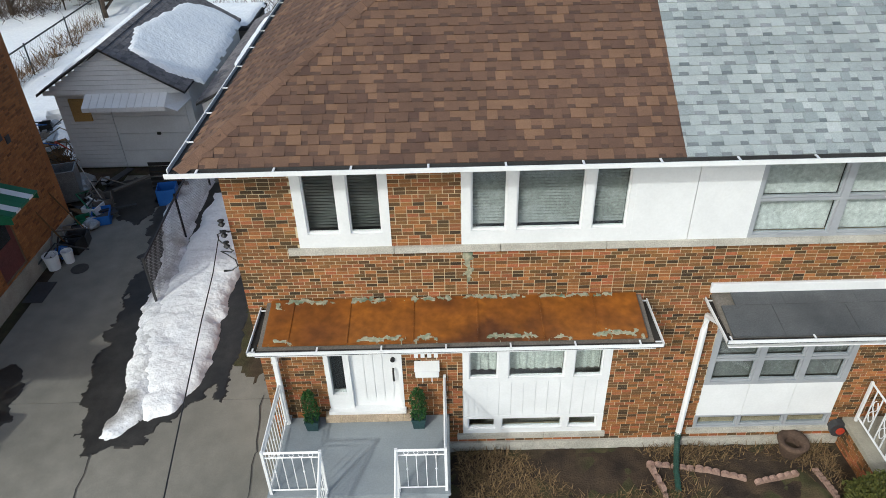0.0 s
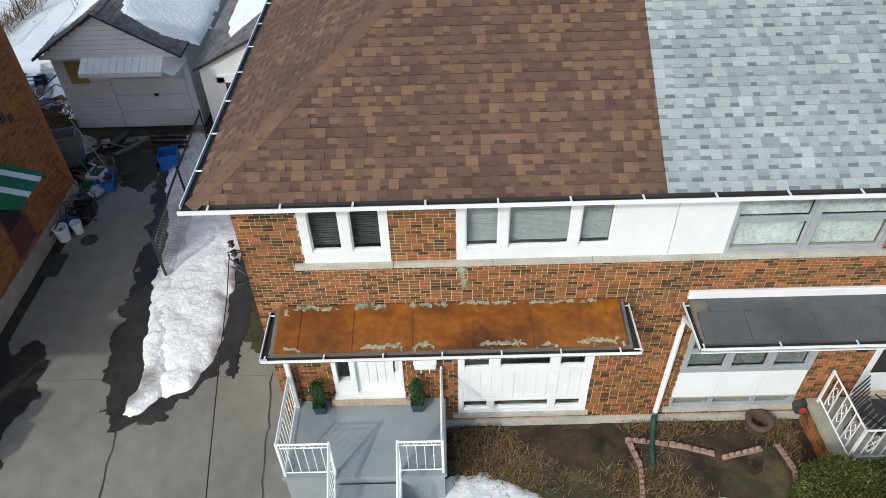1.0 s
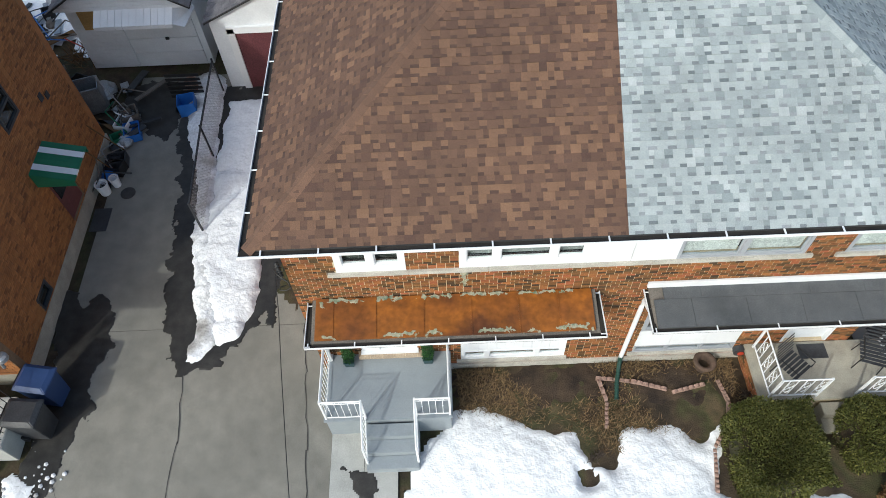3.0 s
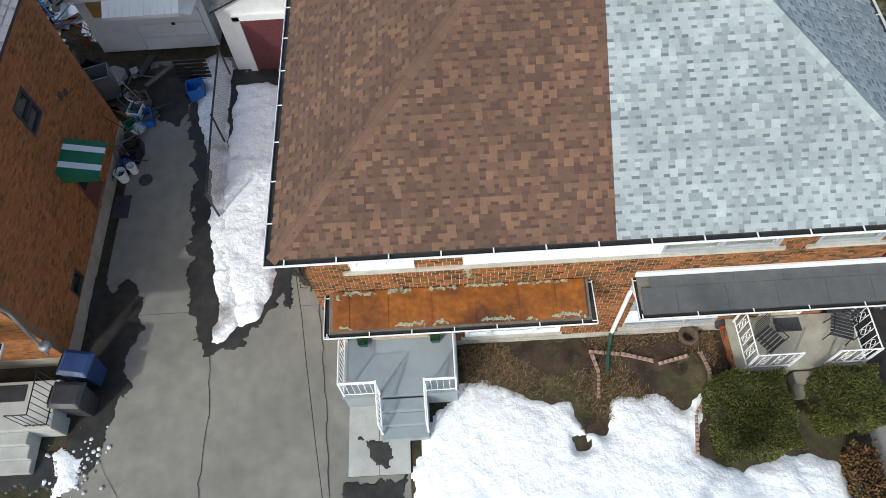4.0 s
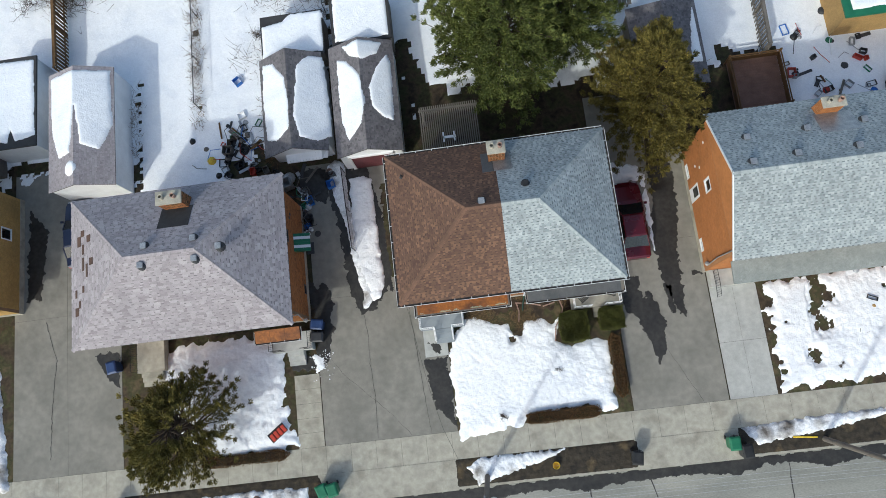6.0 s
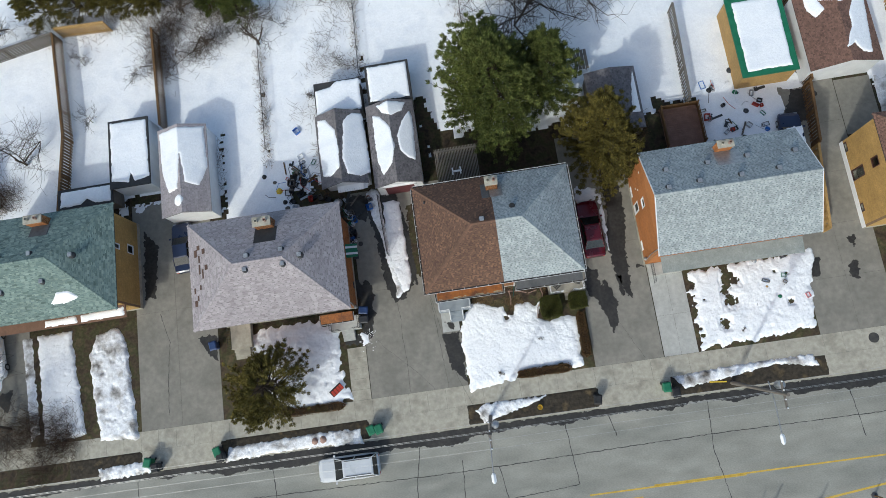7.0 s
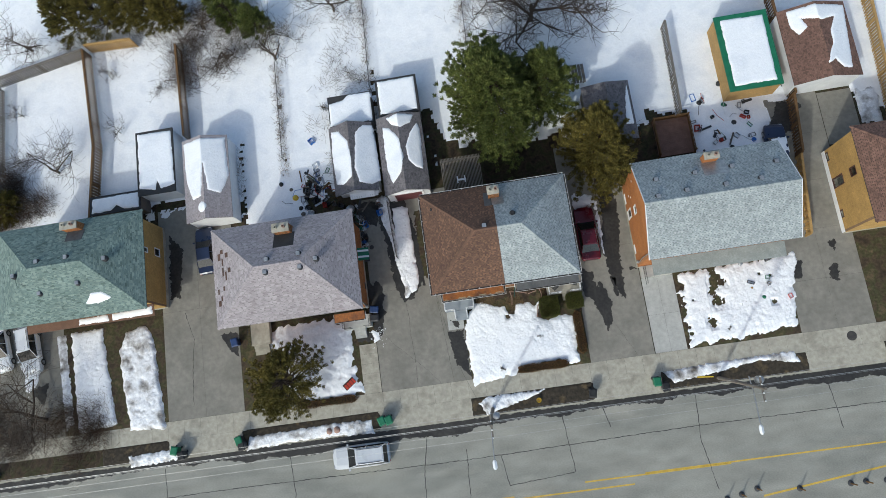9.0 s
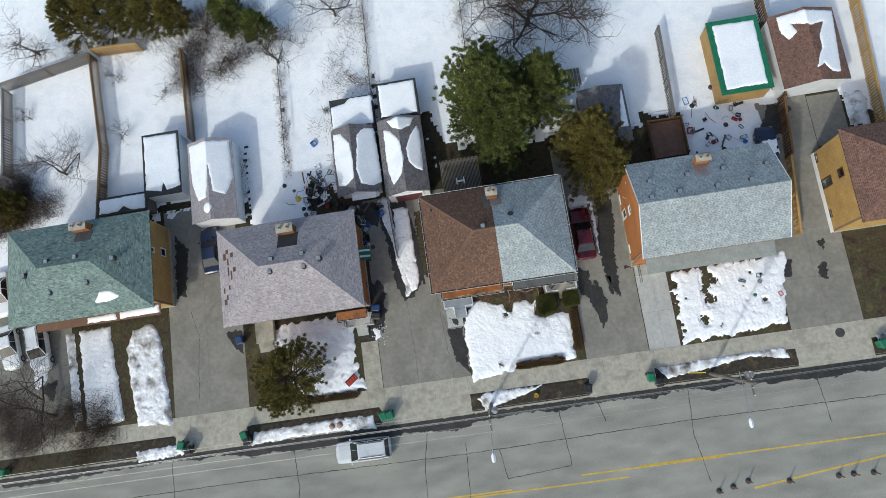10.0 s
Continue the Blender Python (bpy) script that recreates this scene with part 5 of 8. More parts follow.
vent(4.95, 3.95, slope_z(3.95))
vent(7.30, 4.7, slope_z(4.7), "dark round roof vent", "black")
pipe = thing("vent_pipe", "short dark plumbing pipe with collar through the roof", "pipe", (0.85, 6.3, 5.9))
part("pipe", Geo().tube([(0.85, 6.4, 5.95), (0.85, 6.4, 6.5)], 0.045, n=8), M["black"], pipe)
part("collar", Geo().turned([(0.14, 0.0), (0.1, 0.1), (0.05, 0.18)], (0.85, 6.4, 6.08), 10), M["charcoal"], pipe)


def chimney(x0, x1, y0, y1, z0, z1, label, brick="orange_bricks"):
    c = thing("chimney", label, "chimney", ((x0 + x1) / 2, (y0 + y1) / 2, z0))
    rg = random.Random(int(x0 * 13) + 700)
    for o, u, n, L in (((x0, y0, 0), (1, 0, 0), (0, -1, 0), x1 - x0), ((x1, y0, 0), (0, 1, 0), (1, 0, 0), y1 - y0), ((x0, y1, 0), (1, 0, 0), (0, 1, 0), x1 - x0), ((x0, y0, 0), (0, 1, 0), (-1, 0, 0), y1 - y0)):
        g = Geo()
        for a, b, lo, hi in courses(L, z1 - z0, [], rg, z0):
            g.block(Vector(o) + Vector(u) * a + Vector((0, 0, lo)) - Vector(n) * 0.01, u, (0, 0, 1), n, b - a, hi - lo, 0.018)
        tagged(part("brickwork", g, M[brick], c), kind="stuff")
    part("core", Geo().box(x0, x1, y0, y1, z0, z1), M["mortar"], c)
    part("crown", Geo().box(x0 - 0.06, x1 + 0.06, y0 - 0.06, y1 + 0.06, z1, z1 + 0.09), M["concrete"], c, bevel=0.02)
    k = (x1 - x0) / 4
    for x in (x0 + k, x1 - k):
        part("flue", Geo().turned([(0.11, 0), (0.12, 0.25), (0.13, 0.25), (0.13, 0.29), (0.09, 0.29), (0.09, 0.05)], (x, (y0 + y1) / 2, z1 + 0.09), 12), M["terracotta" if x > x0 + k else "concrete"], c)


chimney(5.62, 6.48, 6.5, 7.12, 6.0, 7.7, "orange-brown brick chimney with two flues", "bricks")
for a, b, m_, lab in ((5.22, 5.82, "felt", "dark grey metal chimney flashing"), (5.83, 6.80, "steel", "pale grey metal chimney flashing")):
    z0, z1 = slope_z(5.8) + 0.03, slope_z(7.1) + 0.03
    solo("roof_flashing", sheet(a, b, 5.8, 7.1, z0, z1, 0.02), M[m_], lab, "flashing")


# ---- fittings of the neighbouring houses ----
U, NE, NW = (0, 1, 0), (1, 0, 0), (-1, 0, 0)
PY = -0.8 + 0.85 + 0.2      # foot of the side wall's openings
window(purple, (PW, PY, 0), U, NE, (3.98, 4.72, 3.61, 4.53), [(4.04, 4.66, 3.68, 4.04), (4.04, 4.66, 4.10, 4.47)], M["charcoal"], "small dark sash window", "room")
window(purple, (PW, PY, 0), U, NE, (1.35, 1.95, 0.5, 0.95), [(1.4, 1.9, 0.56, 0.9)], M["charcoal"], "low dark basement window", "room")
sd = part("side_door", bars((PW, PY, 0), U, NE, [(3.95, 4.85, 0.5, 2.3)], 0.05, -0.05), mat("dull_red_paint", [(0.12, 0.04, 0.04), (0.16, 0.055, 0.05)], 0.6), purple, "dull red side door")
part("door_glass", bars((PW, PY, 0), U, NE, [(4.1, 4.7, 1.2, 2.1)], 0.012, -0.04), M["car_glass"], sd)
for a, b, c, d in ((5.5, 5.65, 3.1, 3.3), (5.75, 5.9, 2.95, 3.12)):
    part("wall_vent", bars((PW, PY, 0), U, NE, [(a, b, c, d)], 0.03, 0.03), M["charcoal"], purple)
part("service_pipe", Geo().tube([(PW + 0.06, -0.2, 1.3), (PW + 0.06, 0.1, 3.0), (PW + 0.06, -0.3, 5.2)], 0.035), M["steel"], purple, "grey conduit with a meter")
part("meter", Geo().turned([(0.13, 0), (0.13, 0.1), (0.08, 0.16)], (PW + 0.1, -0.1, 1.5), 12), M["steel"], purple)
awn = thing("door_awning", "green and white striped metal awning over the side door", "awning", (PW, 4.1, 2.6))
ax0, ax1 = PW + 0.012, -5.4
for k in range(6):
    y = 3.92 + k * 0.175
    part("strip", Geo().put([(ax0, y, 2.64), (ax1, y, 2.38), (ax1, y + 0.17, 2.38), (ax0, y + 0.17, 2.64), (ax0, y, 2.61), (ax1, y, 2.35), (ax1, y + 0.17, 2.35), (ax0, y + 0.17, 2.61)],
                           [(0, 1, 2, 3), (7, 6, 5, 4), (0, 4, 5, 1), (1, 5, 6, 2), (2, 6, 7, 3), (3, 7, 4, 0)]), M["white" if k in (1, 4) else "green"], awn)
    part("valance", Geo().box(ax1 - 0.005, ax1 + 0.02, y, y + 0.17, 2.34, 2.385), M["white" if k in (1, 4) else "green"], awn)
for y in (3.91, 4.965):
    part("cheek", Geo().put([(ax0, y, 2.62), (ax1, y, 2.36), (ax1, y, 2.2), (ax0, y, 2.2), (ax0, y + 0.01, 2.62), (ax1, y + 0.01, 2.36), (ax1, y + 0.01, 2.2), (ax0, y + 0.01, 2.2)],
                           [(0, 1, 2, 3), (7, 6, 5, 4), (0, 4, 5, 1), (1, 5, 6, 2), (2, 6, 7, 3), (3, 7, 4, 0)]), M["green"], awn)
pc = thing("door_canopy", "rusted sheet metal canopy over the neighbour's entrance", "canopy", (-7.5, -0.6, 3.1))
for a, b in ((-8.8, -7.95), (-7.94, -7.08), (-7.07, -6.2)):
    part("sheet", sheet(a, b, -1.3, -0.6, 3.06, 3.2, 0.05), M["rust"], pc)
trough(pc, [(-8.88, -0.62), (-8.88, -1.4), (-6.12, -1.4), (-6.12, -0.62)], 3.09)
pp = thing("porch", "pale concrete porch with steps", "porch", (-7.2, -1.2, 0))
part("slab", Geo().box(-8.6, -6.15, -1.75, -0.62, 0.0, 0.75), M["pale_concrete"], pp, bevel=0.015)
for k in range(3):
    part("step", Geo().box(-7.75, -6.75, -1.75 - 0.28 * (k + 1), -1.75 - 0.28 * k, 0.0, 0.56 - 0.18 * k), M["pale_concrete"], pp, bevel=0.012)


def iron_rail(points, label, material="black", high=0.9, step=0.13):
    r = thing("railing", label, "railing", points[0])
    for a, b in zip(points, points[1:]):
        a, b = Vector(a), Vector(b)
        for z in (high, 0.1):
            part("rail", Geo().tube([a + Vector((0, 0, z)), b + Vector((0, 0, z))], 0.016, n=4), M[material], r)
        k = max(2, int((b - a).length / step))
        for i in range(k + 1):
            p = a.lerp(b, i / k)
            part("baluster", Geo().tube([p, p + Vector((0, 0, high))], 0.009, n=4), M[material], r)


iron_rail([(-6.2, -0.7, 0.75), (-6.2, -1.7, 0.75), (-6.7, -1.7, 0.75)], "black iron railing on the neighbour's porch")
iron_rail([(-8.55, -0.7, 0.75), (-8.55, -1.7, 0.75), (-7.8, -1.7, 0.75)], "black iron railing on the neighbour's porch")
solo("door_mat", Geo().box(-7.6, -6.9, -1.1, -0.7, 0.75, 0.765), M["charcoal"], "dark mat on the neighbour's porch", "mat", bevel=0.004)
OY = -0.33 + 0.35 + 0.2
for rect, lab in (((3.7, 4.5, 3.3, 4.3), "white framed side window"), ((5.4, 6.3, 0.5, 1.0), "white basement window"), ((0.9, 1.7, 0.5, 1.0), "white basement window")):
    a, b, c, d = rect
    window(orange, (OW, OY, 0), U, NW, rect, [(a + 0.1, b - 0.1, c + 0.1, d - 0.1)], M["white"], lab, "room")
sd = part("side_door", bars((OW, OY, 0), U, NW, [(3.9, 4.75, 0.5, 2.2)], 0.05, 0.02), M["white"], orange, "white side door with a dark glass")
part("door_glass", bars((OW, OY, 0), U, NW, [(4.05, 4.6, 1.2, 2.05)], 0.012, 0.03), M["car_glass"], sd)
for a, c in ((5.3, 3.0), (5.6, 2.3), (6.3, 4.4)):
    part("wall_vent", bars((OW, OY, 0), U, NW, [(a, a + 0.14, c, c + 0.14)], 0.03, 0.03), M["white"], orange)
part("service_pipe", Geo().tube([(OW - 0.06, 0.2, 1.2), (OW - 0.06, 0.3, 3.2), (OW - 0.06, 0.2, 5.6)], 0.035), M["steel"], orange)
part("meter", Geo().turned([(0.13, 0), (0.13, 0.1), (0.08, 0.16)], (OW - 0.12, 0.3, 1.4), 12), M["steel"], orange)
oc = thing("door_canopy", "long grey flat canopy along the orange brick house", "canopy", (24, -0.5, 3.0))
part("roof", sheet(18.2, 29.0, -1.25, -0.0, 2.95, 3.15, 0.12), mat("grey_canopy", [(0.22, 0.25, 0.24), (0.28, 0.31, 0.30)], 0.7), oc)
op = thing("porch", "pale concrete porch of the orange brick house", "porch", (18.6, -0.6, 0))
part("slab", Geo().box(17.7, 20.3, -1.0, -0.0, 0.0, 0.55), M["pale_concrete"], op, bevel=0.015)
iron_rail([(17.95, -0.1, 0.55), (17.95, -1.0, 0.55), (18.05, -1.6, 0.1)], "black iron stair railing")
iron_rail([(20.2, -0.1, 0.55), (20.2, -0.95, 0.55), (19.6, -0.95, 0.55)], "black iron stair railing")
YY = 0.0 + 0.35 + 0.2
for rect, lab in (((3.7, 4.5, 3.6, 4.6), "dark side window"), ((6.1, 6.9, 0.4, 1.0), "dark basement window"), ((1.0, 1.7, 0.4, 1.0), "dark basement window"), ((3.6, 4.5, 0.5, 2.4), "dark side door opening")):
    a, b, c, d = rect
    window(yellow_house, (35.2, YY, 0), U, NW, rect, [(a + 0.08, b - 0.08, c + 0.08, d - 0.08)], mat("dark_red_frame", [(0.06, 0.025, 0.02), (0.08, 0.03, 0.025)], 0.5), lab, "room")
part("foundation_paint", Geo().box(35.14, 35.18, 0.35, 7.65, -0.05, 0.55), M["white"], yellow_house, "white painted foundation")
GW = -24.8
for rect in ((4.3, 5.1, 1.2, 2.2), (4.3, 4.8, 3.4, 4.3)):
    a, b, c, d = rect
    window(green_house, (GW, 1.95 + 1.0, 0), U, NE, rect, [(a + 0.07, b - 0.07, c + 0.07, d - 0.07)], M["white"], "white framed side window", "room")
gc = thing("door_canopy", "rusted narrow canopy along the house front", "canopy", (-29, 1.8, 3.0))
part("roof", sheet(-36.4, -24.7, 1.7, 2.74, 2.94, 3.15, 0.1), M["brown_cap"], gc)
CANOPY_SNOW = (((-31.6, 1.85), (-28.9, 1.85), (-28.9, 2.35), (-31.5, 2.3)), ((-28.5, 1.85), (-24.9, 1.9), (-24.9, 2.5), (-28.5, 2.4)))
side_porch = thing("porch", "tan concrete porch and steps of the neighbour's other entrance", "porch", (-16.25, -2.54, 0))
part("slab", Geo().box(-17.12, -15.37, -1.94, 0.05, 0.0, 0.6), M["concrete"], side_porch, bevel=0.015)
for k in range(3):
    part("step", Geo().box(-16.92, -15.57, -1.94 - 0.28 * (k + 1), -1.94 - 0.28 * k, 0.0, 0.45 - 0.15 * k), M["concrete"], side_porch, bevel=0.012)
iron_rail([(-17.06, -0.1, 0.6), (-17.06, -1.89, 0.6)], "black iron railing on the tan porch")
# chimneys and vents
pz = lambda y, y0=-0.8, y1=7.6, ez=6.05: ez + 2.4 * min(y - y0, y1 - y) / ((y1 - y0) / 2)
chimney(-12.0, -10.7, 6.1, 6.75, 6.4, 7.9, "brown brick chimney with concrete flues", "bricks")
solo("roof_flashing", sheet(-12.2, -10.5, 4.9, 6.2, pz(4.9) + 0.04, pz(6.2) + 0.04, 0.03), M["tar"], "black felt patch below the chimney", "flashing")
chimney(22.9, 24.0, 6.7, 7.2, 6.0, 7.2, "orange brick chimney with a metal cap")
solo("roof_flashing", sheet(22.7, 24.6, 5.4, 6.7, 5.62 + 2.4 * 2.4 / 4.065 + 0.04, 5.62 + 2.4 * 1.1 / 4.065 + 0.04, 0.03), M["steel"], "grey metal flashing below the chimney", "flashing")
chimney(-30.4, -29.0, 9.4, 10.0, 6.0, 7.2, "brown brick chimney with a metal cap", "red_bricks")
solo("roof_flashing", sheet(-30.3, -28.8, 8.4, 9.4, 5.62 + 2.4 * 2.2 / 4.32 + 0.04, 5.62 + 2.4 * 1.2 / 4.32 + 0.04, 0.03), M["felt"], "grey felt patch below the chimney", "flashing")
for x, y in ((-12.6, 3.9), (-12.8, 2.9), (-10.0, 4.0), (-9.95, 2.9), (-8.6, 3.35)):
    vent(x, y, pz(y) if x < -9 else pz(y) - 0.1)
for x, y in ((18.93, 5.78), (22.01, 5.85), (24.93, 5.93), (28.31, 5.75), (18.62, 4.19), (20.88, 4.35), (23.86, 4.33), (26.57, 4.41)):
    vent(x, y, pz(y, -0.33, 7.8, 5.62))
for x, y in ((-32.19, 6.82), (-29.63, 6.82), (-26.46, 6.28), (-29.05, 4.65), (-34.51, 5.98), (-32.5, 4.29)):
    vent(x, y, pz(y, 1.95, 10.6, 5.62) - (0.5 if x > -26.5 or x < -33.4 else 0), "dark metal roof vent")
# lost shingles on the mauve roof
rg = random.Random(77)
wz = lambda x: 6.05 + 2.4 * (x + 17.84) / 4.2 + 0.035
for x, y in ((-17.5, 1.0), (-17.2, 1.4), (-17.5, 2.0), (-16.9, 2.2), (-16.6, 3.0), (-16.9, 3.4), (-16.3, 3.6), (-16.9, 4.3), (-16.5, 4.9), (-17.0, 5.3), (-17.3, 4.8)):
    h, w = rg.choice((0.15, 0.29)), rg.uniform(0.3, 0.8)
    g = Geo().put([(x, y, wz(x)), (x + h, y, wz(x + h)), (x + h, y + w, wz(x + h)), (x, y + w, wz(x)), (x, y, wz(x) - 0.02), (x + h, y, wz(x + h) - 0.02), (x + h, y + w, wz(x + h) - 0.02), (x, y + w, wz(x) - 0.02)],
                  [(0, 1, 2, 3), (7, 6, 5, 4), (0, 4, 5, 1), (1, 5, 6, 2), (2, 6, 7, 3), (3, 7, 4, 0)])
    solo("bare_patch", g, M["brown_band"], "dark brown bare patch of lost shingles", "roof patch", "bare patches on the roof")

# ---- garages ----
gd = thing("garage_door", "pale blue-grey panelled garage door", "garage door", (-5.0, 9.98, 0))
for k in range(4):
    part("panel", Geo().box(-6.1, -4.05, 10.45, 10.51, 0.05 + k * 0.52, 0.56 + k * 0.52), M["siding"], gd, bevel=0.012)
part("handle", Geo().box(-5.0, -4.9, 10.40, 10.45, 1.05, 1.12), M["black"], gd)
cw = thing("clapboards", "pale weathered clapboard cladding on the garage front", "cladding", (-5.7, 10.0, 0))
for k in range(18):
    z = 0.05 + k * 0.135
    part("clapboard", Geo().box(-7.55, -6.15, 10.475, 10.515, z, z + 0.128), M["siding"], cw)
for k in range(7):
    z = 2.45 + k * 0.13
    w = 1.85 * (1 - (z - 2.44) / 1.15)
    part("clapboard", Geo().box(-5.725 - w, -5.725 + w, 9.985, 10.018, z, z + 0.122), M["siding"], cw)
aw = thing("garage_awning", "white corrugated metal awning over the garage door", "awning", (-5.2, 9.9, 2.3))
for k in range(11):
    x = -6.43 + k * 0.2
    part("strip", sheet(x, x + 0.19, 9.55, 10.48, 2.25, 2.72, 0.015), M["white"], aw)
    part("valance", Geo().box(x, x + 0.19, 9.535, 9.55, 2.13, 2.25), M["white"], aw)
# the cheek's shade is put into its colour: bluish siding instead of white
part("cheek", Geo().put([(-4.23, 9.55, 2.25), (-4.23, 10.48, 2.72), (-3.82, 10.48, 2.1), (-3.95, 9.62, 2.08), (-4.23, 9.55, 2.23), (-4.23, 10.48, 2.70), (-3.82, 10.48, 2.08), (-3.95, 9.62, 2.06)],
                     [(0, 3, 2, 1), (4, 5, 6, 7), (0, 4, 7, 3), (3, 7, 6, 2), (2, 6, 5, 1), (1, 5, 4, 0)]), M["siding"], aw, "sloping side of the white awning, shade tinted pale blue")
win = thing("garage_window", "small dark yellow-brown boarded window", "window", (-6.9, 9.9, 1.6))
part("board", Geo().box(-7.2, -6.7, 10.42, 10.475, 1.5, 2.15), M["pale_wood"], win)
gd2 = thing("garage_door", "dull red garage door with white frame", "garage door", (-1.3, 9.4, 0))
part("panel", Geo().box(-2.55, -0.1, 9.38, 9.43, 0.0, 2.0), mat("maroon_door", [(0.10, 0.03, 0.035), (0.13, 0.04, 0.045)], 0.6), gd2)
for a, b in ((-2.75, -2.55), (-0.1, 0.1)):
    part("post", Geo().box(a, b, 9.33, 9.45, 0.0, 2.15), M["white"], gd2)
part("lintel", Geo().box(-2.75, 0.1, 9.33, 9.45, 2.0, 2.2), M["white"], gd2)


def roof_snow(poly, slope, seed, label="smooth cap of melting snow on a garage roof", high=0.095):
    solo("roof_snow", heap(poly, high, 0.06, 0.025, 1.4, 0.03, 0.09, seed, 0.0, slope), M["snow"], label, "snow", kind="stuff", smooth=True)


def ridge_slope(x0, x1, ez, rise):
    xc, hf = (x0 + x1) / 2, (x1 - x0) / 2
    return lambda x, y: ez + rise * (1 - np.abs(x - xc) / hf) + 0.02


def lobe(x0, x1, y0, y1, cut=0.45):
    """A rounded outline, as snow slides into."""
    xc, yc, a, b = (x0 + x1) / 2, (y0 + y1) / 2, (x1 - x0) / 2, (y1 - y0) / 2
    return [(xc + a * math.copysign(abs(math.cos(t)) ** cut, math.cos(t)), yc + b * math.copysign(abs(math.sin(t)) ** cut, math.sin(t))) for t in [6.2832 * k / 24 for k in range(24)]]


s1, s2 = ridge_slope(-7.7, -3.75, 2.5, 1.2), ridge_slope(-3.3, 0.75, 2.4, 1.0)
roof_snow([(-7.46, 15.96), (-6.69, 15.72), (-5.92, 14.53), (-5.70, 12.74), (-5.81, 11.23), (-6.76, 10.74), (-7.46, 11.02), (-7.56, 13.60)], s1, 101)
roof_snow([(-5.13, 15.39), (-4.52, 16.06), (-3.73, 16.04), (-3.56, 13.47), (-3.51, 10.85), (-4.28, 10.49), (-5.25, 10.66), (-5.50, 12.16)], s1, 102)
roof_snow([(-2.77, 15.59), (-2.12, 15.31), (-1.33, 14.07), (-1.14, 12.24), (-1.50, 11.05), (-2.39, 10.18), (-2.76, 11.42), (-2.80, 13.61)], s2, 103)
roof_snow([(0.34, 15.60), (-0.37, 14.57), (-0.85, 13.28), (-0.71, 12.00), (-0.16, 11.42), (0.38, 11.17), (0.49, 13.21), (0.52, 14.96)], s2, 104)
roof_snow([(-2.30, 16.30), (-1.17, 16.44), (0.08, 16.33), (-0.22, 15.61), (-1.18, 15.11), (-1.86, 15.56)], s2, 105)
roof_snow([(-7.55, 16.7), (-3.65, 16.7), (-3.6, 19.5), (-5.6, 19.55), (-6.2, 19.1), (-7.5, 18.9)], lambda x, y: 2.18 + 0 * x, 115)
roof_snow([(-2.8, 17.0), (0.6, 17.0), (0.6, 20.2), (-2.8, 20.2)], lambda x, y: 2.38 + 0 * x, 106)
s3 = ridge_slope(-21.5, -17.2, 2.5, 0.9)
roof_snow([(-21.3, 17.2), (-17.4, 17.2), (-17.3, 13.5), (-18.0, 11.9), (-19.0, 12.3), (-19.3, 14.8), (-19.7, 11.8), (-20.6, 11.6), (-21.2, 13.5)], s3, 107)
roof_snow(lobe(-20.1, -19.2, 10.3, 11.2, 1.0), s3, 108)
roof_snow([(-25.7, 13.6), (-24.2, 13.3), (-24.0, 14.2), (-23.7, 13.3), (-22.4, 13.6), (-22.5, 18.8), (-25.7, 18.9)], lambda x, y: 2.58 + 0 * x, 109)
roof_snow([(-30.6, 12.1), (-28.8, 12.1), (-28.2, 12.6), (-27.4, 12.1), (-26.1, 12.1), (-26.0, 13.5), (-30.5, 13.5)], lambda x, y: 2.18 + 0 * x, 110)
roof_snow([(28.3, 14.1), (31.9, 14.1), (32.0, 20.3), (28.3, 20.4)], lambda x, y: 2.58 + 0 * x, 111, "thick snow on a green-edged roof")
s4 = ridge_slope(33.2, 39.0, 2.5, 1.0)
roof_snow([(33.90, 20.07), (38.90, 19.95), (38.17, 14.01), (37.31, 14.06), (36.71, 14.82), (35.87, 14.38), (36.44, 15.53), (36.87, 16.27), (36.98, 17.52), (37.70, 18.89), (36.33, 18.54), (34.87, 19.09), (35.19, 18.14), (34.44, 17.67), (33.98, 18.48)], s4, 112, "ragged snow on a brown garage roof")
s5 = ridge_slope(15.3, 19.5, 2.1, 0.5)
roof_snow([(18.6, 12.4), (19.3, 12.4), (19.3, 16.2), (19.0, 15.0)], s5, 113, "thin snow on a dark shed roof")
roof_snow([(-28.9, 3.0), (-27.9, 2.9), (-26.6, 3.2), (-27.3, 3.7), (-28.3, 3.7)], lambda x, y: 5.62 + 2.4 * (y - 1.95) / 4.32 + 0.03, 114, "patch of snow on a green roof", 0.1)

for k, poly in enumerate(CANOPY_SNOW):
    roof_snow(list(poly), lambda x, y: 2.96 + 0.2 * (y - 1.7), 120 + k, "strip of snow on a narrow canopy", 0.08)

# slatted pergola behind the house
pg = thing("pergola", "dark slatted wooden pergola roof", "pergola", (3.6, 10.2, 0))
for x, y in ((2.1, 8.6), (5.3, 8.6), (2.1, 11.6), (5.3, 11.6)):
    part("post", Geo().box(x - 0.06, x + 0.06, y - 0.06, y + 0.06, 0, 2.35), M["grey_wood"], pg)
for y in (8.6, 11.6):
    part("beam", Geo().box(1.9, 5.5, y - 0.05, y + 0.05, 2.35, 2.48), M["grey_wood"], pg)
for k in range(28):
    x = 1.95 + k * 0.126
    part("slat", Geo().box(x, x + 0.06, 8.4, 11.8, 2.48, 2.55), M["grey_wood"], pg)
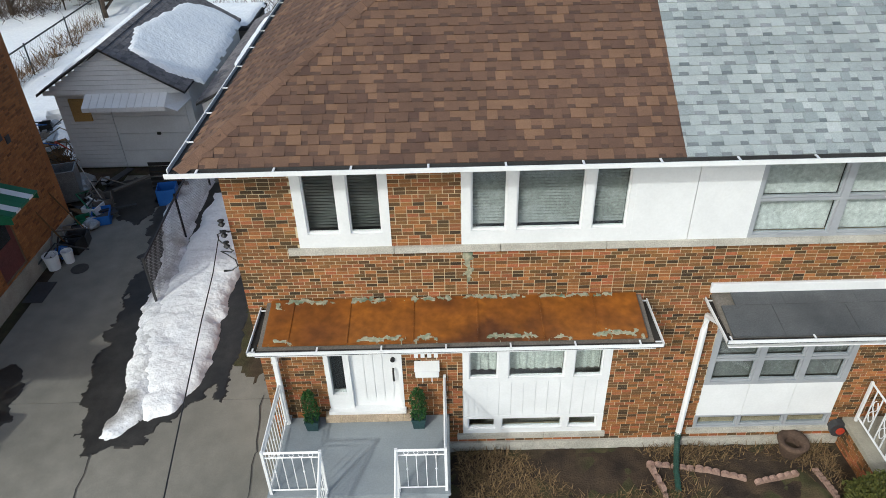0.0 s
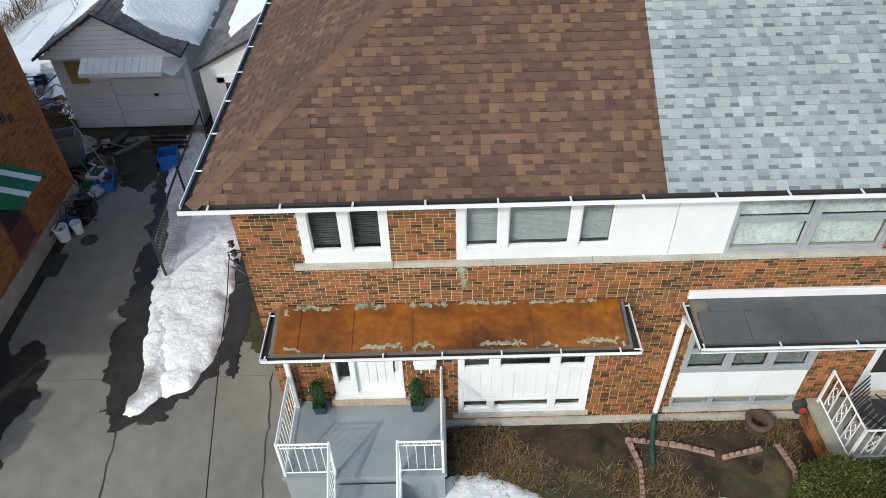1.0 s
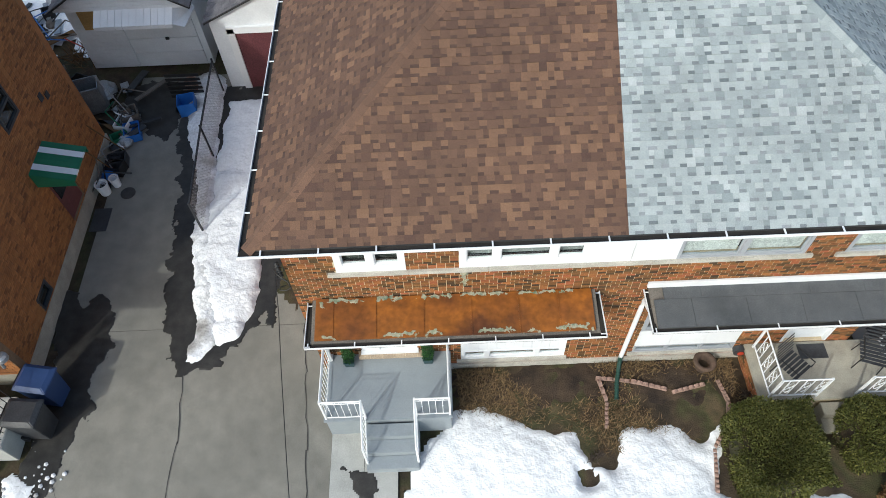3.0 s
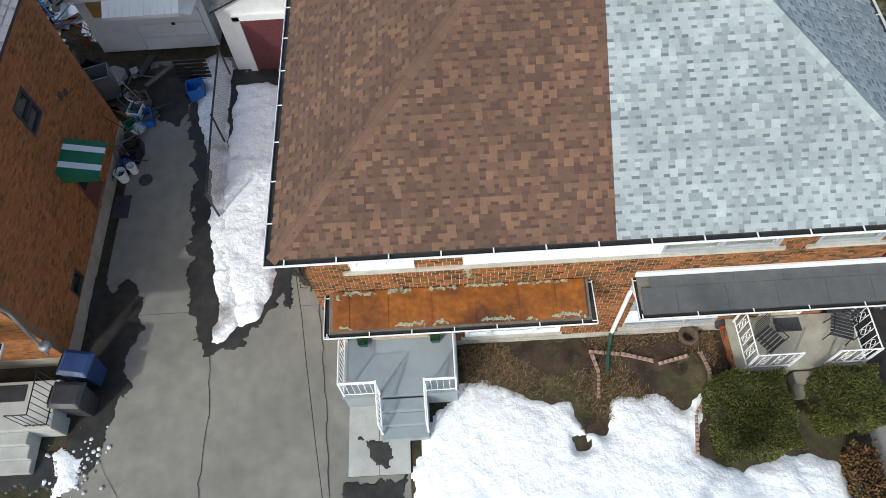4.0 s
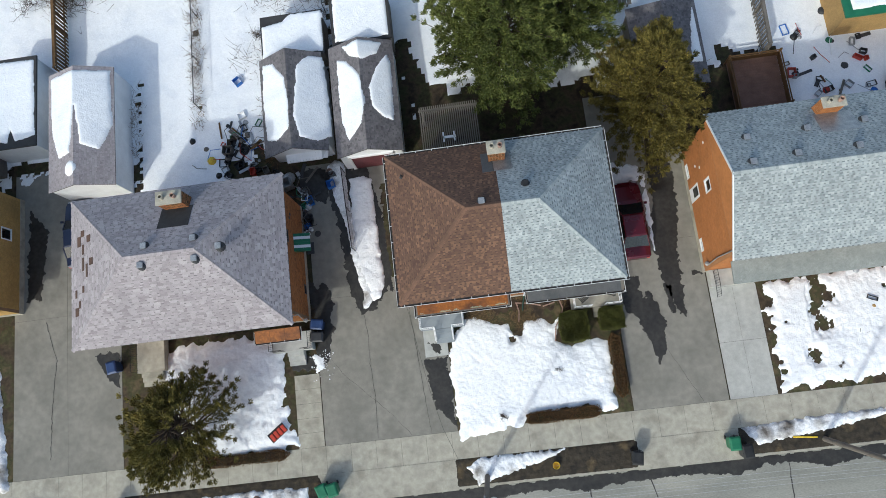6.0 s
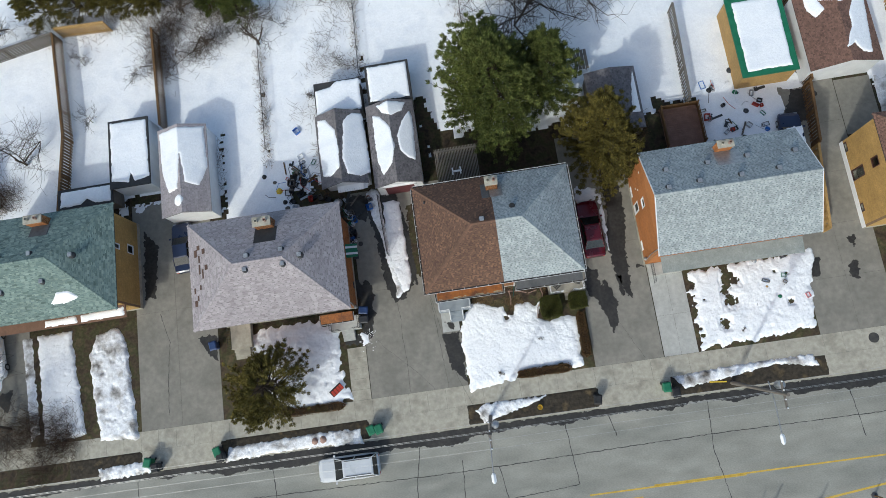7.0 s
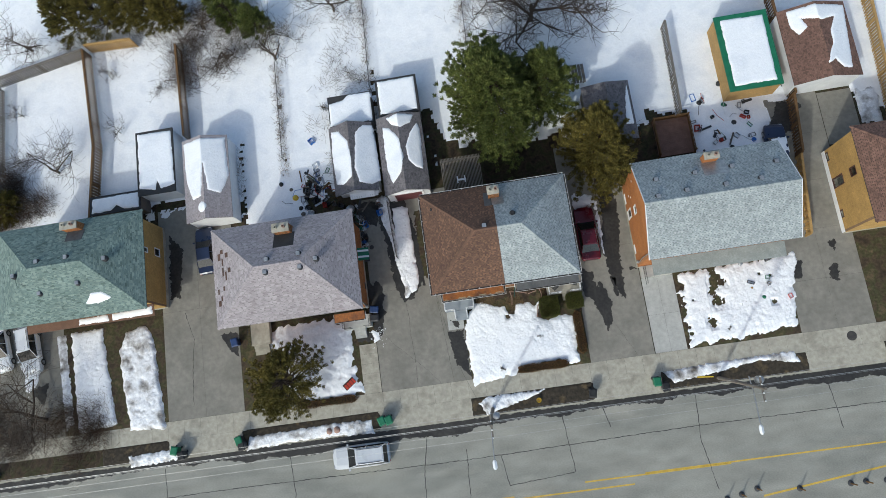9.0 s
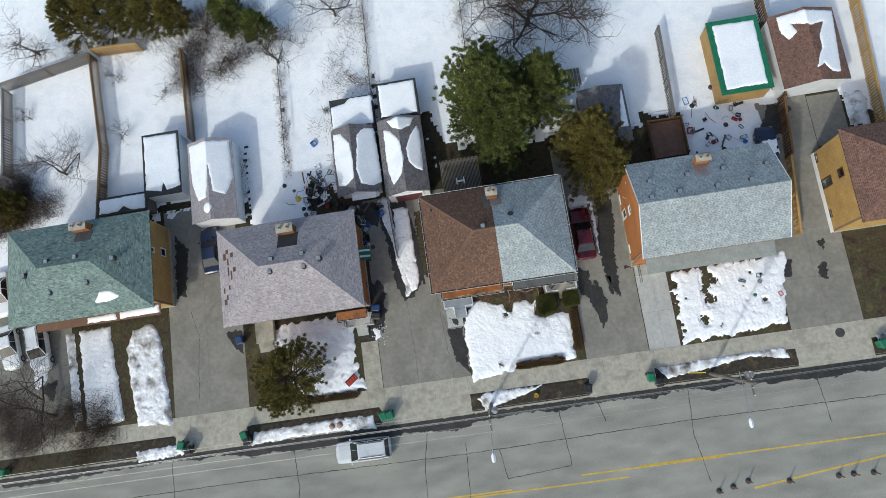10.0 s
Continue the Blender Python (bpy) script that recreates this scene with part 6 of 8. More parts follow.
solo("folding_stool", Geo().box(3.2, 4.0, 9.6, 9.75, 2.55, 2.62).box(3.2, 3.3, 9.4, 10.0, 2.55, 2.62).box(3.85, 3.95, 9.4, 10.0, 2.55, 2.62), M["white"], "white plastic frame lying on the pergola", "frame")
dk = thing("wooden_deck", "red-brown wooden deck with benches", "deck", (22.8, 11.2, 0))
for k in range(18):
    y = 9.5 + k * 0.19
    part("plank", Geo().box(21.3, 24.4, y, y + 0.175, 0.3, 0.36), M["red_shingles"], dk)
for x, y in ((21.3, 9.5), (24.4, 9.5), (21.3, 12.9), (24.4, 12.9)):
    part("post", Geo().box(x - 0.05, x + 0.05, y - 0.05, y + 0.05, 0, 1.25), M["wood"], dk)
for a, b, c, d in ((21.3, 21.34, 9.5, 12.9), (24.36, 24.4, 9.5, 12.9), (21.3, 24.4, 12.86, 12.9)):
    part("rail", Geo().box(a, b, c, d, 1.1, 1.2), M["wood"], dk)
    part("screen", Geo().box(a, b, c, d, 0.45, 0.95), M["wood"], dk)

# ---- fences ----
def fence(a, b, label, wood="wood", high=1.7, board=0.14):
    a, b = Vector((*a, 0)), Vector((*b, 0))
    d = (b - a).normalized()
    n = Vector((-d.y, d.x, 0))
    L = (b - a).length
    f = thing("fence", label, "fence", tuple(a))
    k = max(1, int(L / 2.4))
    for i in range(k + 1):
        part("post", Geo().block(a + d * (L * i / k) - n * 0.05, d, n, (0, 0, 1), 0.1, 0.1, high + 0.1), M[wood], f)
    for z in (0.35, high - 0.3):
        part("rail", Geo().block(a + Vector((0, 0, z)), d, n, (0, 0, 1), L, 0.06, 0.09), M[wood], f)
    g, s = Geo(), 0.0
    while s < L:
        g.block(a + d * s + n * (0.065 if int(s / board) % 2 else -0.025) + Vector((0, 0, 0.05)), d, n, (0, 0, 1), board - 0.01, 0.022, high - 0.05 + rng.uniform(-0.03, 0.03))
        s += board
    tagged(part("boarding", g, M[wood], f), kind="stuff")
    part("cap_rail", Geo().block(a - n * 0.06 + Vector((0, 0, high)), d, n, (0, 0, 1), L, 0.19, 0.04), M[wood], f)


fence((-31.4, 29.2), (-30.6, 19.0), "weathered brown board fence in the snow")
fence((-30.6, 19.0), (-31.2, 12.0), "weathered brown board fence in the snow")
fence((-31.2, 29.6), (-26.5, 29.4), "tall yellow-brown wooden board fence", "pale_wood")
fence((-22.0, 28.0), (-21.7, 18.6), "dark brown board fence in the snow")
fence((-41.0, 27.5), (-31.4, 29.2), "old grey wooden board fence", "grey_wood")
fence((-40.6, 27.1), (-40.6, 18.0), "old grey wooden board fence", "grey_wood")
fence((33.6, 30.0), (33.55, 13.0), "brown board fence beside a garage", "wood")
fence((33.4, 13.0), (32.9, 7.7), "brown board fence along the driveway", "wood")
fence((32.9, 7.6), (32.1, 0.6), "new yellow board fence along the driveway", "pale_wood", 1.3, 0.3)
fence((42.2, 26.0), (41.3, 9.1), "tall yellow-brown wooden board fence", "pale_wood")
fence((23.9, 21.8), (23.6, 13.1), "grey-brown lattice board fence", "grey_wood")


def chain_fence(points, label, high=1.2, mesh=0.1):
    f = thing("chain_link_fence", label, "fence", (*points[0], 0))
    for (ax, ay), (bx, by) in zip(points, points[1:]):
        a, b = Vector((ax, ay, 0)), Vector((bx, by, 0))
        L = (b - a).length
        d = (b - a).normalized()
        part("top_rail", Geo().tube([a + Vector((0, 0, high)), b + Vector((0, 0, high))], 0.03, n=6), M["charcoal"], f)
        k = max(1, int(L / 2.6))
        for i in range(k + 1):
            part("post", Geo().tube([a + d * L * i / k, a + d * L * i / k + Vector((0, 0, high + 0.08))], 0.03, n=6), M["charcoal"], f)
        g, s = Geo(), -high
        while s < L:
            for sg in (1, -1):
                s0, s1 = max(s, 0), min(s + high, L)
                if s1 > s0:
                    z0, z1 = (s0 - s, s1 - s) if sg > 0 else (high - (s0 - s), high - (s1 - s))
                    p, q = a + d * s0 + Vector((0, 0, z0)), a + d * s1 + Vector((0, 0, z1))
                    g.tube([p, q], 0.004, n=3)
            s += mesh
        tagged(part("wire_mesh", g, M["steel"], f), kind="stuff")


chain_fence([(-3.15, 4.0), (-3.3, 6.6), (-3.4, 9.2)], "sagging chain link fence standing in the snow bank")
chain_fence([(-12.5, 25), (-12.6, 14.9)], "chain link fence between back gardens", mesh=0.2)
chain_fence([(-3.4, 31), (-3.7, 20.6)], "chain link fence between back gardens", mesh=0.2)
chain_fence([(6.1, 31), (5.9, 23.8), (9, 23.6)], "chain link fence between back gardens", mesh=0.2)

# ---- plants ----
def blades(g, p, axis, rng, count, length, width, spread):
    """A spray of narrow needle blades round an axis."""
    for _ in range(count):
        a = (axis + Vector((rng.uniform(-1, 1), rng.uniform(-1, 1), rng.uniform(-1, 1))) * spread).normalized()
        s = length * rng.uniform(0.6, 1.3)
        b = a.cross(Vector((rng.uniform(-1, 1), rng.uniform(-1, 1), rng.uniform(-1, 1)))).normalized() * width
        o = p + Vector((rng.uniform(-1, 1), rng.uniform(-1, 1), rng.uniform(-0.6, 0.6))) * length * 0.5
        g.put([o - b * 0.5, o + a * s * 0.6 - b, o + a * s, o + a * s * 0.6 + b], [(0, 1, 2, 3)])


def sprays(g, centres, axes, counts, seed, length, width, spread):
    """The same sprays for many centres at once."""
    rs = np.random.RandomState(seed)
    c, a = np.repeat(np.array(centres), counts, 0), np.repeat(np.array(axes), counts, 0)
    n = len(c)
    unit = lambda v: v / (np.linalg.norm(v, axis=1, keepdims=True) + 1e-9)
    a = unit(a + rs.uniform(-1, 1, (n, 3)) * spread)
    b = unit(np.cross(a, rs.uniform(-1, 1, (n, 3)))) * width
    s = length * rs.uniform(0.6, 1.3, (n, 1))
    o = c + rs.uniform(-1, 1, (n, 3)) * (1, 1, 0.6) * length * 0.5
    k = len(g.v)
    g.v += [tuple(p) for p in np.stack([o - b * 0.5, o + a * s * 0.6 - b, o + a * s, o + a * s * 0.6 + b], 1).reshape(-1, 3).tolist()]
    g.f += (np.arange(n * 4).reshape(-1, 4) + k).tolist()


def conifer(x, y, high, rx, ry, material, seed, label, tufts=420, each=42, low=0.12, blade=0.3, lean=(0, 0), dome=0.62, width=0.045):
    """A tapered trunk, limbs that reach a lumpy dome, and sprays of needles along their outer parts."""
    rg = random.Random(seed)
    t = thing("conifer_tree", label, "tree", (x, y, 0))
    top = Vector((x + lean[0], y + lean[1], high * 0.97))
    trunk = [Vector((x, y, 0)).lerp(top, k / 6) + Vector((rg.uniform(-0.1, 0.1), rg.uniform(-0.1, 0.1), 0)) for k in range(7)]
    part("trunk", Geo().tube(trunk, 0.045 * high ** 0.9, 0.02, 8), M["bark"], t)
    limbs, leaf = Geo(), Geo()
    heads, ways, counts = [], [], []
    lumps = [(rg.uniform(0, 6.2832), rg.uniform(0.2, 0.95), rg.uniform(0.12, 0.3)) for _ in range(9)]
    for k in range(tufts):
        f = low + (1 - low) * rg.random() ** 0.9
        a = rg.uniform(0, 6.2832)
        r = (1 - ((f - low) / (1 - low)) ** 2.2) ** dome * rg.choice((rg.uniform(0.5, 0.95), rg.uniform(0.8, 1.08)))
        for la, lf, lr in lumps:
            if abs(math.sin((a - la) / 2)) < 0.3 and abs(f - lf) < 0.25:
                r *= 1 - lr
        tip = Vector((x + lean[0] * f + rx * r * math.cos(a), y + lean[1] * f + ry * r * math.sin(a), high * f))
        root = Vector((x, y, 0)).lerp(top, max(0.05, f - 0.12 - 0.1 * r))
        mid = root.lerp(tip, 0.55) + Vector((0, 0, 0.08 * r))
        if k % 4 == 0:
            limbs.tube([root, mid, tip], 0.03 + 0.012 * r * rx, 0.008, 4)
        out = (tip - root).normalized() + Vector((0, 0, 0.35))
        for c, s in ((tip, 0.8), (mid.lerp(tip, 0.72), 0.5), (mid.lerp(tip, 0.4), 0.4)):
            heads.append(tuple(c))
            ways.append(tuple(out.normalized()))
            counts.append(int(each * s))
    sprays(leaf, heads, ways, counts, seed, blade, width, 0.7)
    part("branchwork", limbs, M["bark"], t)
    tagged(part("crown", leaf, material, t), kind="stuff")


conifer(7.1, 15.2, 11.5, 4.9, 6.6, M["needles"], 201, "broad green conifer behind the houses", 1150, 80, blade=0.26, width=0.028)
conifer(11.7, 16.4, 9.0, 3.2, 4.2, M["needles"], 202, "narrower green conifer beside the broad one", 560, 74, blade=0.26, width=0.028)
conifer(15.4, 10.3, 8.8, 3.2, 4.9, M["gold_needles"], 203, "olive-yellow conifer between two houses", 760, 84, blade=0.24, width=0.024)
conifer(-13.6, -5.5, 5.6, 3.8, 3.8, M["gold_needles"], 204, "open-crowned pine on the front lawn", 430, 70, 0.3, 0.22, dome=0.4, width=0.022)
for k, (x, y, h, r) in enumerate(((-32.2, 32.4, 6, 2.4), (-29.4, 32.4, 6.5, 2.6), (-26.6, 32.6, 6.5, 2.6), (-24.0, 32.0, 6.2, 2.5), (-22.0, 31.2, 5.5, 1.9), (-16.5, 30.5, 6, 2.0), (-13.8, 28.5, 5, 1.5), (-40.3, 14.8, 4, 2.0), (41.0, -4.0, 3.0, 1.5))):
    conifer(x, y, h, r, r, M["gold_needles"] if k < 5 or k > 6 else M["needles"], 210 + k, "olive conifer in a row by the fence" if k < 5 else "ragged conifer among bare shrubs", 260, 50, blade=0.26, width=0.028)


def bare_tree(x, y, high, spread, seed, label, name="bare_tree", levels=5, thick=0.13, kids=3, cat="tree"):
    """Trunk and branches that fork again and again, without leaves."""
    rg = random.Random(seed)
    t = thing(name, label, cat, (x, y, 0))
    g, fine = Geo(), Geo()

    def grow(p, d, length, r, lv):
        pts = [p]
        for k in range(3):
            d = (d + Vector((rg.uniform(-1, 1), rg.uniform(-1, 1), rg.uniform(-0.5, 0.7))) * 0.22).normalized()
            p = p + d * length / 3
            pts.append(p)
        if lv == levels:
            length = high * 0.34
        (g if lv > levels - 3 else fine).tube(pts, r, r * 0.55, 5 if lv > levels - 2 else 3)
        if lv > 0:
            for _ in range(kids + (lv < 3)):
                q = pts[rg.randint(1, 3)]
                side = Vector((rg.uniform(-1, 1), rg.uniform(-1, 1), rg.uniform(-0.25, 0.55))).normalized()
                grow(q, (d * 0.5 + side * spread).normalized(), length * rg.uniform(0.66, 0.95), max(r * 0.58, 0.009), lv - 1)

    grow(Vector((x, y, 0)), Vector((rg.uniform(-0.1, 0.1), rg.uniform(-0.1, 0.1), 1)), high * 0.2, thick, levels)
    part("trunk", g, M["bark"], t)
    tagged(part("twigwork", fine, M["bark"], t), kind="stuff")


bare_tree(12.3, 25.0, 13.0, 1.4, 301, "large bare spreading tree in the snowy back garden", thick=0.24, kids=4, levels=5)
bare_tree(-35.0, 17.5, 8.5, 1.15, 302, "bare tree beside the fence")
bare_tree(-36.8, -5.8, 11.0, 1.25, 303, "large bare tree at the street corner", thick=0.2, levels=6)
bare_tree(-6.4, 29.5, 7.5, 1.2, 304, "bare garden tree in the snow")
bare_tree(-12.6, 25.5, 6.5, 1.2, 305, "bare brown tree by the chain link fence")
bare_tree(-17.5, 26.5, 6.5, 1.2, 306, "bare brown shrub tree")
bare_tree(-19.5, 30.0, 7.5, 1.2, 307, "bare tree among brush")
bare_tree(-37.5, 31.0, 7.5, 1.2, 318, "bare tree among brush")
for k, (x, y, h) in enumerate(((-24.3, 24.5, 2.6), (-29.2, 26.3, 2.4), (-28.6, 20.5, 2.6), (-15.2, 27.0, 3), (-20.2, 27.5, 3), (-39.5, 16.5, 3.5), (-38.0, 13.5, 3.2), (-34.0, -8.0, 3.0), (-39.5, -8.5, 3.2), (-5.0, 22.0, 2.2), (-8.5, 19.5, 1.6), (-11.0, 27.5, 3), (-38.5, 24.0, 2.6), (14.5, 27.5, 3), (8.6, 26.5, 2.5), (-33.5, 30.5, 3))):
    bare_tree(x, y, h, 1.2, 330 + k, "bare brown twiggy garden shrub", "bare_shrub", 4, 0.04, cat="shrub")
for k, (x, y, h) in enumerate(((5.95, -2.2, 0.45), (8.21, -4.80, 0.7), (9.4, -1.0, 0.35), (24.2, -6.3, 0.5), (4.6, -7.1, 0.8))):
    bare_tree(x, y, h, 1.3, 360 + k, "low brown twiggy shrub poking through the snow", "dry_shrub", 3, 0.018, 4, "shrub")


def clipped(x0, x1, y0, y1, high, material, label, seed, name="clipped_bush", size=0.1, density=900):
    """A clipped bush: a dense body with a rough skin of small leaves."""
    rg = random.Random(seed)
    t = thing(name, label, "bush", ((x0 + x1) / 2, (y0 + y1) / 2, 0))
    rings = []
    for z, s in ((0.0, 0.80), (high * 0.3, 0.92), (high * 0.75, 0.92), (high * 0.92, 0.84), (high * 0.95, 0.5)):
        rings.append([((x0 + x1) / 2 + (x1 - x0) / 2 * s * px, (y0 + y1) / 2 + (y1 - y0) / 2 * s * py, z) for px, py in lobe(-1, 1, -1, 1, 0.5)])
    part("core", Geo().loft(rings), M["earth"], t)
    leaf = Geo()
    area = (x1 - x0) * (y1 - y0) + 2 * high * (x1 - x0 + y1 - y0)
    for _ in range(int(area * density)):
        if rg.random() < 0.55:
            u, v, w = rg.uniform(-1, 1), rg.uniform(-1, 1), 1.0
            k = max(abs(u), abs(v)) ** 4
            z, n = high * (1 - 0.12 * k), Vector((u * 0.4, v * 0.4, 1))
        else:
            a = rg.uniform(0, 6.2832)
            u, v = math.copysign(abs(math.cos(a)) ** 0.5, math.cos(a)), math.copysign(abs(math.sin(a)) ** 0.5, math.sin(a))
            z, n = high * rg.uniform(0.05, 0.95), Vector((u, v, 0.4))
        wob = 1 + 0.05 * math.sin(u * 5 + z * 4 + seed) * math.cos(v * 6)
        p = Vector(((x0 + x1) / 2 + (x1 - x0) / 2 * u * 0.95 * wob, (y0 + y1) / 2 + (y1 - y0) / 2 * v * 0.95 * wob, z * wob))
        blades(leaf, p, n.normalized(), rg, 1, size, size * 0.28, 0.8)
    tagged(part("foliage", leaf, material, t), kind="stuff")


YEW = mat("yew_leaf", [(0.035, 0.042, 0.01), (0.10, 0.105, 0.02), (0.06, 0.07, 0.015), (0.15, 0.14, 0.03)], 0.7, 1.5, 20, 0, "island")
clipped(8.6, 10.3, -3.2, -1.4, 1.05, YEW, "large clipped dark green yew bush beside the path", 401, size=0.06, density=2300)
clipped(10.95, 12.4, -2.75, -1.4, 0.95, YEW, "clipped dark green yew bush with a little snow on top", 402, size=0.06, density=2300)
clipped(11.35, 12.0, -6.6, -3.0, 0.5, M["hedge"], "low brown winter hedge along the driveway", 403, "hedge", 0.09, 700)
clipped(6.0, 10.3, -7.55, -6.95, 0.45, M["hedge"], "low brown winter hedge along the pavement", 404, "hedge", 0.09, 700)
clipped(-13.5, -8.2, -8.0, -7.4, 0.3, M["hedge"], "low dry brown hedge along the pavement", 405, "hedge", 0.09, 500)
# dead grass in the bed
setting("flower_bed", heap([(3.12, -0.06), (9.4, -0.06), (9.3, -0.9), (8.3, -1.2), (6.4, -1.0), (5.0, -1.1), (3.4, -1.0), (3.12, -1.6)], 0.05, 0.06, 0.12, 0.8, 0.5, 0.15, 570), mat("bed_soil", [(0.022, 0.015, 0.011), (0.05, 0.034, 0.022), (0.075, 0.05, 0.03)], 0.95, 2.5, 40, 0.9), "dark flower bed soil with leaf litter", "flower bed", smooth=True)
g, rg = Geo(), random.Random(9)
for _ in range(14000):
    x, y = rg.uniform(3.2, 9.3), -0.12 - rg.random() ** 1.3 * 2.0
    if math.sin(x * 2.1) + math.sin(y * 3.0 + x) + rg.uniform(-0.8, 0.8) < 0.35:
        continue
    a = Vector((rg.uniform(-1, 1), rg.uniform(-1, 1), rg.uniform(0.1, 0.9))).normalized() * rg.uniform(0.06, 0.2)
    b = a.cross(Vector((0, 0, 1))).normalized() * 0.008
    o = Vector((x, y, 0.05))
    g.put([o - b, o + b, o + a], [(0, 1, 2)])
solo("dead_grass", g, mat("dead_grass", [(0.12, 0.075, 0.035), (0.25, 0.17, 0.085), (0.09, 0.06, 0.028), (0.19, 0.125, 0.06)], 0.9, 2, 20, 0, "island"), "matted dead grass and leaves in the flower bed", "grass", kind="stuff")

# dry weeds that stick out of the snow along the garden boundaries
rg = random.Random(818)
g = Geo()
for x, y0, y1, n in ((-12.7, 13.5, 25, 150), (-8.0, 10.5, 15, 60), (-3.75, 20, 31, 110), (5.9, 23, 31, 60), (-17.1, 12, 17, 40), (19.9, 11, 13, 30), (-31.3, 12, 16, 40)):
    for _ in range(n):
        blades(g, Vector((x + rg.gauss(0, 0.2), rg.uniform(y0, y1), 0.1)), Vector((rg.uniform(-0.5, 0.5), rg.uniform(-0.5, 0.5), 1)).normalized(), rg, rg.randint(5, 12), rg.uniform(0.25, 0.7), 0.012, 0.8)
solo("dry_weeds", g, M["hedge"], "dry brown weeds sticking out of the snow", "weeds", kind="stuff")
# brown brush in the back gardens and at the corner
for k, (x0, x1, y0, y1, n_) in enumerate(((-22.5, -12.0, 24.5, 32.0, 4200), (-43.0, -36.5, 11.0, 18.0, 5200), (-43.0, -31.5, -9.8, -4.5, 4200), (5.5, 20.0, 27.0, 31.0, 900), (-9.5, -4.0, 17.0, 31.0, 700), (-35.0, -24.0, 29.5, 33.0, 900))):
    g, rg = Geo(), random.Random(800 + k)
    cl = [(rg.uniform(x0, x1), rg.uniform(y0, y1)) for _ in range(14)]
    for _ in range(n_):
        cx, cy = rg.choice(cl)
        o = Vector((rg.gauss(cx, 0.8), rg.gauss(cy, 0.8), 0.05))
        a = Vector((rg.uniform(-1, 1), rg.uniform(-1, 1), rg.uniform(0.3, 1.3))).normalized() * rg.uniform(0.4, 1.4)
        m_ = o + a * 0.5 + Vector((rg.uniform(-0.1, 0.1), rg.uniform(-0.1, 0.1), 0))
        g.tube([o, m_, o + a], 0.012, 0.006, 3)
    solo("brush", g, mat("dry_brush", [(0.075, 0.05, 0.035), (0.13, 0.09, 0.06)], 0.95, 1.0, 20, 0) if k == 0 else bpy.data.materials["dry_brush"], "thicket of dry brown brush in the snow", "brush", kind="stuff")

# ---- edging, planters and small things at the front ----
def edging(points, label="scalloped terracotta concrete edging around the flower bed"):
    e = thing("bed_edging", label, "edging", (*points[0], 0))
    for (ax, ay), (bx, by) in zip(points, points[1:]):
        a, b = Vector((ax, ay, 0)), Vector((bx, by, 0))
        d = (b - a).normalized()
        n = Vector((-d.y, d.x, 0))
        k = max(1, round((b - a).length / 0.34))
        for i in range(k):
            o = a.lerp(b, i / k) + Vector((0, 0, rng.uniform(-0.01, 0.02)))
            L = (b - a).length / k - 0.012
            prof = [(0, 0), (L, 0), (L, 0.07)]
            for j in range(3, 0, -1):
                c = L * (j - 0.5) / 3
                prof += [(c + L / 6 * math.cos(t), 0.07 + L / 6 * 0.8 * math.sin(t)) for t in (0.4, 0.9, 1.57, 2.2, 2.75)]
            prof.append((0, 0.07))
            rings = [[o + d * p + Vector((0, 0, q)) + n * s for p, q in prof] for s in (-0.035, 0.035)]
            part("edging_stone", Geo().loft(rings), M["terracotta"], e)


edging([(6.25, -0.45), (7.0, -0.55), (7.75, -0.78)])
edging([(7.85, -0.85), (8.6, -0.68)])
edging([(6.3, -0.5), (6.4, -1.0), (6.3, -1.6)])
edging([(8.88, -0.6), (9.0, -1.1), (8.85, -1.6), (8.45, -2.1), (8.3, -3.0)])
pt = thing("stone_urn", "round rusty stone urn with a dark hollow", "urn", (8.5, -0.28, 0))
part("bowl", Geo().turned([(0.13, 0.0), (0.15, 0.08), (0.21, 0.26), (0.25, 0.34), (0.235, 0.37), (0.15, 0.35), (0.12, 0.26), (0.11, 0.1)], (8.62, -0.27, 0.0), 20), mat("rusty_stone", [(0.07, 0.045, 0.032), (0.12, 0.078, 0.056)], 0.9, 4, 40, 0.4), pt, smooth=True)
part("soil", Geo().turned([(0.1, 0.0), (0.1, 0.14)], (8.62, -0.27, 0.05), 14), M["earth"], pt)
hr = thing("hose_reel", "round dark hose reel with a red hub on the wall", "hose reel", (9.42, -0.1, 0.2))
part("wheel", Geo().tube([(9.40, -0.02, 0.42), (9.40, -0.14, 0.42)], 0.15, n=16), M["charcoal"], hr)
part("hub", Geo().tube([(9.40, -0.15, 0.42), (9.40, -0.17, 0.42)], 0.07, n=10), M["red"], hr)
# the service line to the corner of the house
ins = thing("service_bracket", "black insulators and looped wires on the wall corner", "insulator", (0.2, -0.05, 4.4))
for k in range(3):
    part("insulator", Geo().turned([(0.02, 0), (0.045, 0.03), (0.02, 0.06), (0.045, 0.09), (0.01, 0.11)], (0.2, -0.1, 4.25 + 0.17 * k), 10), M["black"], ins)
loop = [(0.2 + 0.12 * math.sin(k * 1.1), -0.12 - 0.1 * math.cos(k * 0.9), 4.6 - 0.045 * k) for k in range(18)]
part("loop", Geo().tube(loop, 0.010, n=4), M["black"], ins)
line = [(0.13, -0.1, 4.45), (0.30, -1.0, 4.50), (0.46, -2.0, 4.60), (0.72, -3.5, 4.74), (1.0, -5.0, 4.92), (1.5, -7.0, 5.3), (2.3, -9.0, 5.9), (3.25, -10.2, 6.6)]
solo("service_cable", Geo().tube(line, 0.007, n=5), M["black"], "black service cable from the pole to the house", "cable")

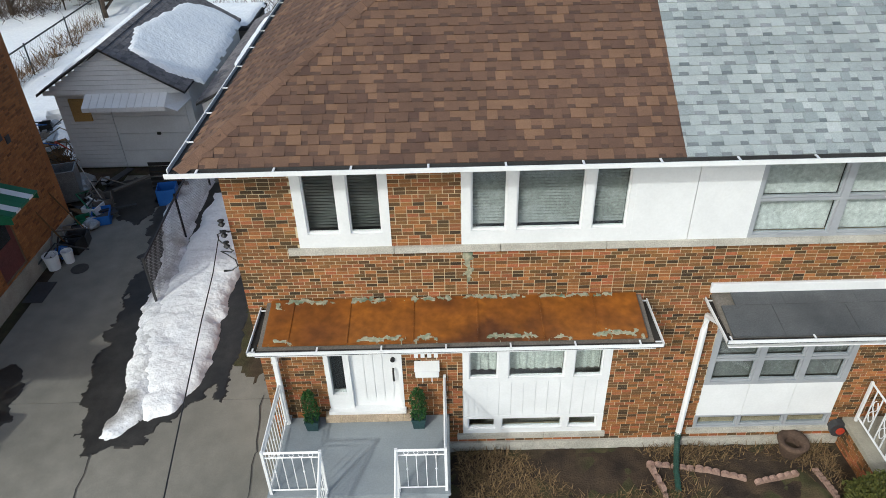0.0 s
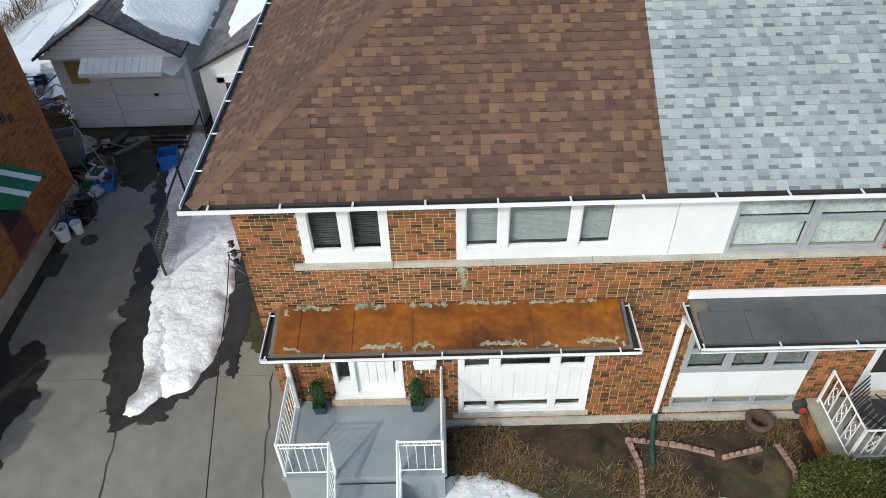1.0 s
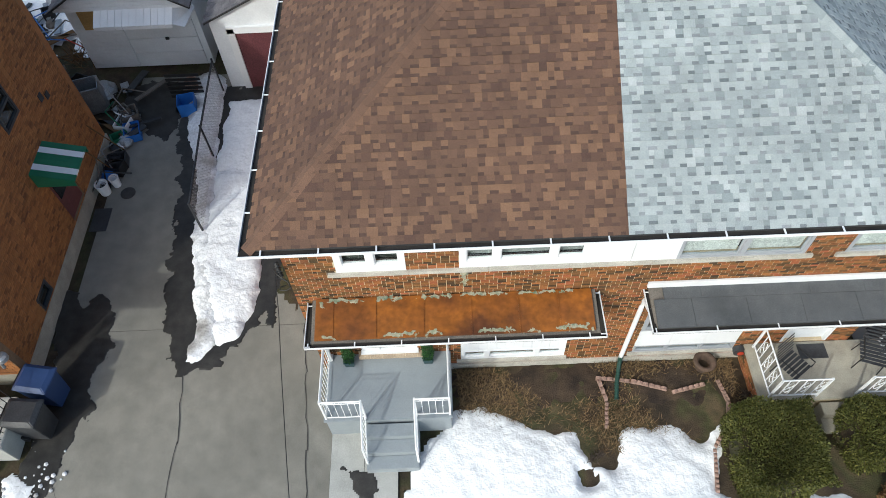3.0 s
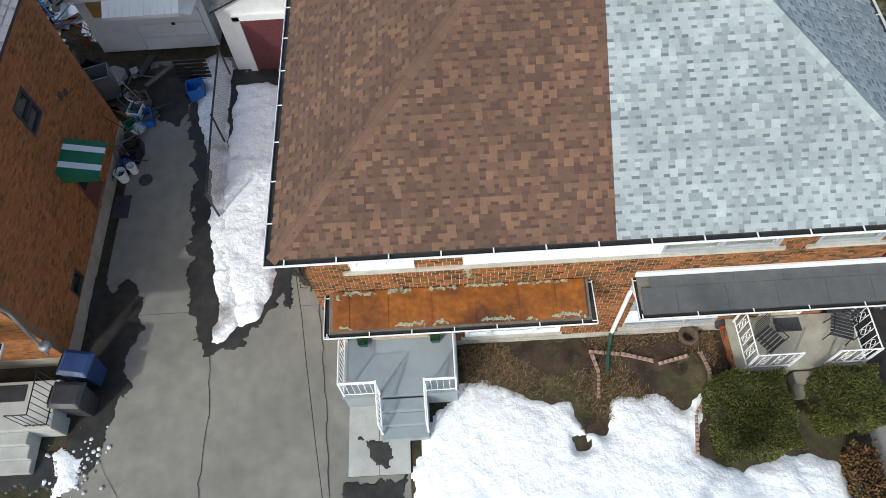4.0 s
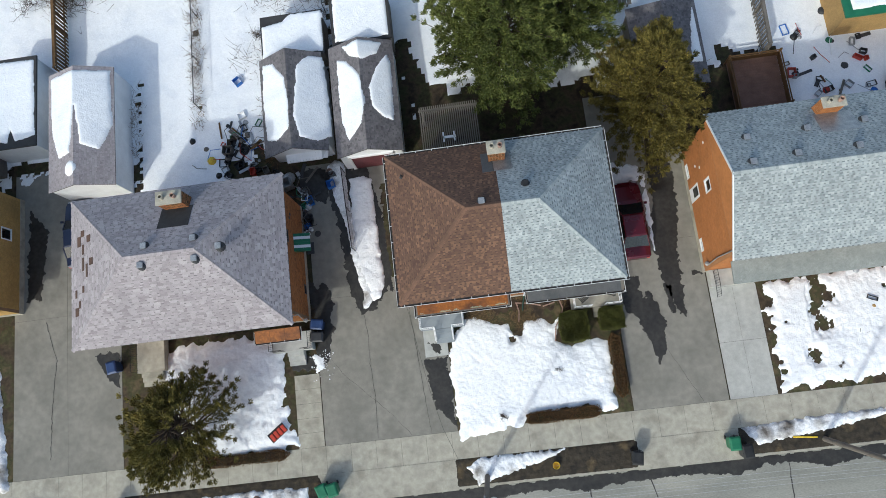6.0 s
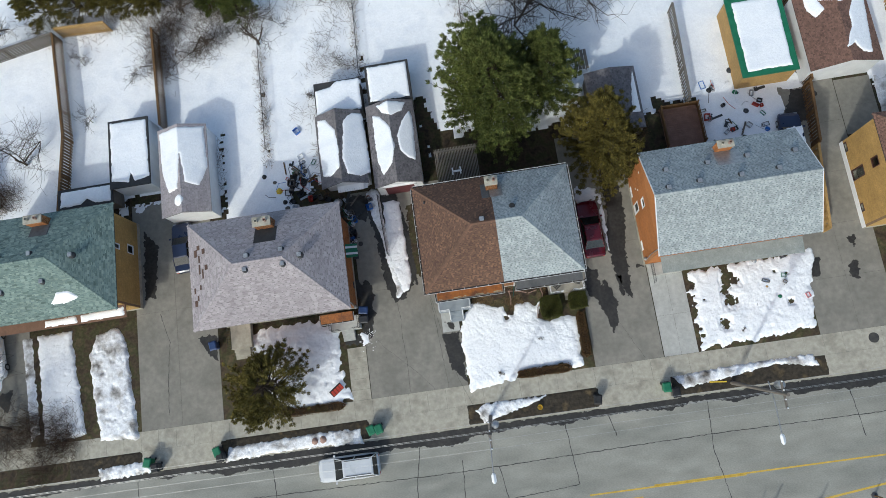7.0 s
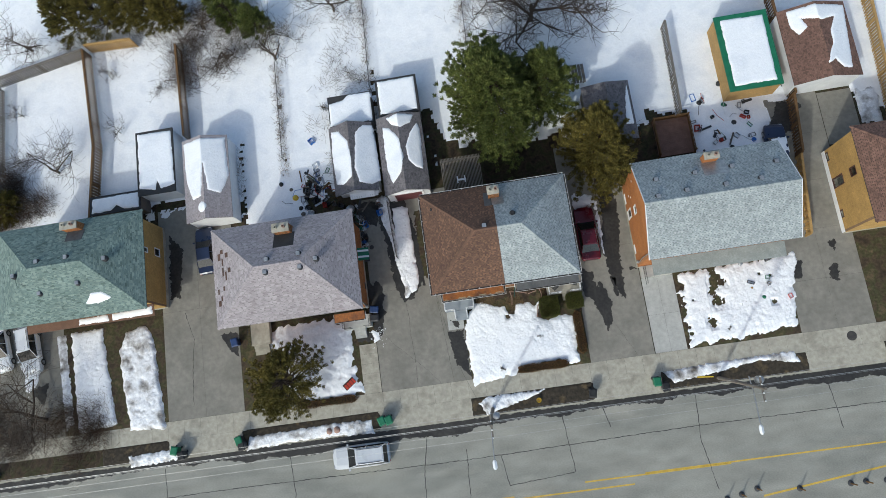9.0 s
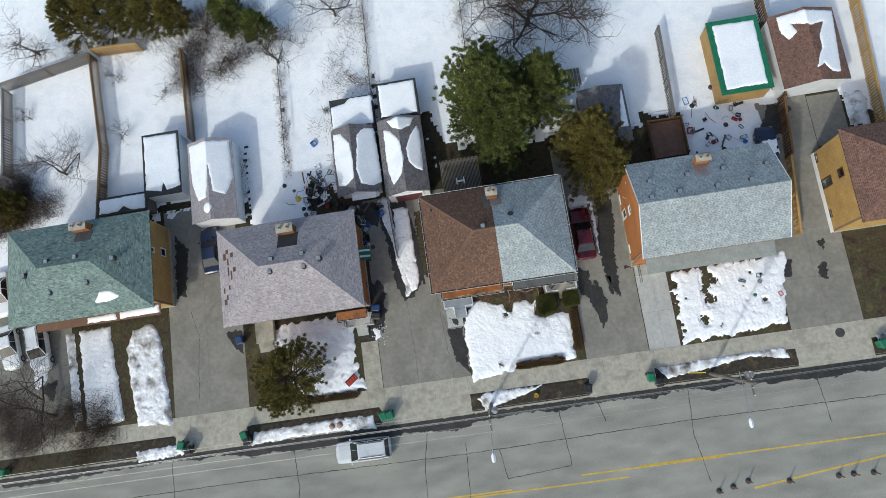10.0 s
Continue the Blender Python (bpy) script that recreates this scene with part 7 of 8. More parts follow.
# ---- wet ground and cracks ----
def stain(poly, seed, label="dark wet patch of melt water on the paving", z=0.004, ragged=0.1, step=0.035):
    solo("wet_patch", heap(poly, 0.003, step, ragged, 0.8, 0.0, 0.1, seed, z), M["wet"], label, "puddle", kind="stuff", smooth=True)


stain([(-4.8, 9.4), (-4.1, 5.7), (-3.95, 3.8), (-3.85, 2.5), (-3.65, 1.2), (-3.15, 0.0), (-2.2, 0.3), (-1.3, 1.6), (-1.1, 1.2), (-1.0, 2.5), (-1.2, 6.0), (-2.0, 9.4)], 501)
stain([(-6.4, 2.4), (-5.95, 2.3), (-5.75, 1.9), (-5.45, 2.4), (-5.0, 1.9), (-4.8, 0.9), (-5.1, -0.2), (-4.9, -0.7), (-5.1, -1.5), (-5.3, -2.4), (-6.1, -2.9), (-7.9, -2.9), (-7.7, -2.2), (-6.1, -2.0), (-6.0, 0.0)], 502)
stain([(-6.4, 8.0), (-6.3, 9.6), (-5.5, 9.8), (-4.6, 9.6), (-4.5, 8.2), (-4.8, 7.2), (-5.3, 7.6), (-5.8, 8.3)], 503)
stain([(15.4, 8.5), (16.4, 8.5), (16.9, 6.5), (16.8, 4.0), (16.35, 1.8), (16.25, -0.3), (16.1, -2.6), (15.6, -1.9), (15.0, 0.5), (15.0, 3.3), (15.4, 4.8)], 504)
stain([(12.6, 0.9), (13.7, 0.2), (13.8, -1.1), (14.2, -0.6), (14.7, -1.8), (14.9, -2.6), (14.6, -4.5), (14.15, -5.0), (13.7, -3.5), (13.3, -2.2), (12.6, -1.6)], 505)
stain([(15.2, -0.4), (15.6, -0.5), (15.6, -2.2), (15.25, -2.1)], 506)
stain([(0.4, -3.2), (1.8, -3.1), (1.9, -7.3), (1.3, -6.6), (0.9, -6.2), (0.5, -4.7)], 507)
stain([(0.75, -2.2), (1.5, -2.4), (1.45, -2.9), (1.15, -2.9), (0.9, -2.5)], 508, z=0.024, ragged=0.08)
stain([(16.9, 0.2), (17.5, 0.2), (17.5, -0.1), (16.9, -0.1)], 509)
wr = random.Random(31)
outer = [(48 - 1.7 * k, -11.25 - 0.45 * wr.random() - (0.35 if -19 < 48 - 1.7 * k < 1 or 27 < 48 - 1.7 * k < 37 else 0.0)) for k in range(54)]
stain([(-43.0, -10.77), (48.0, -10.77)] + outer, 520, "long wet edge of the street below the kerb", ROAD_Z + 0.003, 0.07, 0.05)
for k, poly in enumerate(([(-24.6, 3.5), (-23.6, 3.5), (-23.2, 8), (-24.4, 9.5)], [(-20.2, -0.4), (-18.5, -0.4), (-18.6, -2.6), (-19.2, -2.2)], [(33.4, -2.3), (34.2, -2.0), (34.0, -3.6), (33.3, -3.4)], [(33.8, -0.2), (34.6, 0.1), (34.2, -1.0)],
                          [(30.4, -1.5), (31.3, -1.4), (31.0, -3.0), (30.3, -2.9)], [(31.0, 10), (32.5, 13), (34.5, 12.6), (33.5, 10)], [(-38.5, -3.0), (-36.5, -2.5), (-37.0, -4.5)])):
    stain(poly, 540 + k)
# mud strip beside the house
setting("mud_strip", heap([(-1.25, 8.2), (0.24, 8.2), (0.24, 2.2), (-0.6, 1.6), (-1.1, 2.2), (-1.3, 5.0)], 0.02, 0.1, 0.08, 0.6, 0.5, 0.2, 560), M["turf"], "strip of brown mud and moss beside the house", "mud", smooth=True)


def crack(points, seed, z=0.006, w=0.018, label="dark crack in the paving"):
    rg = random.Random(seed)
    g = Geo()
    prev = None
    for (ax, ay), (bx, by) in zip(points, points[1:]):
        k = max(2, int(math.hypot(bx - ax, by - ay) / 0.25))
        for i in range(k + 1):
            t = i / k
            x, y = ax + (bx - ax) * t + rg.uniform(-0.03, 0.03), ay + (by - ay) * t + rg.uniform(-0.03, 0.03)
            h = w * rg.uniform(0.5, 1.3)
            d = Vector((-(by - ay), bx - ax, 0)).normalized() * h
            cur = (Vector((x, y, z)) - d, Vector((x, y, z)) + d)
            if prev:
                g.put([prev[0], cur[0], cur[1], prev[1]], [(0, 1, 2, 3)])
            prev = cur
    setting("crack", g, M["crack"], label, "crack")


crack([(-3.0, 0.2), (-2.85, -1.5), (-2.9, -3.0), (-2.75, -5.0), (-2.85, -7.4)], 1, w=0.011)
crack([(-0.35, 1.3), (-0.2, 0.0), (-0.05, -1.8), (0.1, -4.0), (0.35, -7.4)], 2, w=0.01)
crack([(-5.4, -2.2), (-4.6, -3.4), (-3.4, -4.6), (-2.0, -6.0), (-0.8, -7.4)], 3, w=0.006)
crack([(13.9, -1.0), (14.4, -3.6), (15.3, -5.5), (16.2, -7.4)], 4, w=0.008)
crack([(-23.3, 2.0), (-22.6, -0.5), (-22.9, -3.5), (-23.0, -6.5)], 5, w=0.02)
for k, pts in enumerate(([(9.0, -11.0), (9.4, -16.2), (3.8, -16.6), (3.4, -14.0)], [(-2.5, -11.0), (-3.2, -14.6), (-3.5, -20.0)], [(-14.8, -11.0), (-14.5, -15.0), (-15.2, -19.0)], [(20.3, -11.0), (20.0, -15.0), (20.6, -19.0)],
                         [(31.0, -11.0), (31.4, -15.5)], [(-26.0, -11.5), (-25.8, -19.0)], [(-40, -14.0), (-20, -13.9), (0, -14.1), (20, -13.8), (40, -13.9)], [(12.5, -11.2), (12.9, -13.0)], [(0.6, -13.2), (0.3, -19)])):
    crack(pts, 20 + k, ROAD_Z + 0.005, 0.03, "dark sealed crack in the street")
for k, (a, b, y) in enumerate(((-60, 4, -17.55), (-60, 14, -17.75), (10, 22, -17.1), (15, 60, -17.0))):
    setting("road_line_%d" % (k + 1), Geo().box(a, b, y - 0.06, y + 0.06, ROAD_Z, ROAD_Z + 0.005), M["yellow"], "worn yellow centre line", "road marking")
setting("road_line_5", Geo().put([(24, -20.0, ROAD_Z + 0.005), (60, -16.0, ROAD_Z + 0.005), (60, -15.85, ROAD_Z + 0.005), (24, -19.85, ROAD_Z + 0.005)], [(0, 1, 2, 3)]), M["yellow"], "worn yellow line that widens", "road marking")

# ---- street furniture ----
def pole(x, y, high, label, tilt=0.0):
    p = thing("utility_pole", label, "utility pole", (x, y, 0))
    part("shaft", Geo().tube([(x, y, 0), (x, y + tilt, high)], 0.16, 0.11, 10), M["grey_wood"], p)
    part("crossarm", Geo().box(x - 0.06, x + 0.06, y + tilt - 0.9, y + tilt + 0.9, high - 0.75, high - 0.62), M["grey_wood"], p)
    for dy in (-0.85, -0.3, 0.3, 0.85):
        part("insulator", Geo().turned([(0.03, 0), (0.06, 0.05), (0.03, 0.14)], (x, y + tilt + dy, high - 0.62), 8), M["white"], p)
    part("transformer", Geo().turned([(0.24, 0), (0.27, 0.08), (0.27, 0.75), (0.2, 0.85), (0.05, 0.9)], (x + 0.42, y - 0.3, high - 2.6), 16), M["steel"], p, smooth=True)
    part("lamp_arm", Geo().tube([(x, y, 7.6), (x - 0.1, y - 1.2, 8.2), (x - 0.2, y - 3.4, 8.4)], 0.04, n=6), M["steel"], p)
    part("lamp_head", Geo().loft([[(x - 0.2 + a * s, y - 3.4 - t, 8.4 + b * s) for a, b in ((-0.16, 0), (0, 0.1), (0.16, 0), (0, -0.06))] for t, s in ((0, 0.4), (0.15, 1), (0.55, 1), (0.7, 0.4))]), M["white"], p)


pole(3.3, -10.2, 10.5, "grey wooden utility pole with street lamp and transformer", -0.9)
pole(22.4, -10.2, 10.5, "grey wooden utility pole with street lamp and transformer", -0.9)
for dy, z in ((-0.85, 9.95), (-0.3, 9.95), (0.3, 9.95), (0.85, 9.95), (0.1, 7.4), (0.15, 6.9)):
    y = -11.1 + dy
    for a, b in ((-40.0, 3.3), (3.3, 22.4), (22.4, 55.0)):
        pts = [(a + (b - a) * k / 10, y, z - 4 * 0.5 * (k / 10) * (1 - k / 10)) for k in range(11)]
        solo("power_line", Geo().tube(pts, 0.008, n=3), M["steel"], "overhead power line along the street", "wire", "power lines")


def bin_(x, y, turn, colour, label, lid=None):
    b = thing("wheelie_bin", label, "bin", (0, 0, 0), "wheeled bins")
    part("body", Geo().loft([[(sx * w, sy * d, z) for sx, sy in ((-1, -1), (1, -1), (1, 1), (-1, 1))] for w, d, z in ((0.22, 0.26, 0.05), (0.28, 0.34, 0.95), (0.30, 0.36, 0.97), (0.30, 0.36, 1.0))]), M[colour], b, bevel=0.02, local=True)
    part("lid", Geo().loft([[(sx * w, sy * d - 0.02, z) for sx, sy in ((-1, -1), (1, -1), (1, 1), (-1, 1))] for w, d, z in ((0.31, 0.38, 1.0), (0.31, 0.38, 1.03), (0.22, 0.28, 1.09))]), M[lid or colour], b, bevel=0.015, local=True)
    part("handle", Geo().tube([(-0.2, 0.4, 0.98), (0.2, 0.4, 0.98)], 0.018, n=6), M["black"], b, local=True)
    for s in (-0.25, 0.25):
        part("wheel", Geo().tube([(s - 0.03, 0.28, 0.11), (s + 0.03, 0.28, 0.11)], 0.11, n=12), M["black"], b, local=True)
    b.matrix_basis = pose(x, y, 0.0, 0, 0, turn)


bin_(-5.75, -0.35, 80, "blue", "dark blue wheeled bin beside the house")
bin_(-18.53, -1.41, 10, "blue", "dark blue wheeled bin beside the tan porch")
bin_(-5.8, -1.1, 85, "charcoal", "dark grey wheeled bin beside the house")
for x, y, c, l, lab in ((-18.8, -9.9, "charcoal", "green", "dark bin with green lid at the kerb"), (-18.6, -10.4, "charcoal", "black", "black bin at the kerb"), (-6.2, -9.9, "green", "green", "green bin at the kerb"), (-5.6, -9.9, "green", "green", "green bin at the kerb"),
                        (11.8, -10.0, "charcoal", "black", "black bin at the kerb"), (17.2, -9.8, "green", "green", "green bin at the kerb"), (17.8, -10.3, "charcoal", "black", "black bin at the kerb"), (-24.6, -10.0, "green", "green", "green bin at the kerb"),
                        (-24.0, -10.5, "charcoal", "black", "black bin at the kerb"), (36.6, -9.7, "green", "green", "green bin at the kerb"), (37.4, -9.8, "steel", "steel", "grey bin at the kerb"), (-41.5, -10.2, "green", "green", "green bin at the kerb")):
    bin_(x, y, rng.uniform(-20, 20), c, lab, l)
for x, y in ((21.1, -19.8), (22.3, -19.6), (23.6, -19.3), (26.9, -19.7), (30.9, -19.8), (32.1, -19.8), (33.7, -19.9), (8.5, -20.3), (9.6, -20.6), (5.0, -20.6)):
    bo = thing("bollard", "dark post with a base standing in the street", "bollard", (x, y, ROAD_Z), "street posts")
    part("base", Geo().turned([(0.24, 0), (0.24, 0.06), (0.1, 0.1)], (x, y, ROAD_Z), 12), M["charcoal"], bo)
    part("post", Geo().turned([(0.06, 0.08), (0.055, 1.1), (0.03, 1.16)], (x, y, ROAD_Z), 10), mat("bollard_orange", [(0.10, 0.045, 0.03), (0.14, 0.06, 0.04)], 0.6) if x == 21.1 else M["hedge"], bo)

# ---- vehicles ----
def vehicle(name, at, turn, paint, label, L=4.6, W=1.8, H=1.5, hood=1.05, van=False, pickup=False):
    """Body of lofted sections, glazed cabin with pillars and roof, wheels, lamps and mirrors."""
    c = thing(name, label, "car", (0, 0, 0))
    w = W / 2
    belt = H * 0.60
    back = -L / 2
    secs = [(-L / 2, 0.80, 0.32, belt * 0.9), (-L / 2 + 0.12, 0.93, 0.24, belt * 0.98), (-L / 4, 1.0, 0.2, belt), (L * 0.10, 1.0, 0.2, belt), (L * 0.24, 0.99, 0.2, belt * 0.97), (L / 2 - 0.35, 0.95, 0.22, belt * 0.86), (L / 2 - 0.06, 0.84, 0.26, belt * 0.72), (L / 2, 0.72, 0.34, belt * 0.58)]
    rings = []
    for x, s, z0, z1 in secs:
        rings.append([(x, w * s * px, z0 + (z1 - z0) * pz_) for px, pz_ in ((-0.9, 0), (-1, 0.2), (-1, 0.72), (-0.93, 0.93), (-0.6, 1.0), (0, 1.02), (0.6, 1.0), (0.93, 0.93), (1, 0.72), (1, 0.2), (0.9, 0))])
    body = part("body", Geo().loft(rings), paint, c, smooth=False, local=True)
    xa, xb = (-L / 2 + 0.12, L * 0.22) if van else (-L * 0.36, L * 0.20)
    ta, tb = (xa + 0.25, xb - 0.75) if van else (xa + 0.55, xb - 0.75)
    if pickup:
        xa, ta = -L * 0.12, -L * 0.10
    z0, z1 = belt * 0.97, H - 0.05
    part("cabin_glass", Geo().loft([[(xa, -w * 0.88, z0), (xb, -w * 0.88, z0), (xb, w * 0.88, z0), (xa, w * 0.88, z0)], [(ta, -w * 0.7, z1), (tb, -w * 0.7, z1), (tb, w * 0.7, z1), (ta, w * 0.7, z1)]]), M["car_glass"], c, "dark tinted windows", local=True)
    part("roof", Geo().loft([[(ta - 0.03, -w * 0.73, z1), (tb + 0.02, -w * 0.73, z1), (tb + 0.02, w * 0.73, z1), (ta - 0.03, w * 0.73, z1)], [(ta + 0.1, -w * 0.64, H), (tb - 0.12, -w * 0.64, H), (tb - 0.12, w * 0.64, H), (ta + 0.1, w * 0.64, H)]]), paint, c, bevel=0.03, local=True)
    for s in (-1, 1):
        for p, q in (((xa, ta)), ((xb, tb))):
            part("pillar", Geo().tube([(p, s * w * 0.885, z0), (q, s * w * 0.715, z1 + 0.01)], 0.035, n=5), paint, c, local=True)
        m_ = (xa + xb) / 2
        part("pillar", Geo().tube([(m_, s * w * 0.89, z0), (m_, s * w * 0.72, z1)], 0.03, n=5), paint, c, local=True)
        part("mirror", Geo().box(xb - 0.15, xb, s * w * 1.0 - 0.02, s * w * 1.0 + s * 0.16, belt * 0.98, belt * 0.98 + 0.12) if s > 0 else Geo().box(xb - 0.15, xb, -w - 0.16, -w + 0.02, belt * 0.98, belt * 0.98 + 0.12), paint, c, bevel=0.02, local=True)
        part("headlight", Geo().box(L / 2 - 0.22, L / 2 - 0.03, s * w * 0.62 - 0.14, s * w * 0.62 + 0.14, belt * 0.58, belt * 0.74), M["steel"], c, bevel=0.02, local=True)
        part("tail_light", Geo().box(-L / 2 - 0.01, -L / 2 + 0.1, s * w * 0.7 - 0.1, s * w * 0.7 + 0.1, belt * 0.62, belt * 0.86), M["red"], c, bevel=0.02, local=True)
        if van:
            part("roof_rail", Geo().tube([(ta + 0.2, s * w * 0.6, H + 0.05), (tb - 0.2, s * w * 0.6, H + 0.05)], 0.025, n=5), M["charcoal"], c, local=True)
        for x in (-L * 0.31, L * 0.31):
            wh = part("wheel", Geo().tube([(x, s * (w - 0.2), 0.31), (x, s * (w + 0.005), 0.31)], 0.31, n=18), M["black"], c, local=True)
            rim = part("rim", Geo().tube([(x, s * (w - 0.02), 0.31), (x, s * (w + 0.012), 0.31)], 0.19, n=12), M["steel"], c, local=True)
    c.matrix_basis = pose(*at, 0, 0, turn)
    return c


vehicle("minivan", (-8.35, -12.55, ROAD_Z), 180, M["silver"], "silver minivan with roof rails parked at the kerb", 4.9, 1.9, 1.72, van=True)
vehicle("sedan", (13.75, 3.6, 0), 90, M["maroon"], "dark maroon sedan parked beside the house", 4.8, 1.8, 1.42)
vehicle("hatchback", (-40.8, 1.1, 0), -80, M["car_white"], "white car parked in the driveway", 4.3, 1.78, 1.45)
vehicle("suv", (-37.9, 0.7, 0), -82, M["car_white"], "white sport utility car parked in the driveway", 4.5, 1.85, 1.6, van=True)
vehicle("sedan", (-41.6, 6.3, 0), -85, M["car_white"], "white car parked by the house", 4.4, 1.78, 1.45)
vehicle("sedan", (-20.7, 7.4, 0), 92, M["navy"], "dark blue car parked in the driveway", 4.4, 1.76, 1.42)
vehicle("sedan", (31.3, 8.6, 0), 85, M["navy"], "dark blue car with snow on its roof", 4.4, 1.8, 1.45)
solo("car_snow", heap([(30.8, 7.9), (31.9, 7.9), (31.9, 9.2), (30.8, 9.2)], 0.08, 0.08, 0.06, 0.6, 0.1, 0.1, 580, 1.42), M["snow"], "snow left on a car roof", "snow", kind="stuff", smooth=True)
snow("snow_bank", [(14.9, 6.5), (15.2, 6.5), (15.1, 3.0), (15.0, 1.2), (14.85, 3.0)], 0.12, 0.06, 590, "thin ridge of snow beside the car", ragged=0.1)
snow("snow_bank", [(13.0, 7.5), (15.0, 7.0), (15.2, 6.2), (13.2, 6.0)], 0.2, 0.08, 591, "snow behind the parked car")
snow("snow_bank", [(-6.3, -2.2), (-5.6, -2.2), (-5.7, -2.9), (-6.2, -3.1)], 0.12, 0.05, 592, "small heap of grey snow by the steps", ragged=0.08)
snow("snow_bank", [(39.2, 10.0), (41.0, 9.5), (41.2, 13.0), (39.3, 13.0)], 0.3, 0.15, 593, "heap of snow by the garage", "old_snow")

# ---- clutter ----
def bucket(x, y, r, h, m_, label):
    b = thing("bucket", label, "bucket", (x, y, 0))
    part("pail", Geo().turned([(r * 0.8, 0), (r, h), (r * 1.05, h), (r * 1.05, h + 0.02), (r * 0.93, h + 0.02), (r * 0.75, 0.04)], (x, y, 0), 14), M[m_], b)
    part("handle", Geo().tube([(x - r, y, h), (x - r * 0.6, y, h + 0.1), (x + r * 0.6, y, h + 0.1), (x + r, y, h)], 0.006, n=4), M["steel"], b)


bucket(-6.05, 5.5, 0.17, 0.36, "white", "white plastic bucket by the wall")
bucket(-5.8, 5.75, 0.13, 0.3, "white", "small white bucket by the wall")
bucket(-4.3, 9.3, 0.2, 0.4, "terracotta", "brown pot by the garage")


def bag(x, y, s, m_, label, seed, z=0.0):
    rg = random.Random(seed)
    rings = []
    for k, (r, h) in enumerate(((0.7, 0), (1.0, 0.25), (0.95, 0.55), (0.6, 0.85), (0.2, 1.0))):
        rings.append([(x + s * r * math.cos(a) * rg.uniform(0.85, 1.15), y + s * r * math.sin(a) * rg.uniform(0.85, 1.15), z + s * h * 1.1) for a in [6.2832 * j / 10 for j in range(10)]])
    solo("bag", Geo().loft(rings), M[m_], label, "bag", bevel=0.01)


def crate(x, y, w, d, h, m_, label, turn=0.0, z=0.0):
    g = Geo()
    u, v = Vector((math.cos(turn), math.sin(turn), 0)), Vector((-math.sin(turn), math.cos(turn), 0))
    o = Vector((x, y, z)) - u * w / 2 - v * d / 2
    t = 0.025
    g.block(o, u, v, (0, 0, 1), w, d, t)
    g.block(o, u, v, (0, 0, 1), w, t, h)
    g.block(o + v * (d - t), u, v, (0, 0, 1), w, t, h)
    g.block(o, u, v, (0, 0, 1), t, d, h)
    g.block(o + u * (w - t), u, v, (0, 0, 1), t, d, h)
    solo("crate", g, M[m_], label, "crate", bevel=0.006)


def stick(p, q, r, m_, label, name="pole_rod"):
    solo(name, Geo().tube([p, q], r, n=6), M[m_], label, "rod")


bag(-6.05, 6.0, 0.24, "bright_blue", "bright blue plastic sack by the wall", 1)
bag(-6.1, 6.7, 0.2, "charcoal", "black rubbish bag by the wall", 2)
bag(-6.0, 7.15, 0.16, "white", "white plastic bag by the wall", 3)
bag(-6.1, 8.3, 0.25, "steel", "grey plastic sheet bundle by the wall", 4)
crate(-5.9, 6.5, 0.5, 0.4, 0.3, "charcoal", "dark plastic crate of tools", 0.2)
crate(-5.75, 7.6, 0.45, 0.6, 0.25, "bright_blue", "blue plastic tub by the wall", 0.3)
crate(-6.05, 7.9, 0.4, 0.5, 0.3, "white", "white box by the wall", -0.2)
crate(-6.1, 7.35, 0.35, 0.35, 0.25, "green", "green crate by the wall", 0.5)
stick((-5.9, 7.0, 0.05), (-6.38, 6.7, 1.5), 0.018, "wood", "wooden tool handle leaning on the wall")
stick((-5.8, 8.1, 0.05), (-6.38, 8.3, 1.6), 0.016, "steel", "metal rod leaning on the wall")
stick((-5.95, 6.2, 0.05), (-6.38, 6.0, 1.4), 0.018, "wood", "broom handle leaning on the wall")
solo("manhole_cover", Geo().turned([(0.2, 0.0), (0.2, 0.012)], (-5.45, 5.45, 0), 20), M["crack"], "round black drain cover in the driveway", "drain cover")
solo("door_mat", Geo().box(-6.2, -5.75, 4.2, 4.95, 0.004, 0.02), M["charcoal"], "dark mat outside the side door", "mat", bevel=0.004)
crate(-4.3, 8.5, 0.5, 0.5, 0.45, "bright_blue", "blue folding frame beside the garage", 0.2)
for k in range(6):
    solo("black_slat_frame", Geo().box(-4.9, -3.9, 9.0 + 0.02 * k, 9.015 + 0.02 * k, 0.05 + 0.14 * k, 0.15 + 0.14 * k), M["black"], "black slatted panel leaning by the garage", "panel", "slats by the garage")
bag(-7.0, 9.3, 0.4, "steel", "grey tarpaulin over stored things", 6)
crate(-7.1, 8.8, 0.7, 0.6, 0.9, "steel", "grey metal bin behind the house", 0.3)
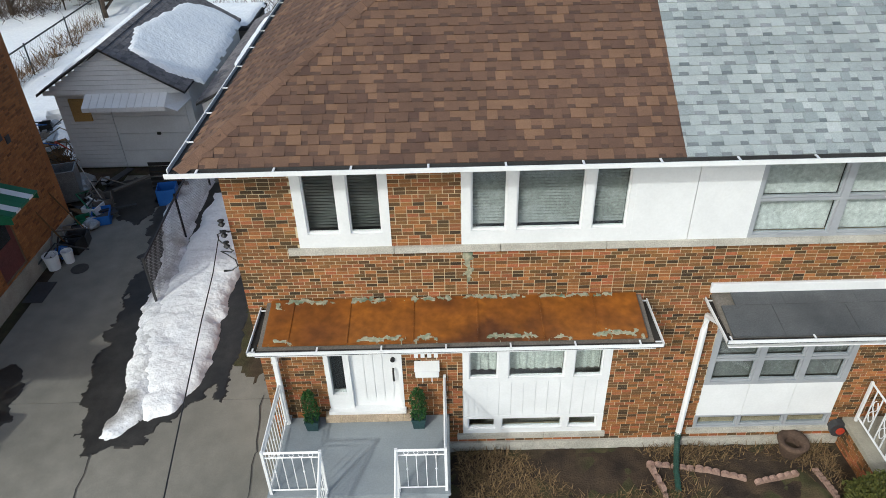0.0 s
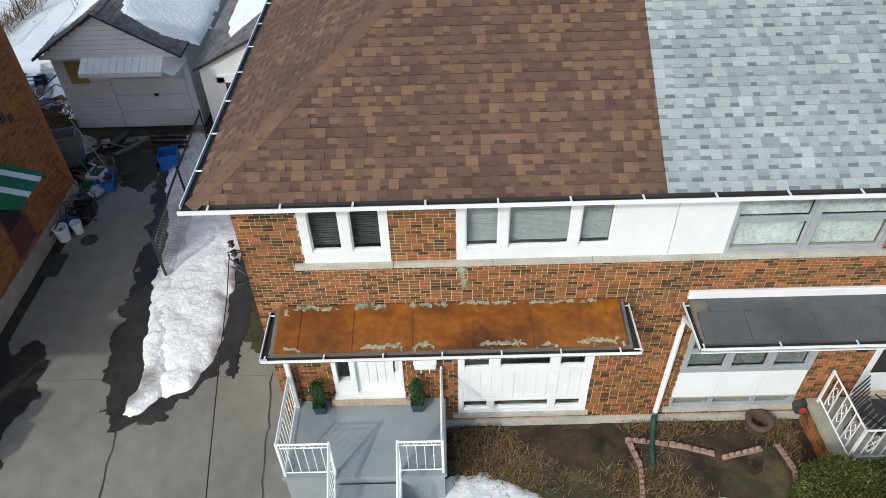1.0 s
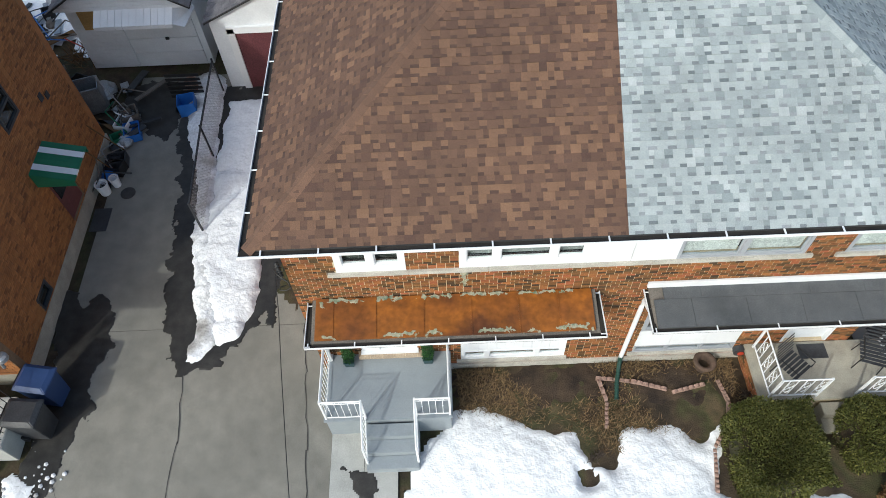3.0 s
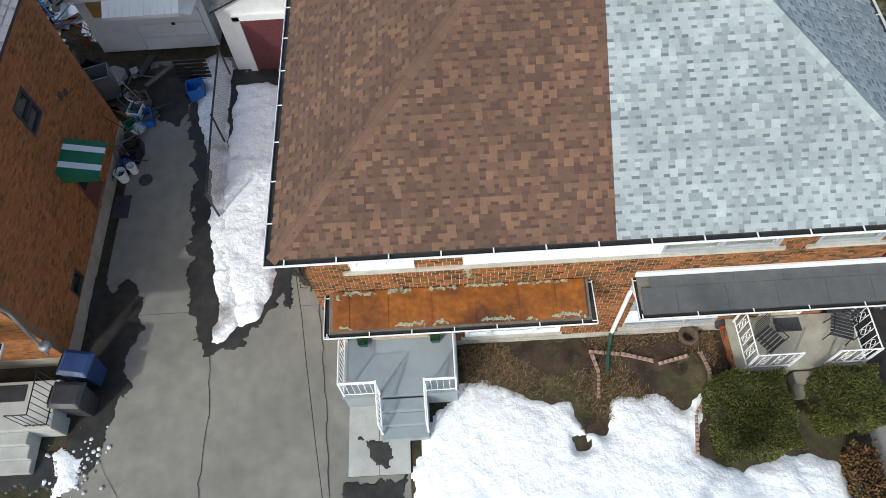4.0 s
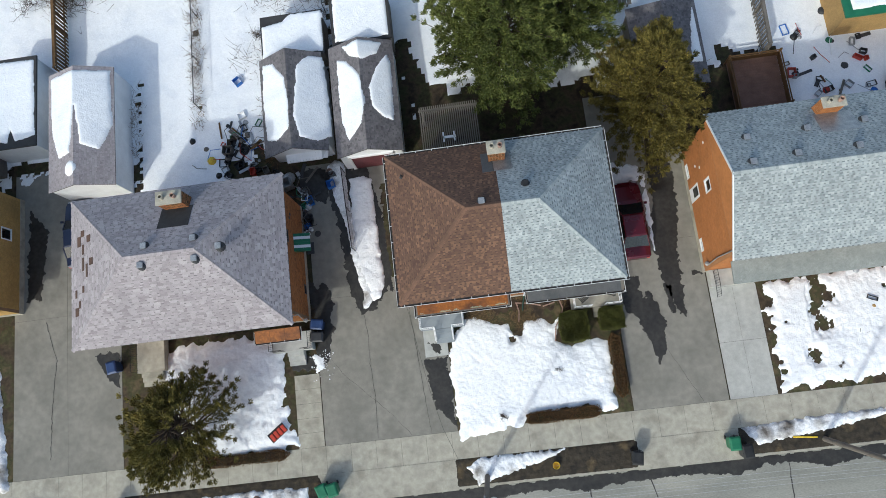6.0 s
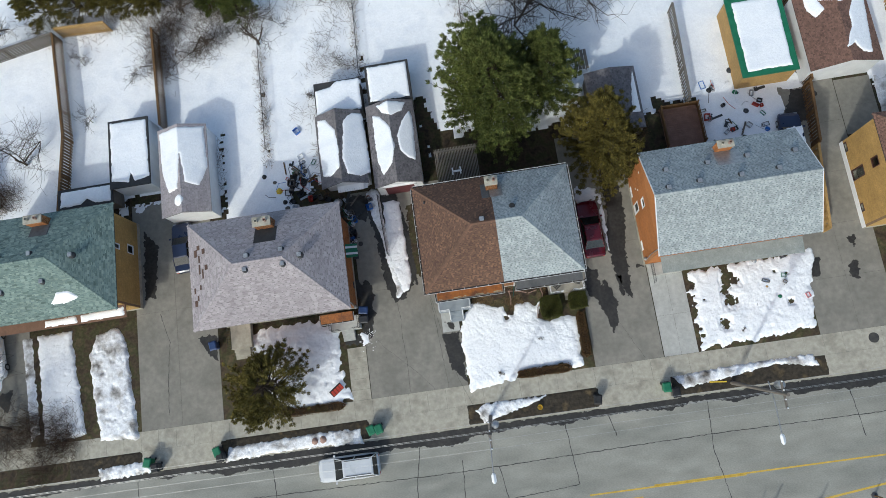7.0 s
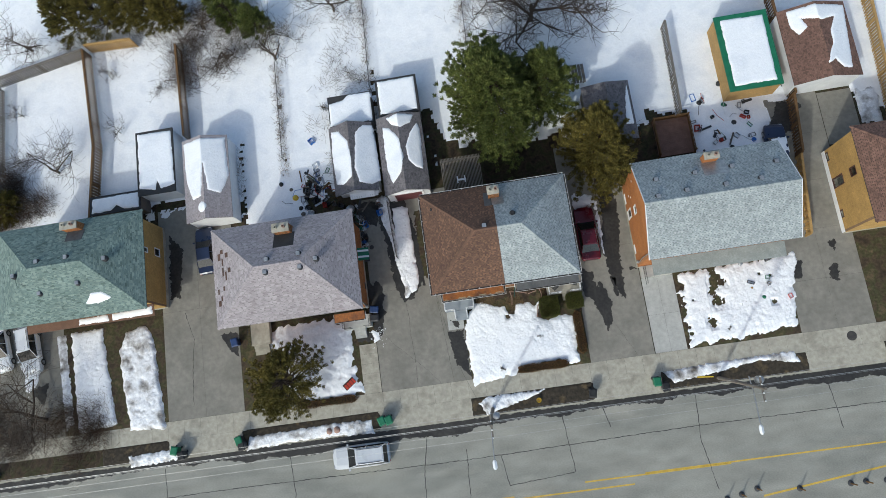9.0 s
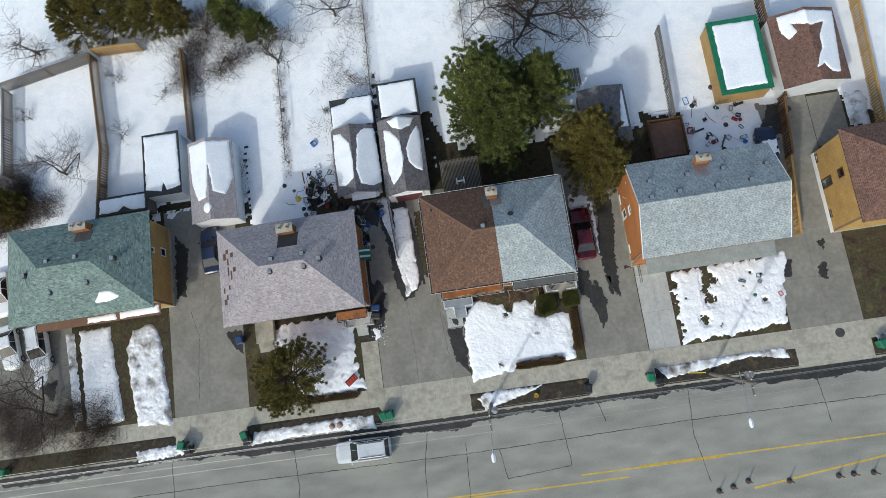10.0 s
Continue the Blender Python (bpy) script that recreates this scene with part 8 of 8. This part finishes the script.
def junk(x, y, rg, words, seed):
    """One piece of rubbish: a tub, a bundle, a bent rod frame or a board."""
    m_ = rg.choice(["charcoal", "steel", "black", "black", "grey_wood", "white", "charcoal", "bright_blue", "green", "steel", "grey_wood", "black", "red"])
    k = rg.random()
    if k < 0.3:
        crate(x, y, rg.uniform(0.2, 0.6), rg.uniform(0.2, 0.5), rg.uniform(0.15, 0.45), m_, "plastic tub " + words, rg.uniform(0, 3))
    elif k < 0.55:
        bag(x, y, rg.uniform(0.1, 0.26), m_, "crumpled bundle " + words, seed)
    elif k < 0.8:
        a, r = rg.uniform(0, 3), rg.uniform(0.3, 0.8)
        c, s = math.cos(a) * r, math.sin(a) * r
        solo("bent_rod", Geo().tube([(x - c, y - s, 0.16), (x - s * 0.4, y + c * 0.4, 0.3 + r * 0.3), (x + c, y + s, 0.17)], 0.022, n=5), M[m_], "bent metal rod " + words, "rod")
    else:
        a = rg.uniform(0, 3)
        solo("board", Geo().block((x, y, 0.13), (math.cos(a), math.sin(a), 0), (-math.sin(a), math.cos(a), 0), (0, 0, 1), rg.uniform(0.4, 1.3), rg.uniform(0.08, 0.25), 0.04), M[rg.choice(["grey_wood", "wood", "charcoal", "steel"])], "loose board " + words, "board", bevel=0.006)


rg = random.Random(56)
for k in range(60):
    junk(rg.gauss(-10.3, 1.0), rg.gauss(11.6, 1.2), rg, "in the junk heap behind the house", 300 + k)
for k in range(34):
    junk(rg.uniform(-6.25, -5.85), rg.uniform(5.3, 9.3), rg, "in the row of junk by the wall", 400 + k)
for k in range(40):
    junk(rg.uniform(24.8, 29.8), rg.uniform(9.4, 14.5), rg, "lying in the snowy garden", 500 + k)
for k in range(10):
    x, y = rg.uniform(-12.4, -8.4), rg.uniform(8.6, 12.6)
    m_ = rg.choice(["charcoal", "steel", "black", "grey_wood", "white", "bright_blue", "green", "red", "steel", "grey_wood"])
    if k % 3:
        crate(x, y, rg.uniform(0.25, 0.8), rg.uniform(0.2, 0.6), rg.uniform(0.2, 0.6), m_, "box of odds and ends in the back garden", rg.uniform(0, 3))
    else:
        bag(x, y, rg.uniform(0.15, 0.3), m_, "bundle of odds and ends in the back garden", k)
bag(-12.0, 11.2, 0.28, "yellow_plastic", "yellow plastic ball-shaped sack in the snow", 90)
for k in range(8):
    x, y = rg.uniform(24.9, 30.6), rg.uniform(9.2, 16.0)
    m_ = rg.choice(["charcoal", "black", "bright_blue", "steel", "white", "red", "charcoal"])
    (crate(x, y, rg.uniform(0.2, 0.7), rg.uniform(0.2, 0.5), rg.uniform(0.2, 0.5), m_, "odds and ends lying in the snow", rg.uniform(0, 3)) if k % 2 else bag(x, y, rg.uniform(0.12, 0.28), m_, "bundle lying in the snow", 100 + k))
for k in range(16):
    x, y = rg.uniform(25.0, 30.2), rg.uniform(-4.5, -0.6)
    m_ = rg.choice(["charcoal", "black", "steel", "green", "red", "grey_wood", "pale_wood"])
    (crate(x, y, rg.uniform(0.15, 0.6), rg.uniform(0.15, 0.4), rg.uniform(0.1, 0.35), m_, "litter on the snowy lawn", rg.uniform(0, 3)) if k % 2 else bag(x, y, rg.uniform(0.1, 0.22), m_, "small bundle on the snowy lawn", 200 + k))
sl = thing("sled", "red and black plastic sled on the snow", "sled", (-8.6, -6.6, 0.25))
for k in range(4):
    part("slat", Geo().block((-9.0 + 0.22 * k, -6.9 + 0.16 * k, 0.26), (0.8, 0.58, 0), (-0.58, 0.8, 0), (0, 0, 1), 0.22, 0.45, 0.08), M["red"], sl, bevel=0.02)
part("rim", Geo().block((-9.06, -6.98, 0.2), (0.8, 0.58, 0), (-0.58, 0.8, 0), (0, 0, 1), 1.15, 0.6, 0.06), M["black"], sl)
# small rubble by the steps and at the kerb
g = Geo()
for _ in range(90):
    x, y, s = rg.gauss(-5.7, 0.35), rg.gauss(-2.7, 0.4), rg.uniform(0.01, 0.05)
    g.turned([(s, 0), (s * 1.1, s * 0.6), (s * 0.4, s)], (x, y, 0.0), 5)
solo("rubble", g, M["old_snow"], "scattered lumps of ice and rubble", "rubble", kind="stuff")
for x, y in ((-11.0, -10.2), (-10.3, -10.15)):
    bag(x, y, 0.3, "terracotta", "pinkish sack lying on the verge", int(x * 3))
bucket(7.3, -10.0, 0.2, 0.3, "yellow_plastic", "yellow bucket on the verge")
solo("metal_pipe", Geo().tube([(20.7, -9.9, 0.06), (22.0, -10.05, 0.06)], 0.05, n=6), M["yellow_plastic"], "yellow plastic pipe on the verge", "pipe")
solo("manhole_cover", Geo().turned([(0.4, 0.0), (0.4, 0.012)], (33.8, -8.3, 0.0), 24), M["crack"], "round grey manhole cover in the pavement", "manhole cover")
tb = thing("picnic_table", "weathered garden table frame half buried in snow", "table", (15.6, 18.5, 0))
for k in range(4):
    part("plank", Geo().box(15.0 + k * 0.3, 15.25 + k * 0.3, 17.6, 19.4, 0.68, 0.73), M["grey_wood"], tb)
for x, y in ((15.1, 17.8), (16.0, 17.8), (15.1, 19.2), (16.0, 19.2)):
    part("leg", Geo().box(x - 0.04, x + 0.04, y - 0.04, y + 0.04, 0, 0.68), M["grey_wood"], tb)
